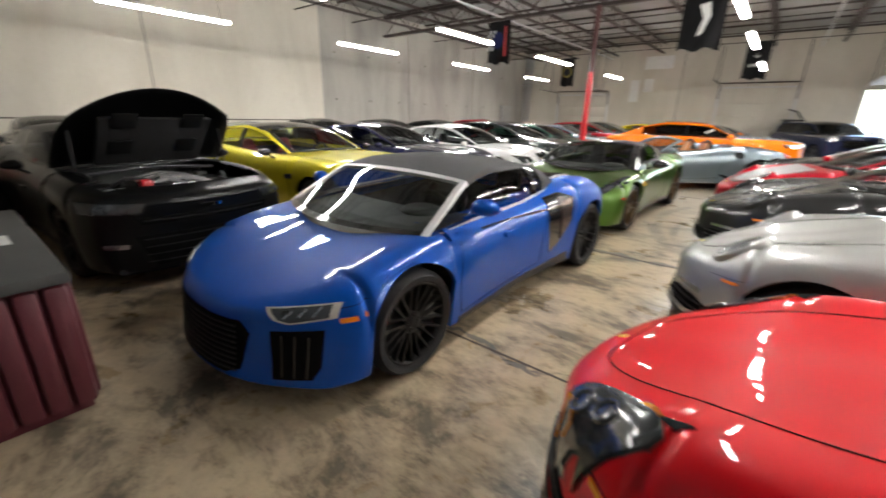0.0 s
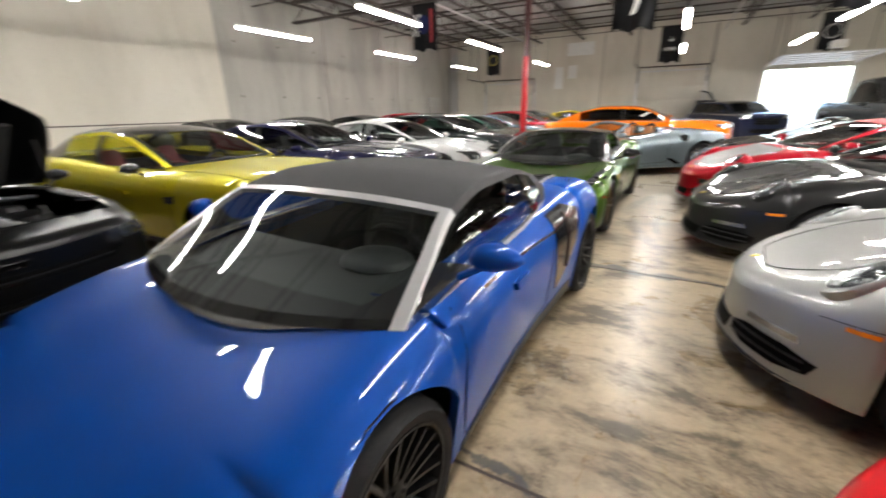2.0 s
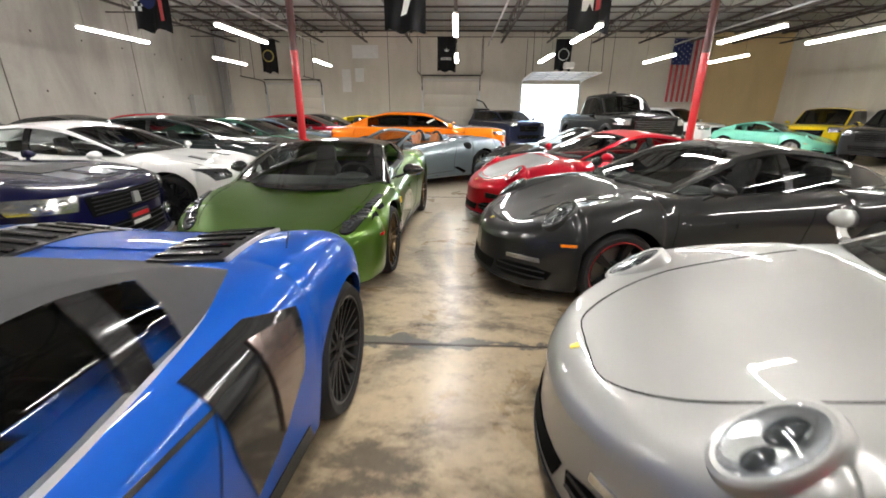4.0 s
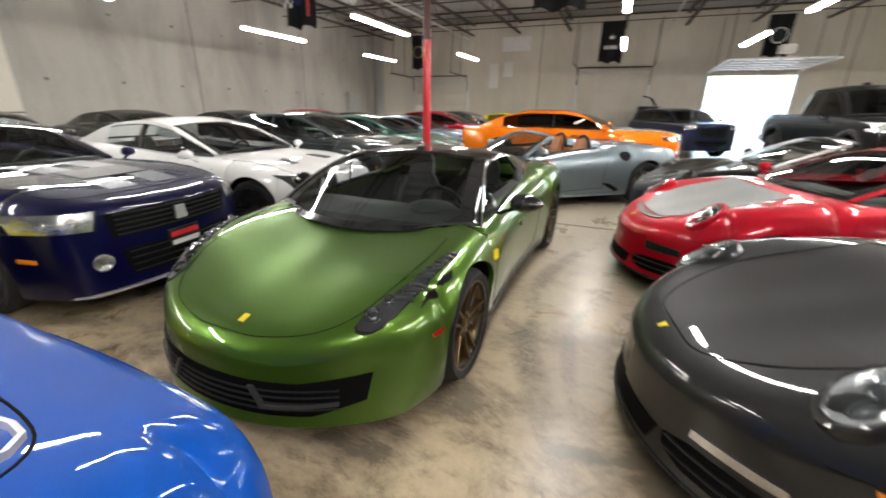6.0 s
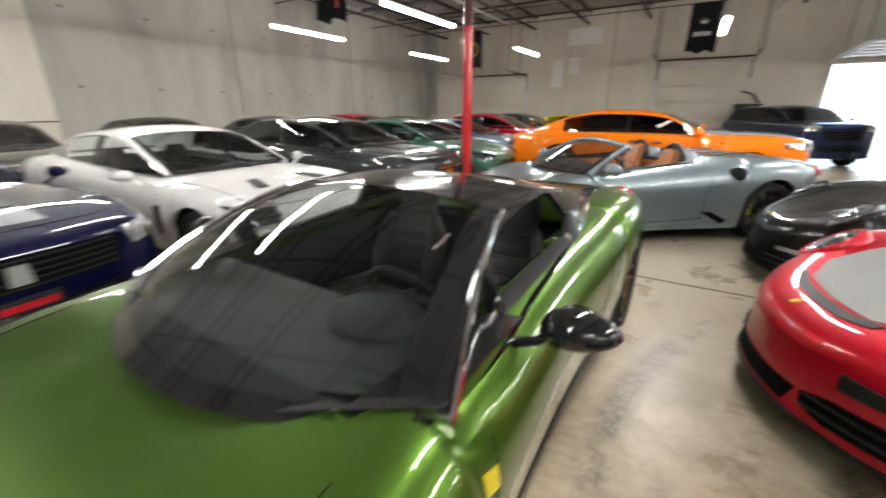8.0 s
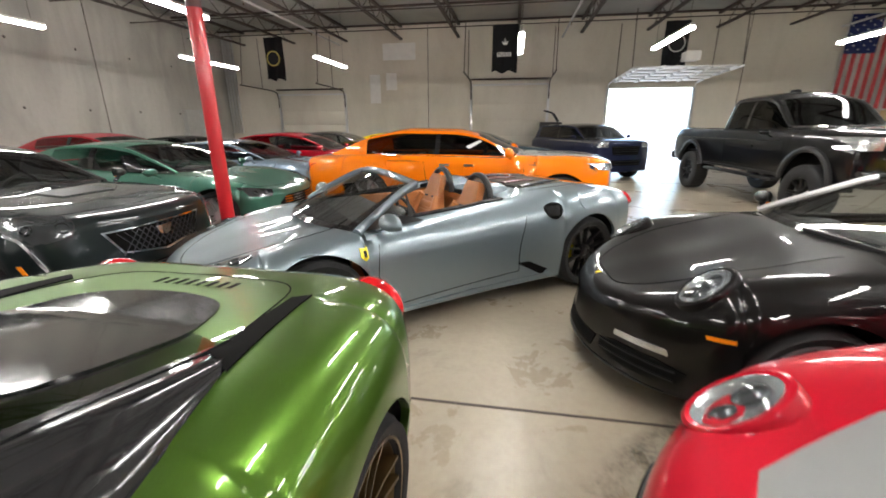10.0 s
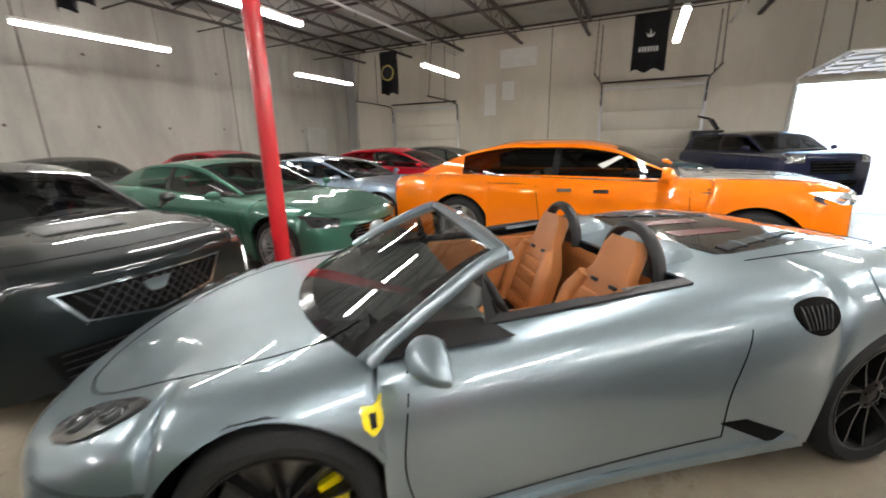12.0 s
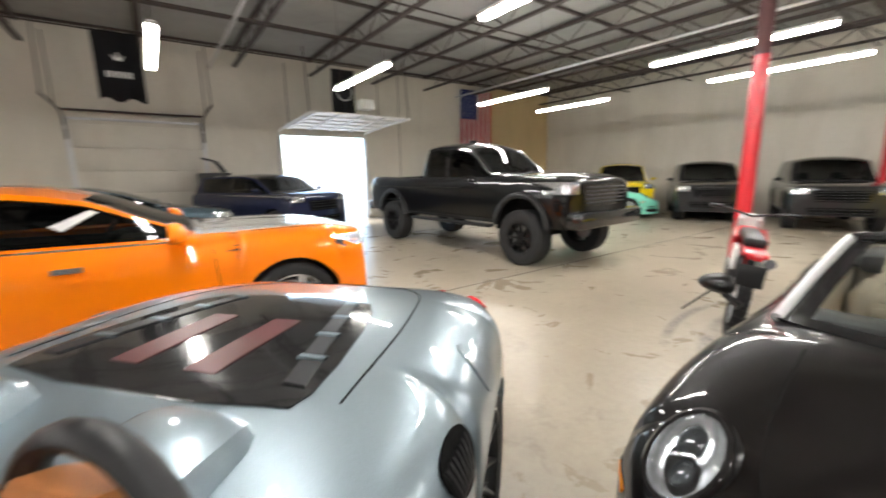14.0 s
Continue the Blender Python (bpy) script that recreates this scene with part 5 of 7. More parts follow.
def blue_convertible():
    c = Car("convertible", pose(-0.98, 3.42, 0, 0, 0, -91.2), "metallic blue two-seat convertible with closed grey fabric roof", P_BLUE,
            var(MID, spokes=10, style="mesh", rim_mat=M_RIMB, quarter_mat=M_FABRIC, rear_mat=M_FABRIC, soft_top=True, ro=0.55, bow_r=0.10, header=0.58, tumble=0.15, ws_bow=0.33, gw=[(1.34, 0.82), (0.6, 0.82), (0, 0.82), (-0.5, 0.79), (-1.0, 0.66)], gz=[(1.34, 0.83), (0.95, 0.985), (0.58, 1.14), (0.2, 1.215), (-0.2, 1.21), (-0.5, 1.135), (-1.0, 0.93)], rear_glass=-0.42, bpillar=-0.3, cpillar=-0.46, bow_f=0.47, fo=0.9, crown=[(-1.9, 0.80), (-1.6, 0.91), (-1.25, 0.98), (-0.6, 0.94), (0.3, 0.89), (0.9, 0.855), (1.3, 0.81), (1.85, 0.69), (2.23, 0.585)], top=[(-1.9, 0.78), (-1.6, 0.88), (-1.2, 0.95), (-0.5, 0.92), (0.9, 0.855), (1.3, 0.765), (1.85, 0.635), (2.23, 0.555)], shoulder=[(-1.86, 0.72), (-1.3, 0.80), (0, 0.71), (1.3, 0.66), (2.23, 0.50)], width=[(-1.9, 0.86), (-1.7, 0.94), (-1.3, 0.985), (-0.6, 0.955), (0, 0.93), (1.2, 0.96), (1.8, 0.95), (2.3, 0.88)]), roof_mat=M_FABRIC, pillar_mat=M_SILVER)
    c.decal("grille", [(-0.46, 0.44), (-0.40, 0.50), (0.40, 0.50), (0.46, 0.44), (0.40, 0.22), (0.30, 0.18), (-0.30, 0.18), (-0.40, 0.22)], "front", M_MESH, 0.006, both=False, label="black honeycomb grille")
    for k in range(9):
        z = 0.21 + 0.032 * k
        c.line("grille_bar", [(-0.38, z), (0, z), (0.38, z)], "front", M_BLACK, 0.012, both=False, lift=0.014)
    c.decal("front_intake", [(0.57, 0.47), (0.81, 0.495), (0.80, 0.28), (0.77, 0.21), (0.59, 0.20)], "front", M_MESH, 0.006, label="black side air intake")
    for k in range(3):
        c.line("intake_fin", [(0.63 + 0.06 * k, 0.46), (0.635 + 0.055 * k, 0.22)], "front", M_GLOSSB, 0.014, lift=0.016)
    c.headlamp([(0.555, 0.583), (0.69, 0.603), (0.815, 0.622), (0.82, 0.562), (0.665, 0.528), (0.61, 0.54)], "front", True, 0, ((-0.05, 0.0, 0.02), (0.02, 0.0, 0.022), (0.075, 0.004, 0.02)), M_BEZEL, 1.24, 0.03)
    for k in range(3):
        c.line("lamp_strip", [(0.64 + 0.06 * k, 0.55 + 0.008 * k), (0.67 + 0.055 * k, 0.585 + 0.012 * k)], "front", M_LAMPIN, 0.012, lift=0.018)
    c.decal("side_marker", [(1.70, 0.545), (1.83, 0.53), (1.83, 0.555), (1.70, 0.572)], "side", M_AMBER, 0.006, label="amber side marker")
    c.decal("side_blade", [(-0.34, 0.88), (-0.62, 0.90), (-0.84, 0.84), (-0.80, 0.60), (-0.60, 0.42), (-0.46, 0.36), (-0.38, 0.6)], "side", M_GLOSSB, 0.008, label="dark side blade with air intake")
    c.decal("blade_panel", [(-0.56, 0.86), (-0.78, 0.83), (-0.75, 0.62), (-0.62, 0.47)], "side", plain("smoky_blade", (0.16, 0.12, 0.11), 0.2, 0.6, 0, 40, 0.2, 0.8), 0.02)
    c.decal("rocker_panel", [(-0.85, 0.28), (0.88, 0.21), (0.88, 0.17), (-0.9, 0.18)], "side", M_BLACK, 0.006)
    c.line("belt_trim", [(0.62, 0.80), (0.2, 0.80), (-0.5, 0.78)], "side", M_GLOSSB, 0.018)
    shut_lines(c, 0.86, -0.32, 0.24, 0.82)
    c.line("bumper_gap", [(1.67, 0.63), (1.76, 0.615), (1.84, 0.60)], "side", w=0.004)
    c.mirror(0.70, 0.965, 0.965, P_BLUE, 0.95, 0.14)
    # rear deck, engine cover and tail
    c.decal("engine_cover", [(-1.1, 0.5), (-1.5, 0.44), (-1.5, -0.44), (-1.1, -0.5)], "top", P_BLUE, 0.006, both=False)
    c.decal("engine_vent", [(-0.95, 0.62), (-1.5, 0.57), (-1.5, 0.26), (-0.95, 0.30)], "top", M_BLACK, 0.012, label="dark louvred engine vent")
    for k in range(6):
        c.line("vent_slat", [(-1.0 - 0.09 * k, 0.31), (-1.0 - 0.09 * k, 0.58)], "top", M_GLOSSB, 0.03, lift=0.024)
    c.line("vent_trim", [(-0.95, 0.63), (-1.5, 0.58), (-1.52, 0.25)], "top", M_ALU, 0.014, lift=0.016)
    c.line("rear_wing_gap", [(-1.1, 0.80), (-1.35, 0.70), (-1.52, 0.6), (-1.58, 0.4), (-1.6, 0)], "top")
    c.decal("tail_lamp", [(0.46, 0.705), (0.735, 0.72), (0.76, 0.60), (0.48, 0.60)], "rear", M_TAIL, 0.006, label="dark red tail lamp")
    c.decal("rear_grille", [(-0.42, 0.66), (0.42, 0.66), (0.42, 0.57), (-0.42, 0.57)], "rear", M_MESH, 0.005, both=False)
    c.decal("rear_diffuser", [(-0.8, 0.40), (0.8, 0.40), (0.7, 0.24), (-0.7, 0.24)], "rear", M_BLACK, 0.008, both=False)
    c.plate(0, 0.48, True)
    return c


# -- green mid-engined coupe with black roof
P_GREEN = paint("green_metallic_wrap", (0.080, 0.165, 0.02), 0.72, 0.2)


def green_coupe():
    c = Car("sports_coupe", pose(-0.94, 8.02, 0, 0, 0, -91.9), "satin metallic green mid-engined coupe with black roof", P_GREEN,
            var(MID, Rt=0.335, spokes=5, style="twin", rim_mat=M_BRONZE, crown=[(-2.15, 0.9), (-1.3, 0.97), (-0.6, 0.92), (0.3, 0.87), (1.3, 0.80), (1.9, 0.68), (2.3, 0.57)],
                top=[(-2.15, 0.9), (-1.3, 0.95), (-0.5, 0.92), (0.9, 0.84), (1.4, 0.74), (1.9, 0.63), (2.3, 0.52)], round=0.12, bow_f=0.50, ws_bow=0.44, windows_down=True, header=0.2, width=[(-2.15, 0.84), (-1.7, 0.94), (-1.2, 0.965), (0, 0.93), (1.2, 0.965), (1.8, 0.945), (2.3, 0.88)], bpillar=-0.42, cpillar=-0.5, gz=[(1.28, 0.80), (0.9, 0.965), (0.5, 1.115), (0.2, 1.19), (-0.2, 1.205), (-0.55, 1.15), (-1.4, 0.95)], gw=[(1.28, 0.83), (0.9, 0.83), (0.3, 0.80), (-0.4, 0.76), (-0.7, 0.73), (-1.4, 0.58)]), roof_mat=M_GLOSSB, pillar_mat=M_GLOSSB, int_mat=M_INTG)
    c.decal("front_intake", [(-0.72, 0.41), (-0.45, 0.375), (0.45, 0.375), (0.72, 0.41), (0.70, 0.28), (0.5, 0.215), (-0.5, 0.215), (-0.70, 0.28)], "front", M_MESH, 0.006, both=False, label="black lower air intake")
    c.decal("intake_vane", [(0.22, 0.355), (0.28, 0.25), (0.60, 0.27), (0.60, 0.285), (0.30, 0.268), (0.245, 0.355)], "front", M_INTG, 0.02)
    for k in range(4):
        z = 0.25 + 0.03 * k
        c.line("grille_bar", [(-0.6, z), (0, z - 0.005), (0.6, z)], "front", M_BLACK, 0.008, both=False, lift=0.014)
    c.headlamp([(2.02, 0.62), (2.0, 0.69), (1.93, 0.745), (1.76, 0.80), (1.42, 0.842), (1.36, 0.812), (1.6, 0.762), (1.80, 0.70), (1.92, 0.63)], "top", True, 1, ((0.17, -0.065, 0.042), (0.08, -0.035, 0.03)), M_GLOSSB, 1.04, 0.04)
    for k in range(9):
        x = 1.40 + 0.052 * k
        c.line("lamp_louvre", [(x, 0.805 - 0.011 * k), (x - 0.03, 0.848 - 0.006 * k)], "top", M_GUN, 0.024, lift=0.016)
    c.decal("fender_vent", [(1.80, 0.842), (1.55, 0.892), (1.50, 0.872), (1.72, 0.83)], "top", M_MESH, 0.006)
    c.line("bonnet_gap", [(1.22, 0.72), (1.5, 0.72), (1.9, 0.62), (2.09, 0.46), (2.18, 0.2), (2.195, 0)], "top", w=0.0035)
    c.decal("nose_badge", [(2.09, 0.068), (2.09, 0.036), (2.138, 0.036), (2.138, 0.068)], "top", M_YEL, 0.006, both=False, label="small yellow nose badge", fine=0.1)
    c.decal("fender_badge", [(0.88, 0.61), (0.93, 0.61), (0.93, 0.675), (0.88, 0.675)], "side", M_YEL, 0.006, fine=0.1, label="yellow shield badge")
    c.decal("side_marker", [(1.72, 0.52), (1.80, 0.515), (1.80, 0.535), (1.72, 0.54)], "side", M_TAIL, 0.005)
    shut_lines(c, 0.84, -0.5, 0.24, 0.80)
    c.decal("door_top", [(0.55, 0.755), (-0.45, 0.755), (-0.45, 0.69), (0.55, 0.69)], "top", M_BLACK, 0.012, label="black door top trim")
    c.mirror(0.52, 1.02, 0.90, M_GLOSSB, 1.1, 0.2)
    for e in c.edge:
        bm = bmesh.new()
        sweep(bm, [(p[0], p[1] * 1.012, p[2]) for p in e], 0.011, 6)
        part("pillar_trim", bm, M_CHROME, c.root, "bright windscreen pillar trim")
    c.line("window_trim", [(0.5, 0.94), (0, 0.93), (-0.5, 0.93)], "side", M_CHROME, 0.016)
    c.decal("rocker_panel", [(-0.85, 0.24), (0.88, 0.21), (0.88, 0.17), (-0.9, 0.18)], "side", M_BLACK, 0.006)
    # tail
    c.decal("engine_window", [(-0.72, 0.42), (-1.5, 0.36), (-1.66, 0.2), (-1.66, -0.2), (-1.5, -0.36), (-0.72, -0.42)], "top", M_GLOSSB, 0.006, both=False, smooth=3, label="dark glass engine cover")
    c.line("engine_cover_gap", [(-0.7, 0.55), (-1.5, 0.5), (-1.84, 0.38), (-1.9, 0)], "top")
    for k in range(8):
        c.line("cover_louvre", [(-1.75, -0.18 + 0.05 * k), (-1.82, -0.18 + 0.05 * k)], "top", M_SEAM, 0.022, both=False)
    c.decal("rear_vent", [(-1.2, 0.62), (-1.72, 0.56), (-1.68, 0.50), (-1.25, 0.52)], "top", M_MESH, 0.005)
    for sg in (1, -1):
        p, n = c.hit("rear", sg * 0.70, 0.80)
        bm = bmesh.new()
        lathe(bm, [(0, -0.045), (0.07, -0.042), (0.115, -0.02), (0.135, 0.01), (0.138, 0.06)], 24, m=Matrix.Translation(p) @ (n + Vector((0, 0, 0.35))).to_track_quat("-Y", "Z").to_matrix().to_4x4())
        part("tail_lamp", bm, M_TAIL, c.root, "round glossy red tail lamp")
    c.decal("rear_diffuser", [(-0.75, 0.38), (0.75, 0.38), (0.65, 0.22), (-0.65, 0.22)], "rear", M_BLACK, 0.008, both=False)
    c.plate(0, 0.55, True)
    return c


# -- silver-blue open convertible with tan seats
P_SILVERBLUE = paint("silver_blue_paint", (0.24, 0.295, 0.33), 0.75, 0.26)


M_ENGRED = plain("engine_red", (0.07, 0.012, 0.012), 0.4)


def silver_convertible():
    c = Car("open_convertible", pose(-0.42, 12.32, 0, 0, 0, -140.8), "silver-blue open-top convertible with tan leather seats", P_SILVERBLUE,
            var(MID, wb=2.6, fo=1.04, ro=0.84, Rt=0.34, spokes=5, style="vee", rim_mat=M_RIMB, open=True, hdr=0.03, header=0.44, round=0.12, bow_f=0.46,
                crown=[(-2.22, 0.88), (-1.3, 0.97), (-0.6, 0.95), (0.3, 0.88), (1.3, 0.80), (1.9, 0.69), (2.3, 0.58)],
                top=[(-2.22, 0.88), (-1.3, 0.99), (-0.62, 0.985), (-0.4, 0.93), (0.9, 0.87), (1.4, 0.77), (1.9, 0.65), (2.3, 0.54)], ws_bow=0.40, lining=M_TAN, gw=[(1.28, 0.84), (0.6, 0.81), (0, 0.79), (-0.7, 0.73), (-1.4, 0.58)], gz=[(1.28, 0.83), (0.85, 0.99), (0.44, 1.145), (0.1, 1.2), (-0.6, 1.15), (-1.4, 0.97)], hole=(-0.38, 0.98, 0.68),
                seat_x=0.12, seat_h=0.76), pillar_mat=P_SILVERBLUE, int_mat=M_TAN)
    for e in c.edge[:1]:
        bm = bmesh.new()
        pts = c.edge[0][::-1]
        top = [(p[0], p[1], p[2]) for p in pts]
        sweep(bm, top, 0.031, 10)
    part("windshield_frame", bm, P_SILVERBLUE, c.root)
    bm = bmesh.new()
    sweep(bm, c.edge[1][::-1], 0.031, 10)
    part("windshield_frame", bm, P_SILVERBLUE, c.root)
    hp = [Vector(p) for p in (c.edge[0][0], c.edge[1][0])]
    bm = bmesh.new()
    sweep(bm, [hp[0].lerp(hp[1], k / 10) + Vector((0.05 * math.sin(math.pi * k / 10), 0, 0.045 * math.sin(math.pi * k / 10))) for k in range(11)], 0.03, 8)
    part("header_rail", bm, P_SILVERBLUE, c.root)
    c.headlamp([(2.02, 0.58), (2.0, 0.68), (1.88, 0.755), (1.74, 0.765), (1.67, 0.72), (1.74, 0.65), (1.9, 0.57)], "top", True, 1, ((0.06, -0.02, 0.05), (-0.06, 0.03, 0.04)), M_BLACK, 1.04, 0.03)
    c.decal("side_marker", [(1.68, 0.50), (1.93, 0.48), (1.93, 0.505), (1.68, 0.53)], "side", M_AMBER, 0.006, label="amber side marker")
    c.decal("front_intake", [(0.22, 0.36), (0.66, 0.40), (0.70, 0.24), (0.26, 0.20)], "front", M_MESH, 0.006, smooth=1)
    c.line("bumper_gap", [(1.64, 0.56), (1.85, 0.55), (2.02, 0.56)], "side")
    c.line("bonnet_gap", [(1.0, 0.6), (1.4, 0.64), (1.9, 0.5), (2.1, 0.25), (2.14, 0)], "top")
    c.decal("fender_badge", [(0.955, 0.675), (0.985, 0.645), (1.015, 0.675), (1.02, 0.735), (0.95, 0.735)], "side", M_YEL, 0.012, fine=0.02, label="yellow shield badge")
    c.decal("badge_mark", [(0.978, 0.672), (0.99, 0.672), (0.996, 0.715), (0.98, 0.715)], "side", M_BLACK, 0.015, fine=0.02)
    shut_lines(c, 0.84, -0.45, 0.24, 0.80, False)
    c.decal("door_top", [(0.55, 0.735), (-0.36, 0.735), (-0.36, 0.685), (0.55, 0.685)], "top", M_BLACK, 0.012, label="black door top trim")
    c.decal("rocker_panel", [(-0.85, 0.235), (0.88, 0.20), (0.88, 0.17), (-0.9, 0.18)], "side", P_SILVERBLUE, 0.02)
    c.decal("sill_intake", [(-0.42, 0.38), (-0.72, 0.22), (-0.78, 0.27), (-0.55, 0.38)], "side", M_MESH, 0.006)
    c.decal("shoulder_intake", [(-0.67, 0.86), (-0.78, 0.895), (-0.89, 0.88), (-0.91, 0.80), (-0.83, 0.735), (-0.73, 0.765)], "side", M_MESH, 0.008, smooth=2, label="black mesh shoulder air intake")
    for k in range(7):
        c.line("intake_slat", [(-0.71 - 0.024 * k, 0.86), (-0.735 - 0.017 * k, 0.775)], "side", M_BLACK, 0.01, lift=0.016)
    c.decal("fuel_cap", [(-1.2 + 0.075 * math.cos(a), 0.88 + 0.075 * math.sin(a)) for a in [k * math.pi / 8 for k in range(16)]], "side", P_SILVERBLUE, 0.007)
    c.mirror(0.80, 1.0, 0.90, P_SILVERBLUE, 1.05, 0.18)
    c.decal("engine_window", [(-0.66, 0.50), (-0.8, 0.54), (-1.3, 0.46), (-1.52, 0.34), (-1.52, -0.34), (-1.3, -0.46), (-0.8, -0.54), (-0.66, -0.50)], "top", M_GLOSSB, 0.006, both=False, smooth=1, label="dark glass engine cover")
    for k, yy in enumerate((0.09, -0.20)):
        c.decal("engine_head", [(-0.78, yy), (-1.2, yy), (-1.2, yy + 0.11), (-0.78, yy + 0.11)], "top", M_ENGRED, 0.010, both=False, label="red engine cover under glass")
    for k in range(4):
        a = -0.78 - 0.17 * k
        c.decal("cover_vent", [(a, 0.5 - 0.05 * k), (a - 0.13, 0.47 - 0.05 * k), (a - 0.13, 0.40 - 0.045 * k), (a, 0.43 - 0.045 * k)], "top", M_BLACK, 0.012, fine=0.2)
        c.line("cover_bar", [(a - 0.15, 0.47 - 0.05 * k), (a - 0.15, 0.38 - 0.04 * k)], "top", P_SILVERBLUE, 0.03, lift=0.014)
    c.line("engine_cover_gap", [(-0.75, 0.62), (-1.3, 0.6), (-1.75, 0.5), (-1.95, 0.3), (-2.0, 0)], "top")
    for sg in (1, -1):
        for yy in (0.52, 0.72):
            p, n = c.hit("rear", sg * yy, 0.80)
            bm = bmesh.new()
            lathe(bm, [(0, -0.05), (0.04, -0.048), (0.07, -0.035), (0.08, -0.01), (0.082, 0.06)], 22, m=Matrix.Translation(p) @ (n + Vector((0, 0, 0.4))).to_track_quat("-Y", "Z").to_matrix().to_4x4())
            part("tail_lamp", bm, M_TAIL, c.root, "round red tail lamp")
        # roll hoop behind each seat
        bm = bmesh.new()
        sweep(bm, [(-0.36, sg * 0.35 + 0.2 * math.cos(a), 0.88 + 0.23 * math.sin(a)) for a in [math.pi * k / 14 for k in range(15)]], 0.035, 10, flat=0.8)
        part("roll_hoop", bm, M_BLACK, c.root, "black padded roll hoop")
        bm = bmesh.new()
        box(bm, -0.62, -0.37, sg * 0.35 - 0.16, sg * 0.35 + 0.16, 0.8, 1.03, 0.07)
        part("headrest_fairing", bm, P_SILVERBLUE, c.root)
    bm = bmesh.new()
    box(bm, -0.44, -0.36, -0.64, 0.64, 0.4, 0.84, 0.02)
    part("rear_bulkhead", bm, M_TAN, c.root, "tan leather bulkhead")
    bm = bmesh.new()
    box(bm, -0.36, 0.6, -0.1, 0.1, 0.25, 0.54, 0.03)
    part("centre_console", bm, M_TAN, c.root, "tan leather centre console")
    bm = bmesh.new()
    box(bm, 0.15, 0.4, -0.05, 0.05, 0.542, 0.555, 0.006)
    sweep(bm, [(0.27, 0, 0.55), (0.27, 0, 0.62)], 0.008, 8)
    ball(bm, (0.27, 0, 0.64), 0.025)
    part("gear_gate", bm, M_BLACK, c.root)
    for sg in (1, -1):
        bm = bmesh.new()
        box(bm, -0.36, 0.5, sg * 0.66 - 0.05, sg * 0.66 + 0.03, 0.42, 0.85, 0.03)
        part("door_card", bm, M_TAN, c.root, "tan leather door card")
    cal_color(c, M_CAL_Y)
    return c


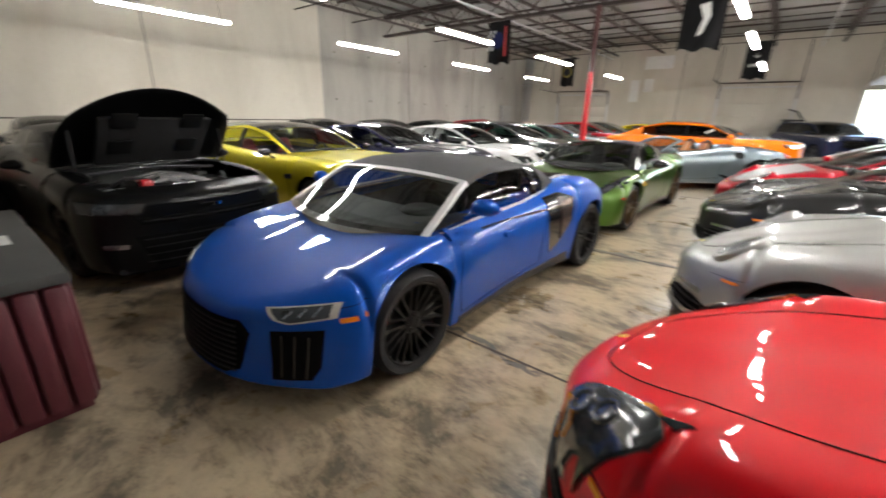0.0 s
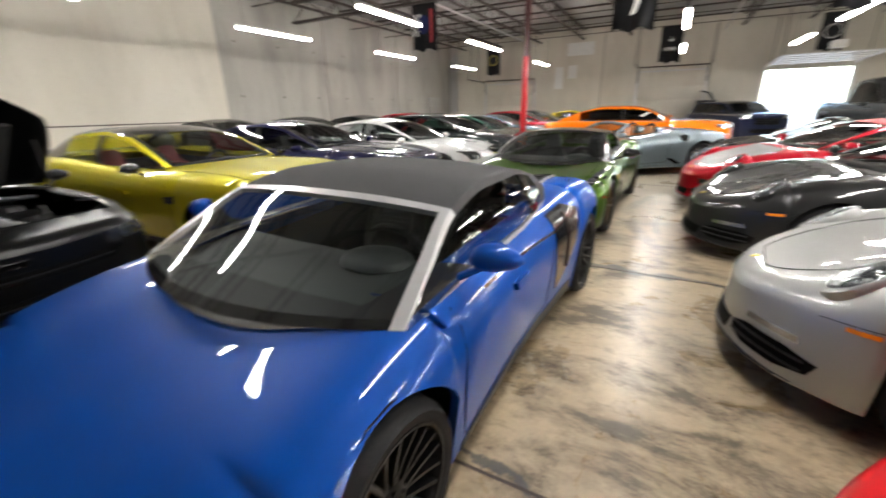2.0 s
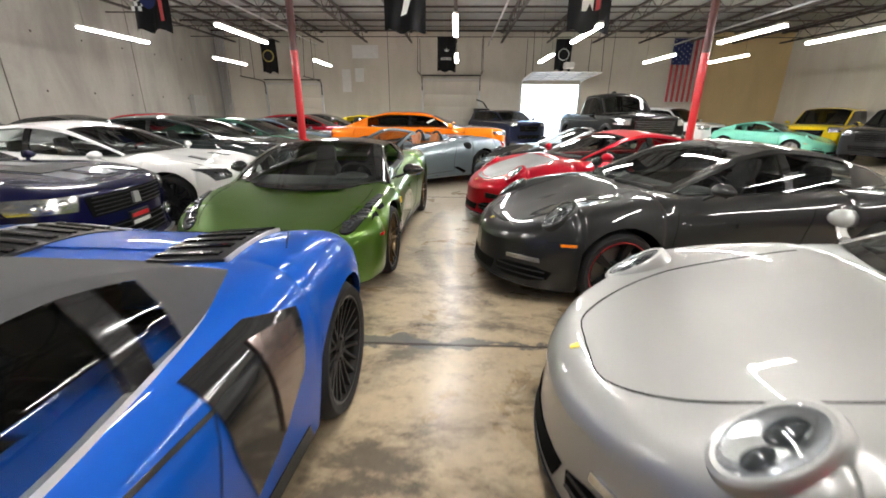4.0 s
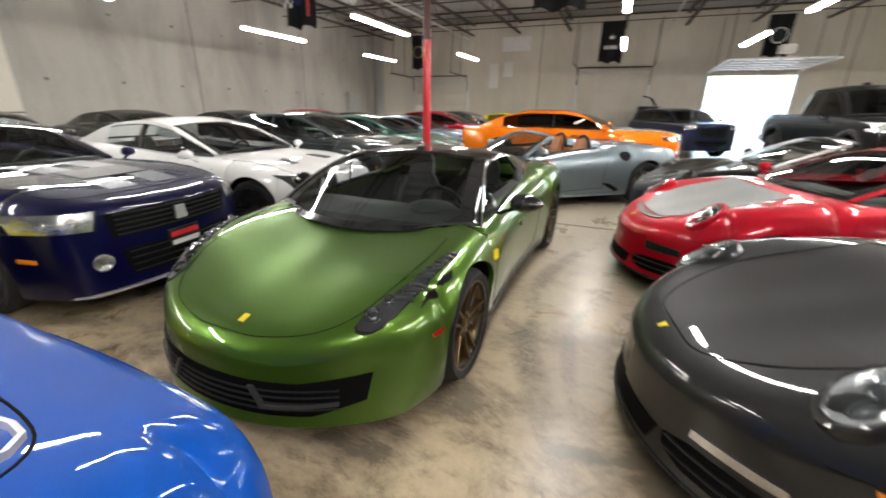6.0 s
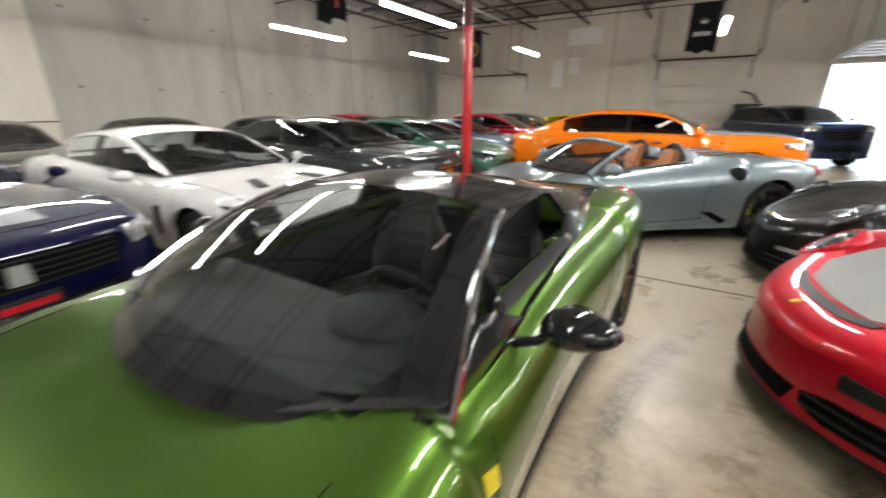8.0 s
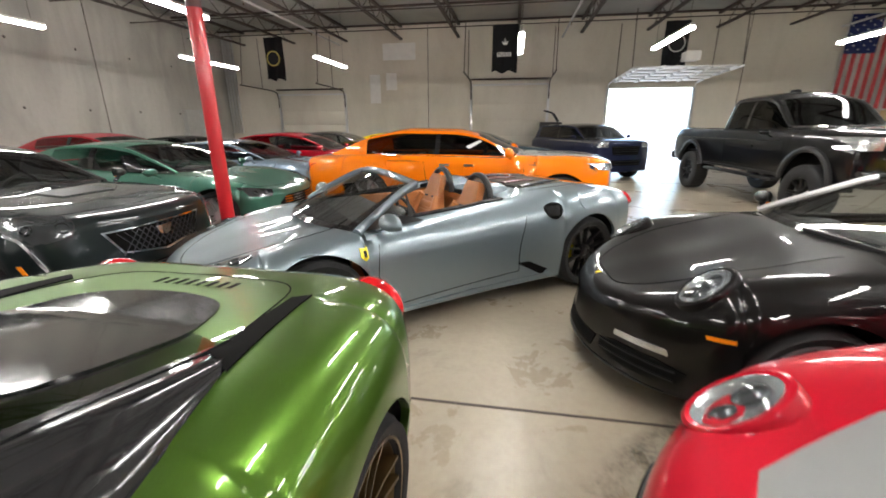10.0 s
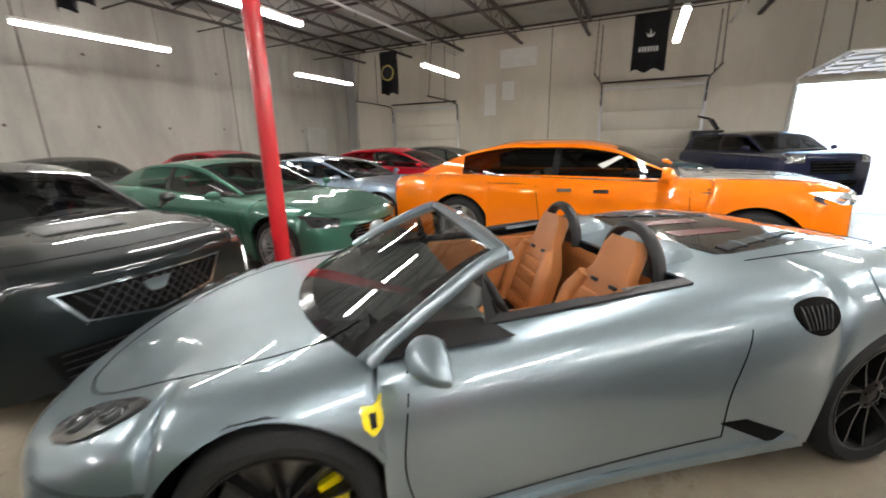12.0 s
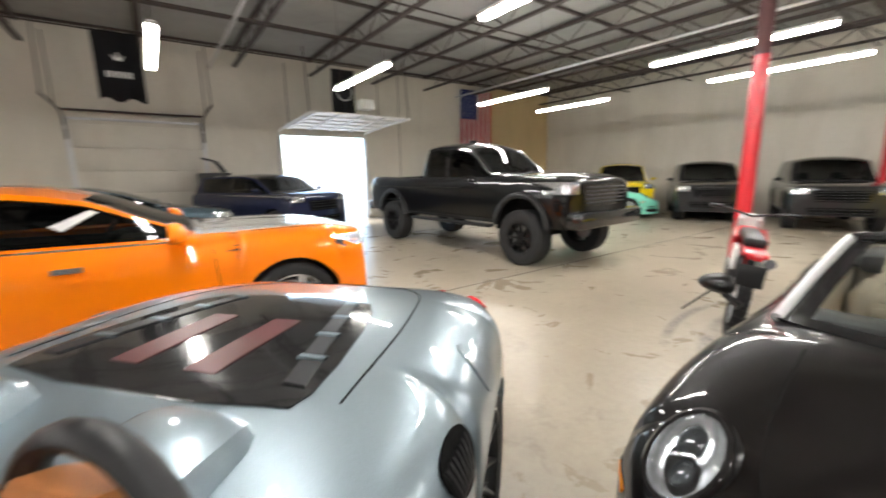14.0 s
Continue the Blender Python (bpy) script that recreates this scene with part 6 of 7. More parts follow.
def porsche(name, m, label, mat, rim=None, open_top=False, int_mat=None, hood=None, teardrop=False, roof=None, cal=None, red_lip=False):
    """A rear-engined coupe, with oval lamps standing up on its front wings."""
    sp = var(P911, rim_mat=rim or M_ALU, open=open_top)
    if open_top:
        sp = var(sp, hdr=0.09, lining=int_mat, hole=(-1.1, 0.62, 0.66), top=[(-2.28, 0.80), (-1.5, 0.95), (-1.1, 0.97), (-0.9, 0.93), (0.85, 0.93), (1.3, 0.795), (1.75, 0.675), (2.11, 0.56)])
    c = Car(name, m, label, mat, sp, roof_mat=roof or mat, pillar_mat=mat, int_mat=int_mat)
    if open_top:
        for e in c.edge:
            bm = bmesh.new()
            sweep(bm, e[::-1], 0.022, 8)
            part("windshield_frame", bm, M_SILVER, c.root)
        hp = [Vector(p) for p in (c.edge[0][0], c.edge[1][0])]
        bm = bmesh.new()
        sweep(bm, [hp[0].lerp(hp[1], k / 10) + Vector((0.03 * math.sin(math.pi * k / 10), 0, 0.03 * math.sin(math.pi * k / 10))) for k in range(11)], 0.026, 8)
        part("header_rail", bm, mat, c.root)
        bm = bmesh.new()
        box(bm, -1.45, -0.95, -0.62, 0.62, 0.86, 0.985, 0.05)
        part("folded_roof", bm, M_BLACK, c.root)
    oval = lambda cx, cy, rx, ry, rot: [(cx + rx * math.cos(a) * math.cos(rot) - ry * math.sin(a) * math.sin(rot), cy + rx * math.cos(a) * math.sin(rot) + ry * math.sin(a) * math.cos(rot)) for a in [k * math.pi / 9 for k in range(18)]]
    if teardrop:
        c.headlamp([(1.88, 0.50), (1.92, 0.58), (1.85, 0.68), (1.70, 0.77), (1.54, 0.78), (1.52, 0.70), (1.64, 0.59), (1.78, 0.51)], "top", True, 1, ((0.08, -0.04, 0.05), (-0.03, 0.02, 0.05)), M_BLACK, 1.05, 0.04)
        c.decal("turn_lamp", [(1.90, 0.53), (1.915, 0.60), (1.85, 0.675), (1.81, 0.65), (1.85, 0.58)], "top", M_AMBER, 0.014, label="amber turn lamp")
    else:
        for sg in (1, -1):
            p, n = c.hit("top", 1.62, sg * 0.63)
            q = (n + Vector((0.15, sg * 0.06, 0.0))).normalized().to_track_quat("-Y", "Z").to_matrix().to_4x4()
            L = Matrix.Translation(p + n * 0.007) @ q @ Matrix.Diagonal((0.92, 0.8, 1.46, 1.0))
            bm = bmesh.new()
            lathe(bm, [(0.092, -0.012), (0.102, -0.016), (0.112, -0.006), (0.116, 0.02), (0.118, 0.07)], 32, m=L)
            bez = part("headlamp", bm, mat, c.root)
            bm = bmesh.new()
            lathe(bm, [(0, 0.012), (0.05, 0.010), (0.08, 0.0), (0.094, -0.011)], 28, m=L)
            part("reflector", bm, M_LAMPIN, bez)
            for a, b, r in ((-0.012, 0.030, 0.038), (0.016, -0.035, 0.03)):
                bm = bmesh.new()
                lathe(bm, [(0, -0.012), (r * 0.5, -0.01), (r * 0.8, 0.0), (r * 0.9, -0.004), (r, 0.0), (r, 0.02)], 18, m=L @ pose(a, 0, b))
                part("projector_lamp", bm, M_LAMPDK, bez)
            bm = bmesh.new()
            lathe(bm, [(0, -0.042), (0.03, -0.040), (0.06, -0.033), (0.085, -0.02), (0.094, -0.013)], 28, m=L)
            lens = part("lamp_lens", bm, M_LENS, bez)
            lens.visible_shadow = False
    if hood:
        c.decal("bumper_vent", [(0.46, 0.475), (0.70, 0.465), (0.71, 0.41), (0.47, 0.40)], "front", M_BLACK, 0.008, label="black louvred bumper vent")
        for k in range(3):
            c.line("vent_slat", [(0.47, 0.42 + 0.018 * k), (0.70, 0.425 + 0.014 * k)], "front", M_GLOSSB, 0.008, lift=0.015)
        c.decal("bonnet_grille", [(1.86, -0.34), (1.915, -0.2), (1.93, 0), (1.915, 0.2), (1.86, 0.34), (1.82, 0.34), (1.865, 0.2), (1.88, 0), (1.865, -0.2), (1.82, -0.34)], "top", M_BLACK, 0.006, both=False, label="black slatted strip before the bonnet", fine=0.05)
    else:
        c.decal("bumper_lamp", [(0.46, 0.405), (0.70, 0.42), (0.71, 0.385), (0.46, 0.37)], "front", M_LAMPIN, 0.008, label="slim bumper lamp")
    c.decal("front_intake", [(0.36, 0.33), (0.78, 0.35), (0.74, 0.22), (0.38, 0.21)], "front", M_MESH, 0.007, smooth=1)
    c.decal("front_intake", [(-0.33, 0.29), (0.33, 0.29), (0.30, 0.20), (-0.30, 0.20)], "front", M_MESH, 0.007, both=False)
    for z in (0.25, 0.30):
        c.line("intake_vane", [(0.38, z), (0.74, z + 0.01)], "front", M_BLACK, 0.012, lift=0.016)
    c.decal("chin_spoiler", [(-0.72, 0.175), (0.72, 0.175), (0.7, 0.15), (-0.7, 0.15)], "front", M_BLACK, 0.008, both=False)
    c.decal("side_marker", [(1.55, 0.55), (1.65, 0.54), (1.655, 0.56), (1.55, 0.572)], "side", M_WHITE if hood else M_AMBER, 0.006)
    c.line("bumper_gap", [(1.52, 0.59), (1.62, 0.575), (1.74, 0.56)], "side", w=0.004)
    hood_poly = [(0.98, 0.50), (1.35, 0.50), (1.70, 0.43), (1.83, 0.27), (1.86, 0), (1.83, -0.27), (1.70, -0.43), (1.35, -0.50), (0.98, -0.50)]
    if hood:
        c.decal("bonnet", hood_poly, "top", hood, 0.004, both=False, label="bonnet in another colour")
    else:
        c.line("bonnet_gap", [(0.95, 0.52), (1.35, 0.51), (1.70, 0.43), (1.92, 0.25), (1.95, 0)], "top")
    c.decal("nose_badge", [(1.975, 0.018), (2.01, 0.01), (2.01, -0.01), (1.975, -0.018)], "top", M_YEL, 0.005, both=False, fine=0.1)
    shut_lines(c, 0.72, -0.42, 0.25, 0.80)
    c.mirror(0.5, 0.95, 0.98, mat, 0.85)
    c.decal("rocker_panel", [(-0.75, 0.22), (0.76, 0.22), (0.76, 0.17), (-0.76, 0.17)], "side", mat, 0.014)
    c.decal("tail_lamp", [(0.40, 0.68), (0.80, 0.70), (0.78, 0.60), (0.42, 0.58)], "rear", M_TAIL, 0.006)
    c.line("wiper", [(0.83, 0.05), (0.76, 0.5)], "top", M_BLACK, 0.02, both=False, lift=0.02)
    if red_lip:
        for w in [o for o in c.root.children if o.name.startswith("wheel")]:
            bm = bmesh.new()
            r, h = 0.251, 0.235 / 2
            lathe(bm, [(r - 0.002, -h + 0.003), (r + 0.003, -h - 0.002), (r + 0.005, -h + 0.004)], 40)
            part("rim_stripe", bm, M_RED, w, "red painted rim edge")
    cal_color(c, cal or M_CAL_G)
    return c


def front_engine(name, m, label, mat, spec, lamps=0, grille=None, roof=None, pillar=None, int_mat=None, stripes=None, dark_lamp=True, glass_mat=None, extra=None, category="car", group="", mirrors=None, mirror_size=0.85):
    """Front-engined cars: lamps and grille outlines given in front view (across, up)."""
    c = Car(name, m, label, mat, spec, category, group, roof_mat=roof, pillar_mat=pillar, int_mat=int_mat, glass_mat=glass_mat)
    s = c.s
    hz = c.wf["top"](c.xf - 0.15)
    hw = s["W"] / 2
    if lamps:
        c.headlamp([(hw * a, hz + b) for a, b in lamps], "front", dark_lamp, 0, ((-0.05, 0, 0.045), (0.07, 0.0, 0.04)), M_BLACK, 1.1)
    if grille:
        for poly, rows, bar in grille:
            c.decal("grille", poly, "front", M_MESH, 0.007, both=False)
            z0, z1 = min(p[1] for p in poly), max(p[1] for p in poly)
            w = max(p[0] for p in poly)
            for k in range(rows):
                z = z0 + (z1 - z0) * (k + 0.5) / rows
                c.line("grille_bar", [(-w * 0.9, z), (0, z), (w * 0.9, z)], "front", bar, 0.012, both=False, lift=0.016)
    hb = s["wb"] / 2
    zs = c.wf["shoulder"](0)
    shut_lines(c, hb - s["Rt"] - 0.22, -0.55, s["sill"] + 0.06, zs + 0.05)
    c.line("bonnet_gap", [(s["gz"][0][0] + 0.02, hw * 0.78), (hb + 0.2, hw * 0.76), (c.xf - 0.3, hw * 0.66), (c.xf - 0.22, 0)], "top")
    zt = c.wf["crown"](c.xr + 0.2)
    c.decal("tail_lamp", [(hw * 0.5, zt - 0.10), (hw * 0.88, zt - 0.10), (hw * 0.86, zt - 0.24), (hw * 0.5, zt - 0.22)], "rear", M_TAIL, 0.006)
    c.mirror(s["gz"][0][0] - 0.25, hw + 0.07, zs + 0.20, mirrors or pillar or mat, mirror_size)
    c.decal("rocker_panel", [(-hb + 0.45, s["sill"] + 0.06), (hb - 0.45, s["sill"] + 0.06), (hb - 0.45, s["sill"]), (-hb + 0.45, s["sill"])], "side", M_BLACK if not stripes else mat, 0.01)
    c.line("wiper", [(s["gz"][0][0] + 0.0, 0.05), (s["gz"][0][0] - 0.05, 0.55)], "top", M_BLACK, 0.02, both=False, lift=0.02)
    if extra:
        extra(c)
    return c


P_BLACK = paint("black_paint", (0.002, 0.002, 0.0024), 0.0, 0.3, 0.05, 0.75)
P_MATTE = plain("satin_black_wrap", (0.004, 0.0042, 0.0046), 0.28, 0.0, 0, 60, 0.1, 0.0)
P_YELLOW = paint("yellow_metallic_paint", (0.55, 0.47, 0.006), 0.35, 0.3)
P_NAVY = paint("deep_blue_paint", (0.0015, 0.002, 0.036), 0.2, 0.3, 0.15, 1.0)
P_WHITE = paint("white_paint", (0.80, 0.80, 0.80), 0.0, 0.3, 0.02)
P_GRAPH = paint("dark_green_grey_paint", (0.014, 0.019, 0.020), 0.5, 0.3)
P_BRG = paint("racing_green_paint", (0.045, 0.14, 0.10), 0.5, 0.3)
P_STEELB = paint("steel_blue_paint", (0.20, 0.26, 0.33), 0.6, 0.3)
P_CRIM = paint("crimson_paint", (0.44, 0.004, 0.018), 0.3, 0.25, 0.15, 0.8)
P_SCAR = paint("bright_red_paint", (0.70, 0.003, 0.010), 0.0, 0.3, 0.04, 0.65)
P_ORANGE = paint("orange_paint", (0.92, 0.21, 0.002), 0.05, 0.3, 0.04)
P_SILVER = paint("silver_paint", (0.42, 0.42, 0.41), 0.7, 0.32)
P_GREY = paint("dark_grey_paint", (0.024, 0.024, 0.0245), 0.45, 0.32)
P_MINT = paint("mint_green_paint", (0.24, 0.72, 0.56), 0.0, 0.3, 0.03)
P_NAVY2 = paint("dark_blue_paint", (0.02, 0.025, 0.06), 0.4, 0.3)
P_TEAL = paint("slate_teal_paint", (0.06, 0.09, 0.11), 0.4, 0.3)
P_YEL2 = paint("yellow_paint", (0.82, 0.62, 0.01), 0.0, 0.3, 0.03)
P_BROWN = paint("dark_brown_black_paint", (0.003, 0.0022, 0.0022), 0.0, 0.25, 0.1, 0.75)

P_MATTE.node_tree.nodes["Principled BSDF"].inputs["Specular IOR Level"].default_value = 0.28

blue_convertible()
green_coupe()
silver_convertible()
porsche("sports_coupe", pose(2.96, 1.85, 0, 0, 0, 167), "bright red rear-engined coupe with teardrop headlamps", P_SCAR, teardrop=True)
porsche("sports_coupe", pose(3.04, 4.14, 0, 0, 0, 172), "silver rear-engined coupe with five-spoke wheels", P_SILVER, M_ALU, int_mat=M_INT)
porsche("sports_coupe", pose(2.86, 6.96, 0, 0, 0, 190), "dark grey rear-engined coupe with black red-edged wheels", P_GREY, M_RIMB, cal=M_CAL_R, red_lip=True)
porsche("sports_coupe", pose(2.80, 9.28, 0, 0, 0, 191), "crimson rear-engined coupe with satin grey bonnet", P_CRIM, M_ALU, hood=plain("satin_grey_bonnet", (0.20, 0.205, 0.205), 0.5, 0.1, 0.05, 60, 0.06))
porsche("open_convertible", pose(3.0, 11.24, 0, 0, 0, 182), "black open convertible with cream leather interior", P_BROWN, M_ALU, True, M_CREAM)

HG = [([(-0.5, 0.70), (0.5, 0.70), (0.46, 0.52), (-0.46, 0.52)], 4, M_BLACK), ([(-0.62, 0.42), (0.62, 0.42), (0.52, 0.24), (-0.52, 0.24)], 3, M_BLACK)]


def camaro_extra(c):
    """Raised bonnet, and the engine bay under it."""
    bm = bmesh.new()
    box(bm, 0.95, 2.0, -0.72, 0.72, 0.5, 0.62)
    part("engine_bay", bm, M_UNDER, c.root)
    rnd = random.Random(4)
    bm = bmesh.new()
    box(bm, 1.1, 1.75, -0.28, 0.28, 0.6, 0.86, 0.04)
    eng = part("engine", bm, M_GLOSSB, c.root, "black supercharged engine")
    for k in range(8):
        bm = bmesh.new()
        sweep(bm, [(1.15 + 0.07 * k, -0.27, 0.85), (1.15 + 0.07 * k, 0, 0.90), (1.15 + 0.07 * k, 0.27, 0.85)], 0.02, 6)
        part("intake_runner", bm, M_ALU if k % 2 else M_GUN, eng)
    for nm, a, b, z, sx, sy, mt in (("battery", 1.2, -0.52, 0.62, 0.12, 0.1, M_BLACK), ("coolant_tank", 1.6, -0.5, 0.62, 0.1, 0.09, M_WHITE), ("air_box", 1.75, 0.5, 0.6, 0.16, 0.14, M_BLACK),
                                    ("fluid_cap", 1.78, -0.32, 0.72, 0.05, 0.05, M_RED), ("fuse_box", 1.25, 0.5, 0.62, 0.15, 0.1, M_BLACK), ("brake_reservoir", 1.05, 0.48, 0.66, 0.06, 0.06, M_INTG)):
        bm = boxm(a - sx, a + sx, b - sy, b + sy, z, z + 0.2, 0.02)
        part(nm, bm, mt, c.root)
    for k in range(9):
        bm = bmesh.new()
        y0, y1 = rnd.uniform(-0.6, 0.6), rnd.uniform(-0.6, 0.6)
        x0, x1 = rnd.uniform(1.05, 1.4), rnd.uniform(1.5, 1.95)
        sweep(bm, catmull([(x0, y0, 0.8), ((x0 + x1) / 2, y0 * 0.7 + y1 * 0.3, 0.90), (x1, y1, 0.76)], 5), rnd.uniform(0.012, 0.024), 7)
        part("hose", bm, (M_BLACK, M_ALU, M_GUN)[k % 3], c.root)
    # strut brace
    bm = bmesh.new()
    sweep(bm, [(1.0, -0.66, 0.9), (1.05, 0, 0.95), (1.0, 0.66, 0.9)], 0.018, 8)
    part("strut_brace", bm, M_GUN, c.root)
    # bonnet, hinged at the windscreen and stood up
    H = pose(0.86, 0, 0.98, 0, -48, 0)
    bm = bmesh.new()
    grid = []
    for i in range(13):
        u = i / 12
        x = 1.1 * u
        w = 0.80 - 0.12 * u ** 3
        row = []
        for j in range(17):
            v = j / 8 - 1
            row.append(bm.verts.new(H @ Vector((x - 0.28 * u * v * v, w * v, 0.05 * (1 - v * v) - 0.13 * u ** 2 + (0.03 if abs(v) < 0.35 else 0) * (1 - u)))))
        grid.append(row)
    for a, b in zip(grid, grid[1:]):
        for j in range(16):
            bm.faces.new((a[j], b[j], b[j + 1], a[j + 1]))
    bmesh.ops.solidify(bm, geom=bm.faces[:], thickness=0.03)
    bmesh.ops.recalc_face_normals(bm, faces=bm.faces[:])
    hood = part("bonnet", bm, P_MATTE, c.root, "raised black bonnet", angle=50)
    bm = bmesh.new()
    box(bm, 0.12, 0.8, -0.5, 0.5, -0.075, -0.035, 0.02, H @ pose(0, 0, -0.02, 0, 5, 0))
    part("bonnet_liner", bm, plain("felt_liner", (0.014, 0.014, 0.015), 0.95, 0, 0.5, 200), hood)
    for sg in (-1, 1):
        for k in range(2):
            bm = boxm(0.3 + 0.38 * k, 0.5 + 0.38 * k, sg * 0.3 - 0.1, sg * 0.3 + 0.1, -0.088, -0.07, 0.008, H @ pose(0, 0, -0.02, 0, 5, 0))
            part("liner_pad", bm, M_UNDER, hood)
    for sg in (-1, 1):
        bm = bmesh.new()
        sweep(bm, [Vector((1.25, sg * 0.70, 0.86)), H @ Vector((0.55, sg * 0.68, 0.0))], 0.012, 8)
        part("gas_strut", bm, M_BLACK, c.root)
    c.decal("front_splitter", [(-0.85, 0.17), (0.85, 0.17), (0.85, 0.14), (-0.85, 0.14)], "front", M_BLACK, 0.04, both=False)
    c.decal("nose_badge", [(-0.09, 0.70), (0.09, 0.70), (0.09, 0.73), (-0.09, 0.73)], "front", M_CHROME, 0.016, both=False, fine=0.2)
    c.decal("fog_lamp", [(0.66, 0.44), (0.82, 0.45), (0.82, 0.41), (0.67, 0.40)], "front", M_LAMPIN, 0.01)


front_engine("muscle_car", pose(-4.98, 1.88, 0, 0, 0, 3), "matt black muscle coupe with its bonnet open", P_MATTE, var(COUPE, hood_hole=(0.92, 2.0, 0.74), rim_mat=M_RIMB, spokes=5, style="twin", rake_f=-0.05),
             [(0.55, -0.09), (0.93, -0.07), (0.93, -0.16), (0.58, -0.17)], [([(-0.60, 0.66), (0.60, 0.66), (0.55, 0.60), (-0.55, 0.60)], 1, M_BLACK), ([(-0.62, 0.50), (0.62, 0.50), (0.5, 0.22), (-0.5, 0.22)], 4, M_BLACK)], extra=camaro_extra)


def m4_extra(c):
    for sg in (1, -1):
        c.decal("kidney_grille", [(sg * 0.05, 0.70), (sg * 0.26, 0.70), (sg * 0.28, 0.56), (sg * 0.06, 0.56)], "front", M_GLOSSB, 0.012, both=False)
    c.decal("front_intake", [(0.52, 0.44), (0.84, 0.48), (0.8, 0.24), (0.56, 0.24)], "front", M_MESH, 0.007)
    c.decal("fender_vent", [(0.82, 0.72), (0.98, 0.74), (0.97, 0.66), (0.84, 0.66)], "side", M_BLACK, 0.008)


front_engine("sports_coupe", pose(-4.85, 4.35, 0, 0, 0, 5), "bright yellow sports coupe with black roof and red seats", P_YELLOW, var(COUPE, wb=2.81, rim_mat=M_RIMB, spokes=10), [(0.42, -0.10), (0.90, -0.04), (0.94, -0.12), (0.5, -0.21)],
             [([(-0.45, 0.42), (0.45, 0.42), (0.4, 0.22), (-0.4, 0.22)], 3, M_BLACK)], roof=M_GLOSSB, int_mat=M_REDL, extra=m4_extra, mirrors=M_GLOSSB)


def mustang_extra(c):
    st = plain("silver_stripe", (0.2, 0.21, 0.25), 0.3, 0.6, 0, 60, 0.05, 0.8)
    for sg in (1, -1):
        c.decal("bonnet_stripe", [(0.85, sg * 0.07), (2.0, sg * 0.07), (2.0, sg * 0.30), (0.85, sg * 0.30)], "top", st, 0.003, both=False, label="silver racing stripe", depth=0.004)
    c.decal("side_stripe", [(-0.9, 0.30), (0.9, 0.30), (0.9, 0.36), (-0.9, 0.36)], "side", st, 0.004, label="silver side stripe")
    c.plate(0, 0.47, mat=M_BLACK)
    q, n = c.hit("front", 0, 0.47)
    bm = boxm(q.x + 0.014, q.x + 0.019, -0.13, 0.13, 0.48, 0.52, 0)
    part("plate_band", bm, M_RED, c.root)
    bm = boxm(q.x + 0.014, q.x + 0.019, -0.13, 0.13, 0.41, 0.45, 0)
    part("plate_band", bm, M_WHITE, c.root)
    for sg in (1, -1):
        q, n = c.hit("front", sg * 0.62, 0.42)
        bm = bmesh.new()
        lathe(bm, [(0, -0.004), (0.045, -0.01), (0.055, -0.02), (0.065, -0.012), (0.067, 0.03)], 20, m=Matrix.Translation(q) @ n.to_track_quat("-Y", "Z").to_matrix().to_4x4())
        part("fog_lamp", bm, M_LAMPIN, c.root)
    c.decal("side_marker", [(1.85, 0.48), (1.98, 0.47), (1.98, 0.50), (1.85, 0.51)], "side", M_AMBER, 0.006)
    c.decal("front_splitter", [(-0.8, 0.20), (0.8, 0.20), (0.8, 0.165), (-0.8, 0.165)], "front", M_ALU, 0.03, both=False)
    c.decal("grille_badge", [(-0.05, 0.62), (0.05, 0.62), (0.04, 0.73), (-0.04, 0.73)], "front", M_ALU, 0.03, both=False, fine=0.2)
    c.decal("hood_vent", [(1.35, 0.28), (1.7, 0.28), (1.7, -0.28), (1.35, -0.28)], "top", M_BLACK, 0.012, both=False, label="black bonnet vent")


front_engine("muscle_car", pose(-5.05, 6.62, 0, 0, 0, 7), "deep blue muscle coupe with silver stripes", P_NAVY, var(COUPE, rim_mat=M_GUN, spokes=10, fo=0.95), [(0.62, -0.07), (0.95, -0.06), (0.95, -0.18), (0.66, -0.20)],
             [([(-0.55, 0.77), (0.55, 0.77), (0.52, 0.58), (-0.52, 0.58)], 5, M_BLACK), ([(-0.5, 0.48), (0.5, 0.48), (0.45, 0.27), (-0.45, 0.27)], 4, M_BLACK)], extra=mustang_extra, dark_lamp=False)


def gtr_extra(c):
    c.decal("bonnet_duct", [(1.35, 0.22), (1.62, 0.30), (1.62, 0.42), (1.38, 0.34)], "top", M_BLACK, 0.01)
    c.decal("front_intake", [(0.6, 0.42), (0.86, 0.46), (0.84, 0.26), (0.62, 0.24)], "front", M_MESH, 0.007)
    for k in range(4):
        c.line("lamp_strip", [(0.66, 0.28 + 0.045 * k), (0.82, 0.30 + 0.045 * k)], "front", M_WHITE, 0.016, lift=0.016)
    c.decal("fender_vent", [(0.80, 0.70), (0.92, 0.72), (0.86, 0.44), (0.80, 0.44)], "side", M_BLACK, 0.008)


front_engine("sports_coupe", pose(-4.72, 8.95, 0, 0, 0, 3), "white sports coupe with grey alloy wheels", P_WHITE, var(GT, wb=2.78, rim_mat=M_GUN, spokes=10, gz=[(0.85, 0.95), (0.4, 1.13), (-0.05, 1.30), (-0.45, 1.365), (-1.0, 1.32), (-2.0, 1.03)]),
             [(0.60, 0.02), (0.90, 0.05), (0.86, -0.10), (0.66, -0.08)], [([(-0.42, 0.52), (0.42, 0.52), (0.5, 0.22), (-0.5, 0.22)], 4, M_BLACK)], extra=gtr_extra)


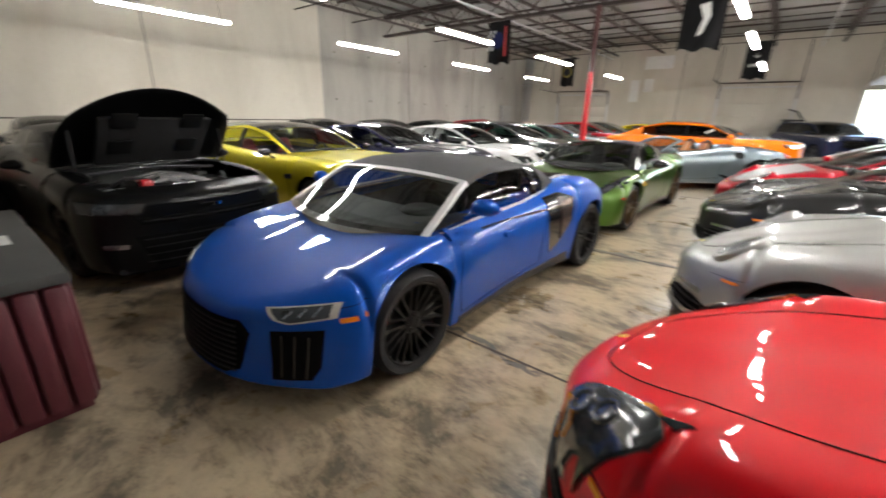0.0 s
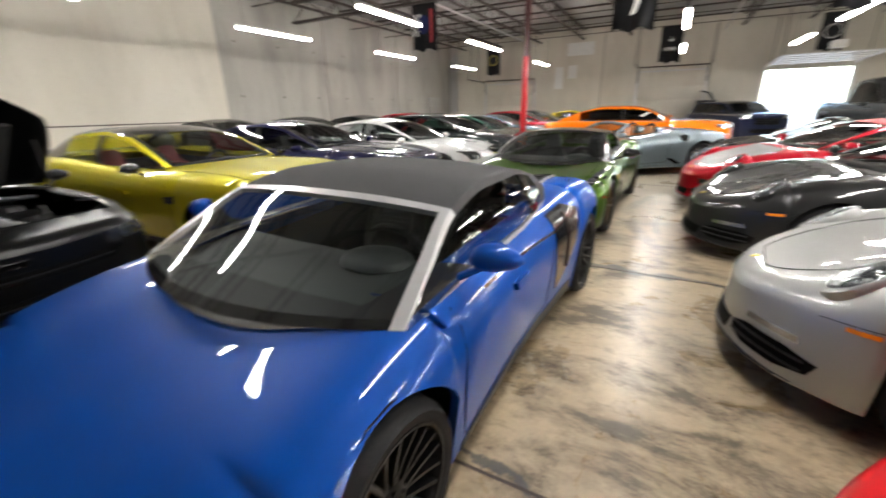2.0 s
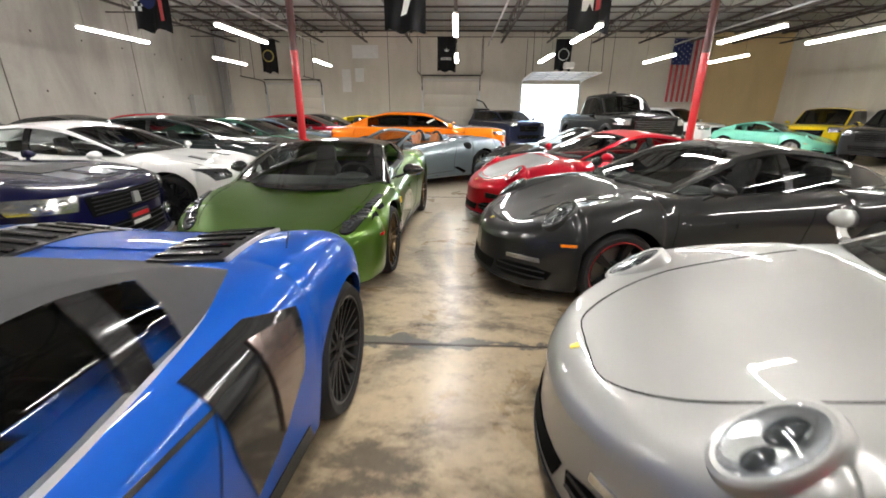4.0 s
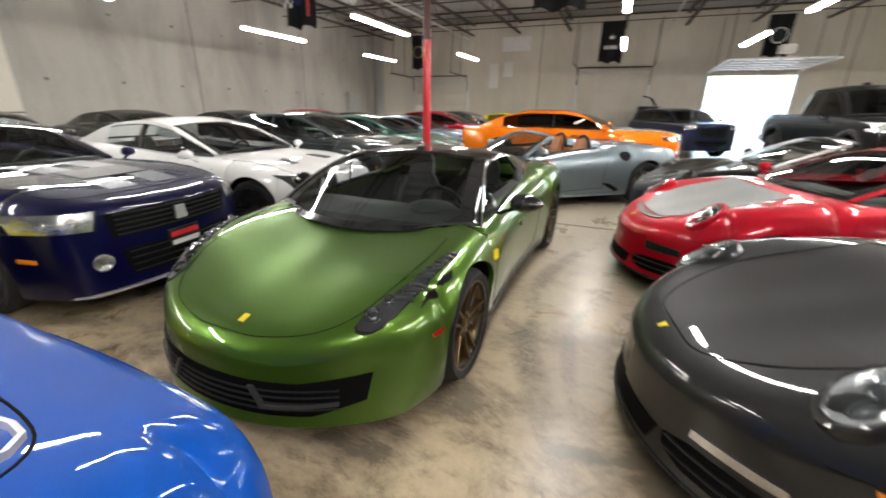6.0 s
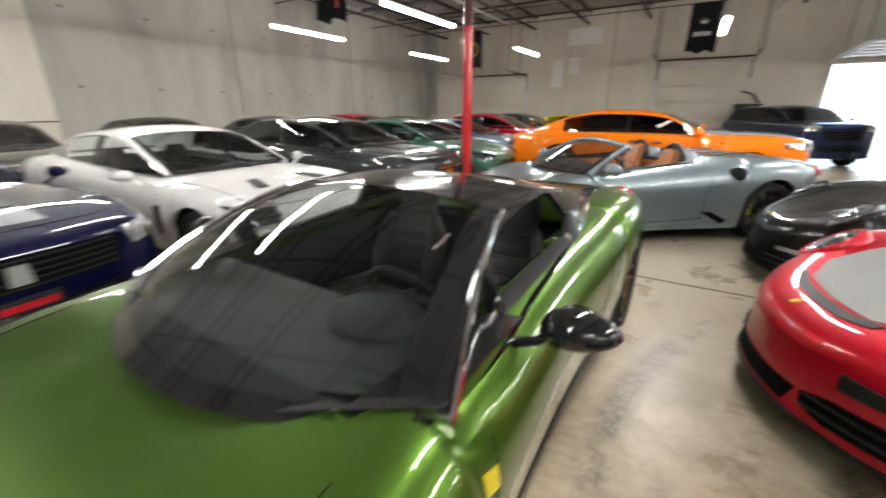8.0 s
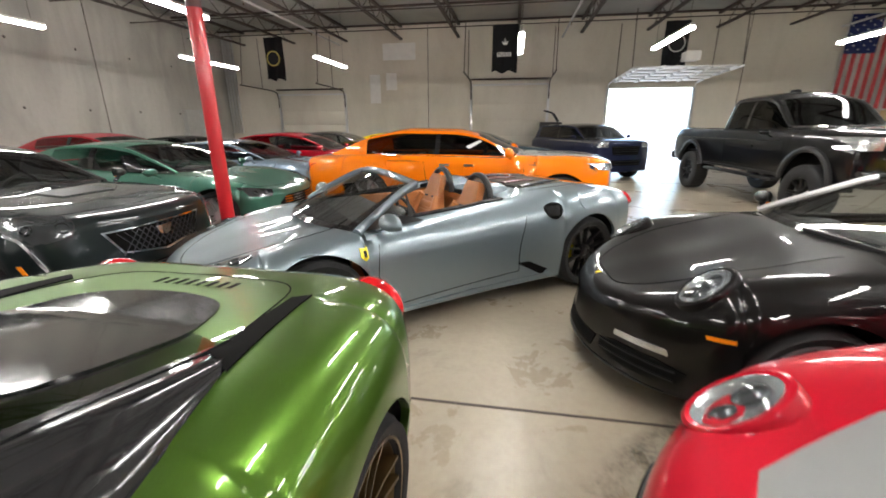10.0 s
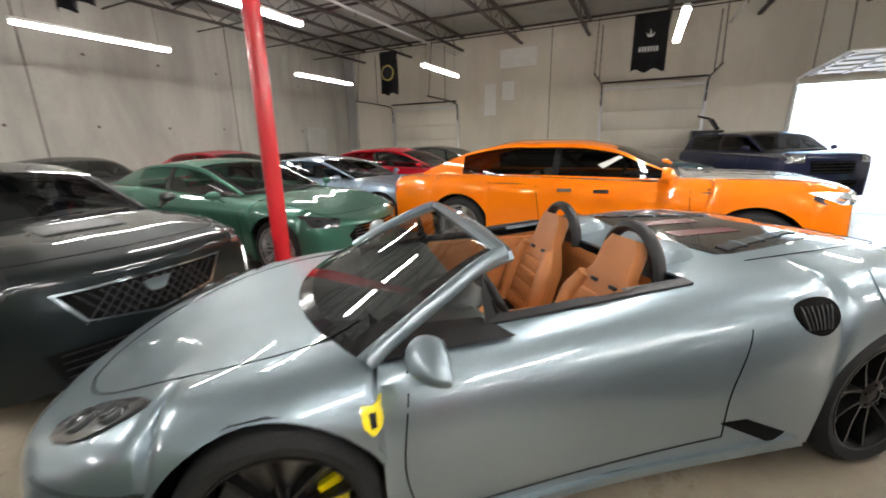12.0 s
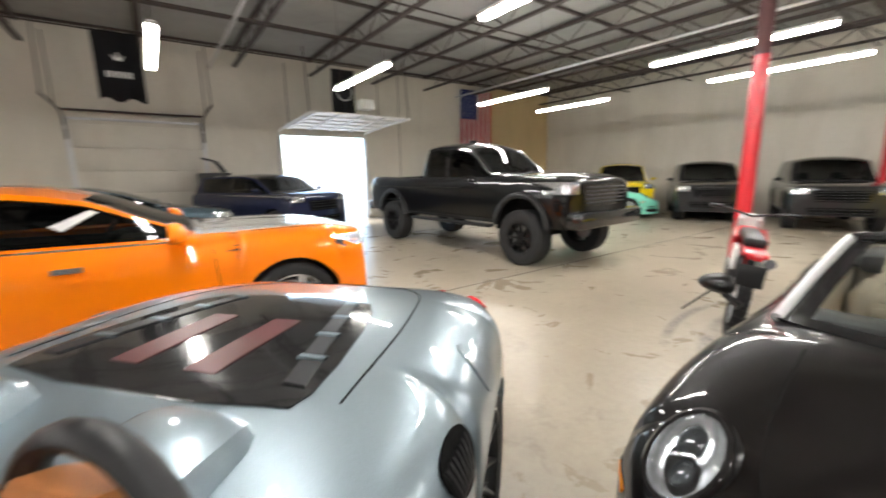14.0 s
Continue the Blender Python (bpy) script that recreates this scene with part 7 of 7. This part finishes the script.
def caddy_extra(c):
    c.decal("grille_surround", [(-0.52, 0.74), (0.52, 0.74), (0.40, 0.54), (0, 0.47), (-0.40, 0.54)], "front", M_CHROME, 0.006, both=False, label="chrome grille surround")
    c.decal("grille", [(-0.49, 0.725), (0.49, 0.725), (0.385, 0.55), (0, 0.49), (-0.385, 0.55)], "front", M_MESH, 0.012, both=False, label="dark mesh grille")
    for k in range(17):
        x = -0.48 + 0.06 * k
        for dx in (0.16, -0.16):
            a, b = (x, 0.715), (x + dx, 0.52)
            if abs(b[0]) < 0.42 and abs(a[0]) < 0.48:
                c.line("mesh_bar", [a, b], "front", M_GUN, 0.006, both=False, lift=0.019)
    c.decal("grille_badge", [(-0.09, 0.70), (0.09, 0.70), (0.05, 0.625), (0, 0.61), (-0.05, 0.625)], "front", M_CHROME, 0.026, both=False, fine=0.2)
    c.line("lamp_strip", [(0.88, 0.80), (0.86, 0.6), (0.80, 0.35)], "front", M_LAMPIN, 0.025, lift=0.014)
    c.decal("side_marker", [(1.9, 0.58), (1.96, 0.45), (1.99, 0.45), (1.93, 0.58)], "side", M_AMBER, 0.008)
    c.decal("hood_vent", [(1.3, 0.24), (1.6, 0.24), (1.6, -0.24), (1.3, -0.24)], "top", M_BLACK, 0.01, both=False, label="black bonnet vent")


front_engine("sedan", pose(-5.05, 11.5, 0, 0, 0, 1), "dark grey-green sedan with chrome-edged mesh grille", P_GRAPH, var(SEDAN, wb=2.91, rim_mat=M_RIMB, spokes=5, fo=0.85), [(0.66, 0.0), (0.93, 0.03), (0.9, -0.16), (0.72, -0.12)],
             [([(-0.6, 0.40), (0.6, 0.40), (0.55, 0.22), (-0.55, 0.22)], 4, M_BLACK)], extra=caddy_extra)


def aston_extra(c):
    c.decal("grille", [(-0.36, 0.60), (0.36, 0.60), (0.5, 0.50), (0.42, 0.36), (-0.42, 0.36), (-0.5, 0.50)], "front", M_MESH, 0.008, both=False)
    for k in range(6):
        z = 0.385 + 0.038 * k
        c.line("grille_bar", [(-0.42, z), (0, z), (0.42, z)], "front", M_CHROME, 0.012, both=False, lift=0.018)


for name, x, y, h, label, mat, sp, rimm in (
        ("grand_tourer", -5.15, 14.14, 2, "dark green grand tourer with silver wheels", P_BRG, var(GT, wb=2.99, gz=[(0.95, 0.94), (0.5, 1.12), (0.05, 1.29), (-0.45, 1.36), (-1.1, 1.31), (-2.1, 1.02)], fo=0.82, ro=1.0), M_ALU),
        ("grand_tourer", -5.25, 16.55, 2, "steel blue grand tourer parked in the row", P_STEELB, var(GT, rim_mat=M_RIMB), M_GLOSSB)):
    front_engine(name, pose(x, y, 0, 0, 0, h), label, mat, var(sp, rim_mat=rimm, spokes=10), [(0.58, 0.0), (0.9, 0.06), (0.88, -0.06), (0.66, -0.08)], None, extra=aston_extra)


def ghost_extra(c):
    c.decal("grille", [(-0.36, 1.0), (0.36, 1.0), (0.38, 0.5), (-0.38, 0.5)], "front", M_CHROME, 0.02, both=False, label="upright chrome grille")
    for k in range(11):
        c.line("grille_vane", [(-0.3 + 0.06 * k, 0.97), (-0.3 + 0.06 * k, 0.53)], "front", M_BLACK, 0.025, both=False, lift=0.026)
    wh = plain("silver_white_bonnet", (0.66, 0.66, 0.65), 0.25, 0.3, 0, 60, 0.04, 0.9)
    c.decal("bonnet", [(0.95, 0.74), (1.6, 0.72), (2.3, 0.60), (2.42, 0.0), (2.3, -0.60), (1.6, -0.72), (0.95, -0.74)], "top", wh, 0.005, both=False, label="silver-white bonnet")
    c.line("window_trim", [(0.75, 1.07), (0.0, 1.08), (-1.3, 1.10), (-1.55, 1.14)], "side", M_CHROME, 0.022)
    for xh in (0.1, -0.15):
        c.decal("door_handle", [(xh - 0.16 if xh < 0 else xh, 0.93), (xh if xh < 0 else xh + 0.16, 0.93), (xh if xh < 0 else xh + 0.16, 0.958), (xh - 0.16 if xh < 0 else xh, 0.958)], "side", M_CHROME, 0.03, fine=0.2)
    c.decal("sun_visor_sheet", [(0.1, 1.24), (0.32, 1.34), (0.36, 1.32), (0.16, 1.2)], "side", M_WHITE, 0.004, fine=0.2)


RR = var(SEDAN, wb=3.3, fo=0.85, ro=1.2, W=1.95, Rt=0.40, rim=0.285, rim_mat=M_ALU, spokes=5, style="star", sill=0.22, bow_f=0.16, bow_r=0.16,
         width=[(-2.85, 0.86), (-2.2, 0.95), (0, 0.96), (1.9, 0.955), (2.5, 0.90)],
         shoulder=[(-2.85, 0.90), (0, 0.94), (2.5, 0.90)], crown=[(-2.85, 1.03), (-1.6, 1.09), (0, 1.10), (1.6, 1.10), (2.3, 1.06), (2.5, 1.0)],
         top=[(-2.85, 1.03), (-2.0, 1.12), (0, 1.12), (1.0, 1.13), (1.7, 1.12), (2.3, 1.07), (2.5, 1.02)],
         gz=[(1.05, 1.13), (0.65, 1.28), (0.25, 1.45), (-0.2, 1.53), (-0.95, 1.54), (-1.5, 1.44), (-2.4, 1.1)], header=0.28, rear_glass=-1.35, bpillar=-0.38, cpillar=-1.68, gw=[(1.05, 0.78), (0, 0.82), (-1.3, 0.79), (-2.4, 0.66)], hole=(-1.6, 0.85, 0.76))
front_engine("luxury_saloon", pose(-0.45, 15.98, 0, 0, 0, -2), "bright orange luxury saloon with silver-white bonnet", P_ORANGE, RR, [(0.55, -0.06), (0.92, -0.06), (0.92, -0.16), (0.55, -0.16)], None, int_mat=M_CREAM, extra=ghost_extra, dark_lamp=False, mirror_size=1.35, glass_mat=M_DGLASS)


def ram_extra(c):
    c.decal("grille", [(-0.62, 1.36), (0.62, 1.36), (0.56, 1.02), (-0.56, 1.02)], "front", M_GLOSSB, 0.02, both=False, label="gloss black grille")
    for k in range(5):
        z = 1.07 + 0.06 * k
        c.line("grille_bar", [(-0.55, z), (0, z), (0.55, z)], "front", M_GUN, 0.028, both=False, lift=0.04)
    bm = bmesh.new()
    box(bm, c.xf - 0.12, c.xf + 0.16, -0.95, 0.95, 0.68, 0.94, 0.06)
    part("front_bumper", bm, M_GLOSSB, c.root)
    bm = bmesh.new()
    box(bm, c.xr - 0.14, c.xr + 0.1, -0.95, 0.95, 0.68, 0.9, 0.05)
    part("rear_bumper", bm, M_GLOSSB, c.root)
    for sg in (1, -1):
        for xa in (c.s["wb"] / 2, -c.s["wb"] / 2):
            bm = bmesh.new()
            R = c.s["Rt"] + c.s["arch"]
            sweep(bm, [(xa + R * math.cos(a), sg * (c.wf["width"](xa) + 0.0), c.arches[0][1] + R * math.sin(a)) for a in [math.pi * (0.02 + 0.96 * k / 16) for k in range(17)]], 0.05, 8)
            part("wheel_arch_flare", bm, M_BLACK, c.root)
        bm = boxm(-1.2, 1.3, sg * 0.96 - 0.08, sg * 0.96 + 0.08, 0.58, 0.64, 0.02)
        part("side_step", bm, M_BLACK, c.root)
    c.line("belt_line", [(1.2, 1.30), (0, 1.29), (-2.6, 1.29)], "side", M_GLOSSB, 0.012)
    bm = bmesh.new()
    for a in (-0.9, -2.95):
        box(bm, a - 0.02, a + 0.02, -0.85, 0.85, 0.95, 1.42)
    box(bm, -2.95, -0.9, -0.85, 0.85, 0.95, 0.98)
    part("truck_bed", bm, M_BLACK, c.root)
    bm = bmesh.new()
    box(bm, -0.3, -0.1, -0.06, 0.06, 2.195, 2.27, 0.03)
    part("roof_aerial", bm, M_BLACK, c.root)


RAM = dict(wb=4.06, fo=0.95, ro=1.2, W=2.1, Rt=0.47, rim=0.26, tw=0.33, sill=0.68, arch=0.09, bow_f=0.12, bow_r=0.04, rake_f=0.02, rake_r=0, tuck=0.02, lift=0.16, wheel_in=-0.03,
           width=[(-3.23, 0.98), (-2.5, 1.0), (0, 1.0), (2.3, 1.02), (2.98, 0.95)], shoulder=[(-3.23, 1.28), (0, 1.24), (2.98, 1.2)],
           crown=[(-3.23, 1.52), (0, 1.48), (1.4, 1.5), (2.98, 1.43)], top=[(-3.23, 1.51), (0, 1.48), (1.4, 1.55), (2.5, 1.54), (2.98, 1.46)],
           gz=[(1.22, 1.52), (0.9, 1.78), (0.5, 2.09), (0.1, 2.2), (-0.55, 2.21), (-0.8, 2.17), (-0.95, 1.5)], gw=[(1.22, 0.84), (0, 0.88), (-0.95, 0.86)], header=0.52, rear_glass=-0.78, bpillar=-0.05, cpillar=-0.72, tumble=0.14, ws_bow=0.12, rw_bow=0.02,
           hole=(-0.85, 1.05, 0.82), bed=(-2.95, -0.95, 0.84), spokes=8, style="single", rim_mat=M_RIMB)
front_engine("pickup_truck", pose(6.07, 18.12, 0, 0, 0, -87.3), "black lifted crew-cab pickup truck on off-road tyres", P_BLACK, RAM, [(0.64, -0.10), (0.94, -0.10), (0.94, -0.28), (0.66, -0.28)], None, extra=ram_extra, glass_mat=M_DGLASS, dark_lamp=False, category="pickup truck")

# -- cars parked further off
FARG = [([(-0.5, 0.52), (0.5, 0.52), (0.45, 0.26), (-0.45, 0.26)], 3, M_BLACK)]
FL = [(0.58, -0.04), (0.92, 0.0), (0.9, -0.12), (0.62, -0.14)]
SG = [([(-0.5, 1.0), (0.5, 1.0), (0.46, 0.74), (-0.46, 0.74)], 4, M_BLACK), ([(-0.6, 0.6), (0.6, 0.6), (0.55, 0.44), (-0.55, 0.44)], 2, M_BLACK)]
FAR = [
    ("sports_car", -9.3, 5.8, 3, "silver roadster parked by the wall", P_SILVER, P911),
    ("coupe", -9.6, 2.2, 0, "dark coupe parked by the wall", P_GREY, COUPE),
    ("coupe", -9.6, 8.3, 0, "dark grey coupe parked by the wall", P_GREY, COUPE),
    ("coupe", -9.5, 11.0, 0, "black coupe parked by the wall", P_BLACK, COUPE),
    ("coupe", -9.5, 14.0, 0, "dark green coupe parked by the wall", P_GRAPH, COUPE),
    ("sedan", -5.3, 19.0, 3, "red sedan parked in the row", P_CRIM, SEDAN),
    ("sedan", -5.3, 21.6, 3, "dark grey sedan parked in the row", P_GREY, SEDAN),
    ("sedan", -9.6, 17.3, 0, "crimson sedan parked by the wall", P_CRIM, SEDAN),
    ("coupe", -9.6, 20.2, 0, "black coupe parked by the far corner", P_BLACK, GT),
    ("coupe", -3.6, 23.6, 0, "yellow coupe parked by the far wall", P_YEL2, COUPE),
    ("sports_car", 12.95, 19.9, -62, "mint green sports car", P_MINT, P911),
    ("sports_car", 9.4, 3.4, 186, "violet sports car parked in the back row", paint("violet_paint", (0.07, 0.02, 0.10), 0.4, 0.3), GT),
    ("sports_car", 9.4, 6.0, 186, "black sports car parked in the back row", P_BLACK, GT),
    ("sports_car", 9.4, 8.6, 186, "yellow sports car parked in the back row", P_YEL2, GT),
]
for name, x, y, h, label, mat, sp in FAR:
    if sp is P911:
        porsche(name, pose(x, y, 0, 0, 0, h), label, mat)
    else:
        front_engine(name, pose(x, y, 0, 0, 0, h), label, mat, sp, FL, FARG)
FJ = var(SUV, wb=2.69, fo=0.8, ro=0.95)
for name, x, y, h, label, mat, sp in (
        ("off_road_vehicle", 15.5, 20.4, 215, "yellow off-road vehicle beside the wall", P_YEL2, FJ),
        ("off_road_vehicle", 15.6, 17.4, 208, "dark grey off-road vehicle with pale bumper", P_GREY, SUV),
        ("off_road_vehicle", 15.3, 14.3, 200, "grey boxy off-road vehicle with roof rack", P_GREY, var(SUV, lift=0.08, sill=0.42, Rt=0.43)),
        ("off_road_vehicle", 10.6, 23.2, -60, "white off-road vehicle beside the flag", P_WHITE, SUV),
        ("sport_utility", 2.75, 23.0, -62, "dark blue boxy sport utility standing by the open door", P_NAVY2, var(SUV, wb=2.5, fo=0.75, ro=0.65, sill=0.27, gz=[(1.1, 1.2), (0.8, 1.38), (0.4, 1.6), (-0.1, 1.66), (-1.4, 1.64), (-1.65, 1.55), (-1.8, 1.22)], rear_glass=-1.5, cpillar=-1.45, hole=(-1.5, 0.9, 0.8))),
        ("off_road_vehicle", -0.6, 22.2, 0, "slate teal estate by the shutter", P_TEAL, SEDAN)):
    front_engine(name, pose(x, y, 0, 0, 0, h), label, mat, sp, [(0.6, -0.04), (0.93, -0.04), (0.93, -0.2), (0.62, -0.2)], SG if sp["top"] is not SEDAN["top"] else FARG, dark_lamp=False, glass_mat=M_DGLASS)


# black box with a raised lid, beside the open door: stand-in for a jeep's roof and bonnet
cab = thing("equipment_cabinet", pose(1.75, 24.9, 0), "black box with raised lid, standing in for a jeep's roof and bonnet", "cabinet")
part("body", boxm(-0.4, 0.4, -0.35, 0.35, 0, 1.72, 0.02), M_BLACK, cab)
part("lid", boxm(-0.32, 0.05, -0.3, 0.3, -0.03, 0.03, 0.015, pose(0.25, 0, 1.78, 0, 55, 0)), M_BLACK, cab, "raised black lid")
part("lid_arm", boxm(-0.35, 0.0, -0.05, 0.05, -0.03, 0.03, 0.015, pose(0.06, 0, 2.05, 0, 15, 0)), M_BLACK, cab)
for dz in (0.4, 0.95):
    part("drawer", boxm(-0.37, 0.37, -0.365, -0.345, dz, dz + 0.45, 0.008), M_GUN, cab)

# -- dirt bike standing by the post
def dirt_bike():
    b = thing("motorcycle", pose(5.2, 12.98, 0, 8, 0, 20), "red and white dirt bike with knobbly tyres", "motorcycle")
    for x in (-0.7, 0.7):
        w = new("wheel")
        w.parent = b
        w.matrix_basis = pose(x, 0, 0.33)
        bm = bmesh.new()
        lathe(bm, [(0.26, -0.05), (0.31, -0.055), (0.335, -0.03), (0.34, 0), (0.335, 0.03), (0.31, 0.055), (0.26, 0.05)], 32)
        for k in range(32):
            a = 2 * math.pi * k / 32
            for yy in (-0.03, 0.03):
                box(bm, 0.33, 0.352, yy - 0.018, yy + 0.018, -0.016, 0.016, 0, pose(0, 0, 0, 0, math.degrees(a), 0))
        part("tyre", bm, M_RUBBER, w, smooth=False)
        bm = bmesh.new()
        lathe(bm, [(0.26, -0.03), (0.245, -0.02), (0.245, 0.02), (0.26, 0.03)], 32)
        lathe(bm, [(0.0, -0.05), (0.04, -0.05), (0.04, 0.05), (0, 0.05)], 12)
        for k in range(18):
            a = 2 * math.pi * k / 18
            sweep(bm, [(0.04 * math.cos(a), 0.03 * (-1) ** k, 0.04 * math.sin(a)), (0.245 * math.cos(a + 0.2), 0, 0.245 * math.sin(a + 0.2))], 0.003, 4, False)
        part("rim", bm, M_ALU, w)
    for nm, pts, r, mt in (("frame", [(-0.25, 0, 0.45), (0.0, 0, 0.36), (0.3, 0, 0.42), (0.45, 0, 0.9), (0.1, 0, 0.8), (-0.3, 0, 0.72), (-0.25, 0, 0.45)], 0.022, M_RED),
                           ("swingarm", [(-0.7, 0.07, 0.33), (-0.2, 0.07, 0.42)], 0.028, M_ALU), ("swingarm", [(-0.7, -0.07, 0.33), (-0.2, -0.07, 0.42)], 0.028, M_ALU),
                           ("fork", [(0.7, 0.09, 0.33), (0.46, 0.09, 1.0)], 0.026, M_ALU), ("fork", [(0.7, -0.09, 0.33), (0.46, -0.09, 1.0)], 0.026, M_ALU),
                           ("handlebar", [(0.36, -0.4, 1.1), (0.44, -0.2, 1.08), (0.46, 0, 1.03), (0.44, 0.2, 1.08), (0.36, 0.4, 1.1)], 0.013, M_BLACK),
                           ("exhaust", [(0.3, -0.1, 0.5), (0.0, -0.14, 0.5), (-0.3, -0.15, 0.62), (-0.65, -0.15, 0.72)], 0.045, M_GUN)):
        bm = bmesh.new()
        sweep(bm, pts, r, 8)
        part(nm, bm, mt, b)
    for sg in (-1, 1):
        bm = bmesh.new()
        sweep(bm, [(0.385, sg * 0.3, 1.1), (0.34, sg * 0.42, 1.105)], 0.019, 8)
        part("grip", bm, M_BLACK, b)
        bm = bmesh.new()
        box(bm, -0.05, 0.4, sg * 0.13 - 0.02, sg * 0.13 + 0.02, 0.62, 0.88, 0.02, pose(0, 0, 0, 0, -8, 0))
        part("side_shroud", bm, M_RED, b)
        bm = bmesh.new()
        box(bm, -0.55, -0.15, sg * 0.11 - 0.02, sg * 0.11 + 0.02, 0.58, 0.8, 0.02)
        part("number_panel", bm, M_WHITE, b)
    for nm, bx, bev, mt in (("engine", (-0.15, 0.25, -0.13, 0.13, 0.34, 0.66), 0.05, M_GUN), ("saddle", (-0.65, 0.2, -0.09, 0.09, 0.84, 0.93), 0.035, M_BLACK), ("fuel_tank", (0.1, 0.42, -0.12, 0.12, 0.72, 0.93), 0.06, M_RED),
                            ("rear_mudguard", (-0.98, -0.4, -0.09, 0.09, 0.80, 0.845), 0.015, M_RED), ("front_mudguard", (0.45, 1.02, -0.07, 0.07, 0.76, 0.79), 0.012, M_RED), ("headlamp_cowl", (0.5, 0.62, -0.11, 0.11, 0.85, 1.05), 0.03, M_WHITE),
                            ("tail_lamp", (-1.0, -0.95, -0.05, 0.05, 0.78, 0.83), 0.01, M_TAIL), ("plate_holder", (-1.0, -0.98, -0.1, 0.1, 0.55, 0.74), 0.004, M_BLACK)):
        part(nm, boxm(*bx, bev), mt, b)
    bm = bmesh.new()
    sweep(bm, [(-0.1, 0.1, 0.36), (-0.18, 0.42, -0.04)], 0.012, 6)
    part("side_stand", bm, M_BLACK, b)


dirt_bike()

# -- red plastic jerrycan on a pallet box behind the black car
t = thing("fuel_can", pose(-6.6, 0.62, 0.62), "red plastic fuel can standing on a dark crate", "fuel can")
bm = bmesh.new()
box(bm, -0.12, 0.12, -0.1, 0.1, 0, 0.34, 0.04)
part("can_body", bm, M_RED, t)
bm = bmesh.new()
sweep(bm, [(-0.05, -0.04, 0.33), (-0.05, -0.08, 0.42), (-0.05, -0.16, 0.46)], 0.03, 8)
part("spout", bm, M_RED, t)
bm = bmesh.new()
sweep(bm, [(-0.08, 0.05, 0.33), (-0.04, 0.05, 0.39), (0.06, 0.05, 0.39), (0.09, 0.05, 0.33)], 0.016, 8)
part("handle", bm, M_RED, t)
t = thing("crate", pose(-6.6, 0.6, 0), "dark crate on the floor by the wall", "crate")
part("crate_body", boxm(-0.35, 0.35, -0.3, 0.3, 0.0, 0.60, 0.01), M_BLACK, t)
part("crate_lid", boxm(-0.37, 0.37, -0.32, 0.32, 0.60, 0.62, 0.008), M_BLACK, t)

# -- sprinkler pipe under the joists, with drops
sp = thing("sprinkler_pipe", pose(0, 0, 0), "grey sprinkler pipe under the roof joists", "pipe", kind="structure")
for x in (-6.7, 2.0, 11.0):
    bm = bmesh.new()
    sweep(bm, [(x, -4.9, 4.72), (x, 25.3, 4.72)], 0.035, 8)
    part("pipe", bm, M_ALU, sp)
    for k in range(8):
        bm = bmesh.new()
        lathe(bm, [(0, -0.1), (0.012, -0.1), (0.02, -0.085), (0.012, -0.07), (0.012, 0.0)], 8, "Z", pose(x, -3 + 3.7 * k, 4.69))
        part("sprinkler_head", bm, M_BRONZE, sp)
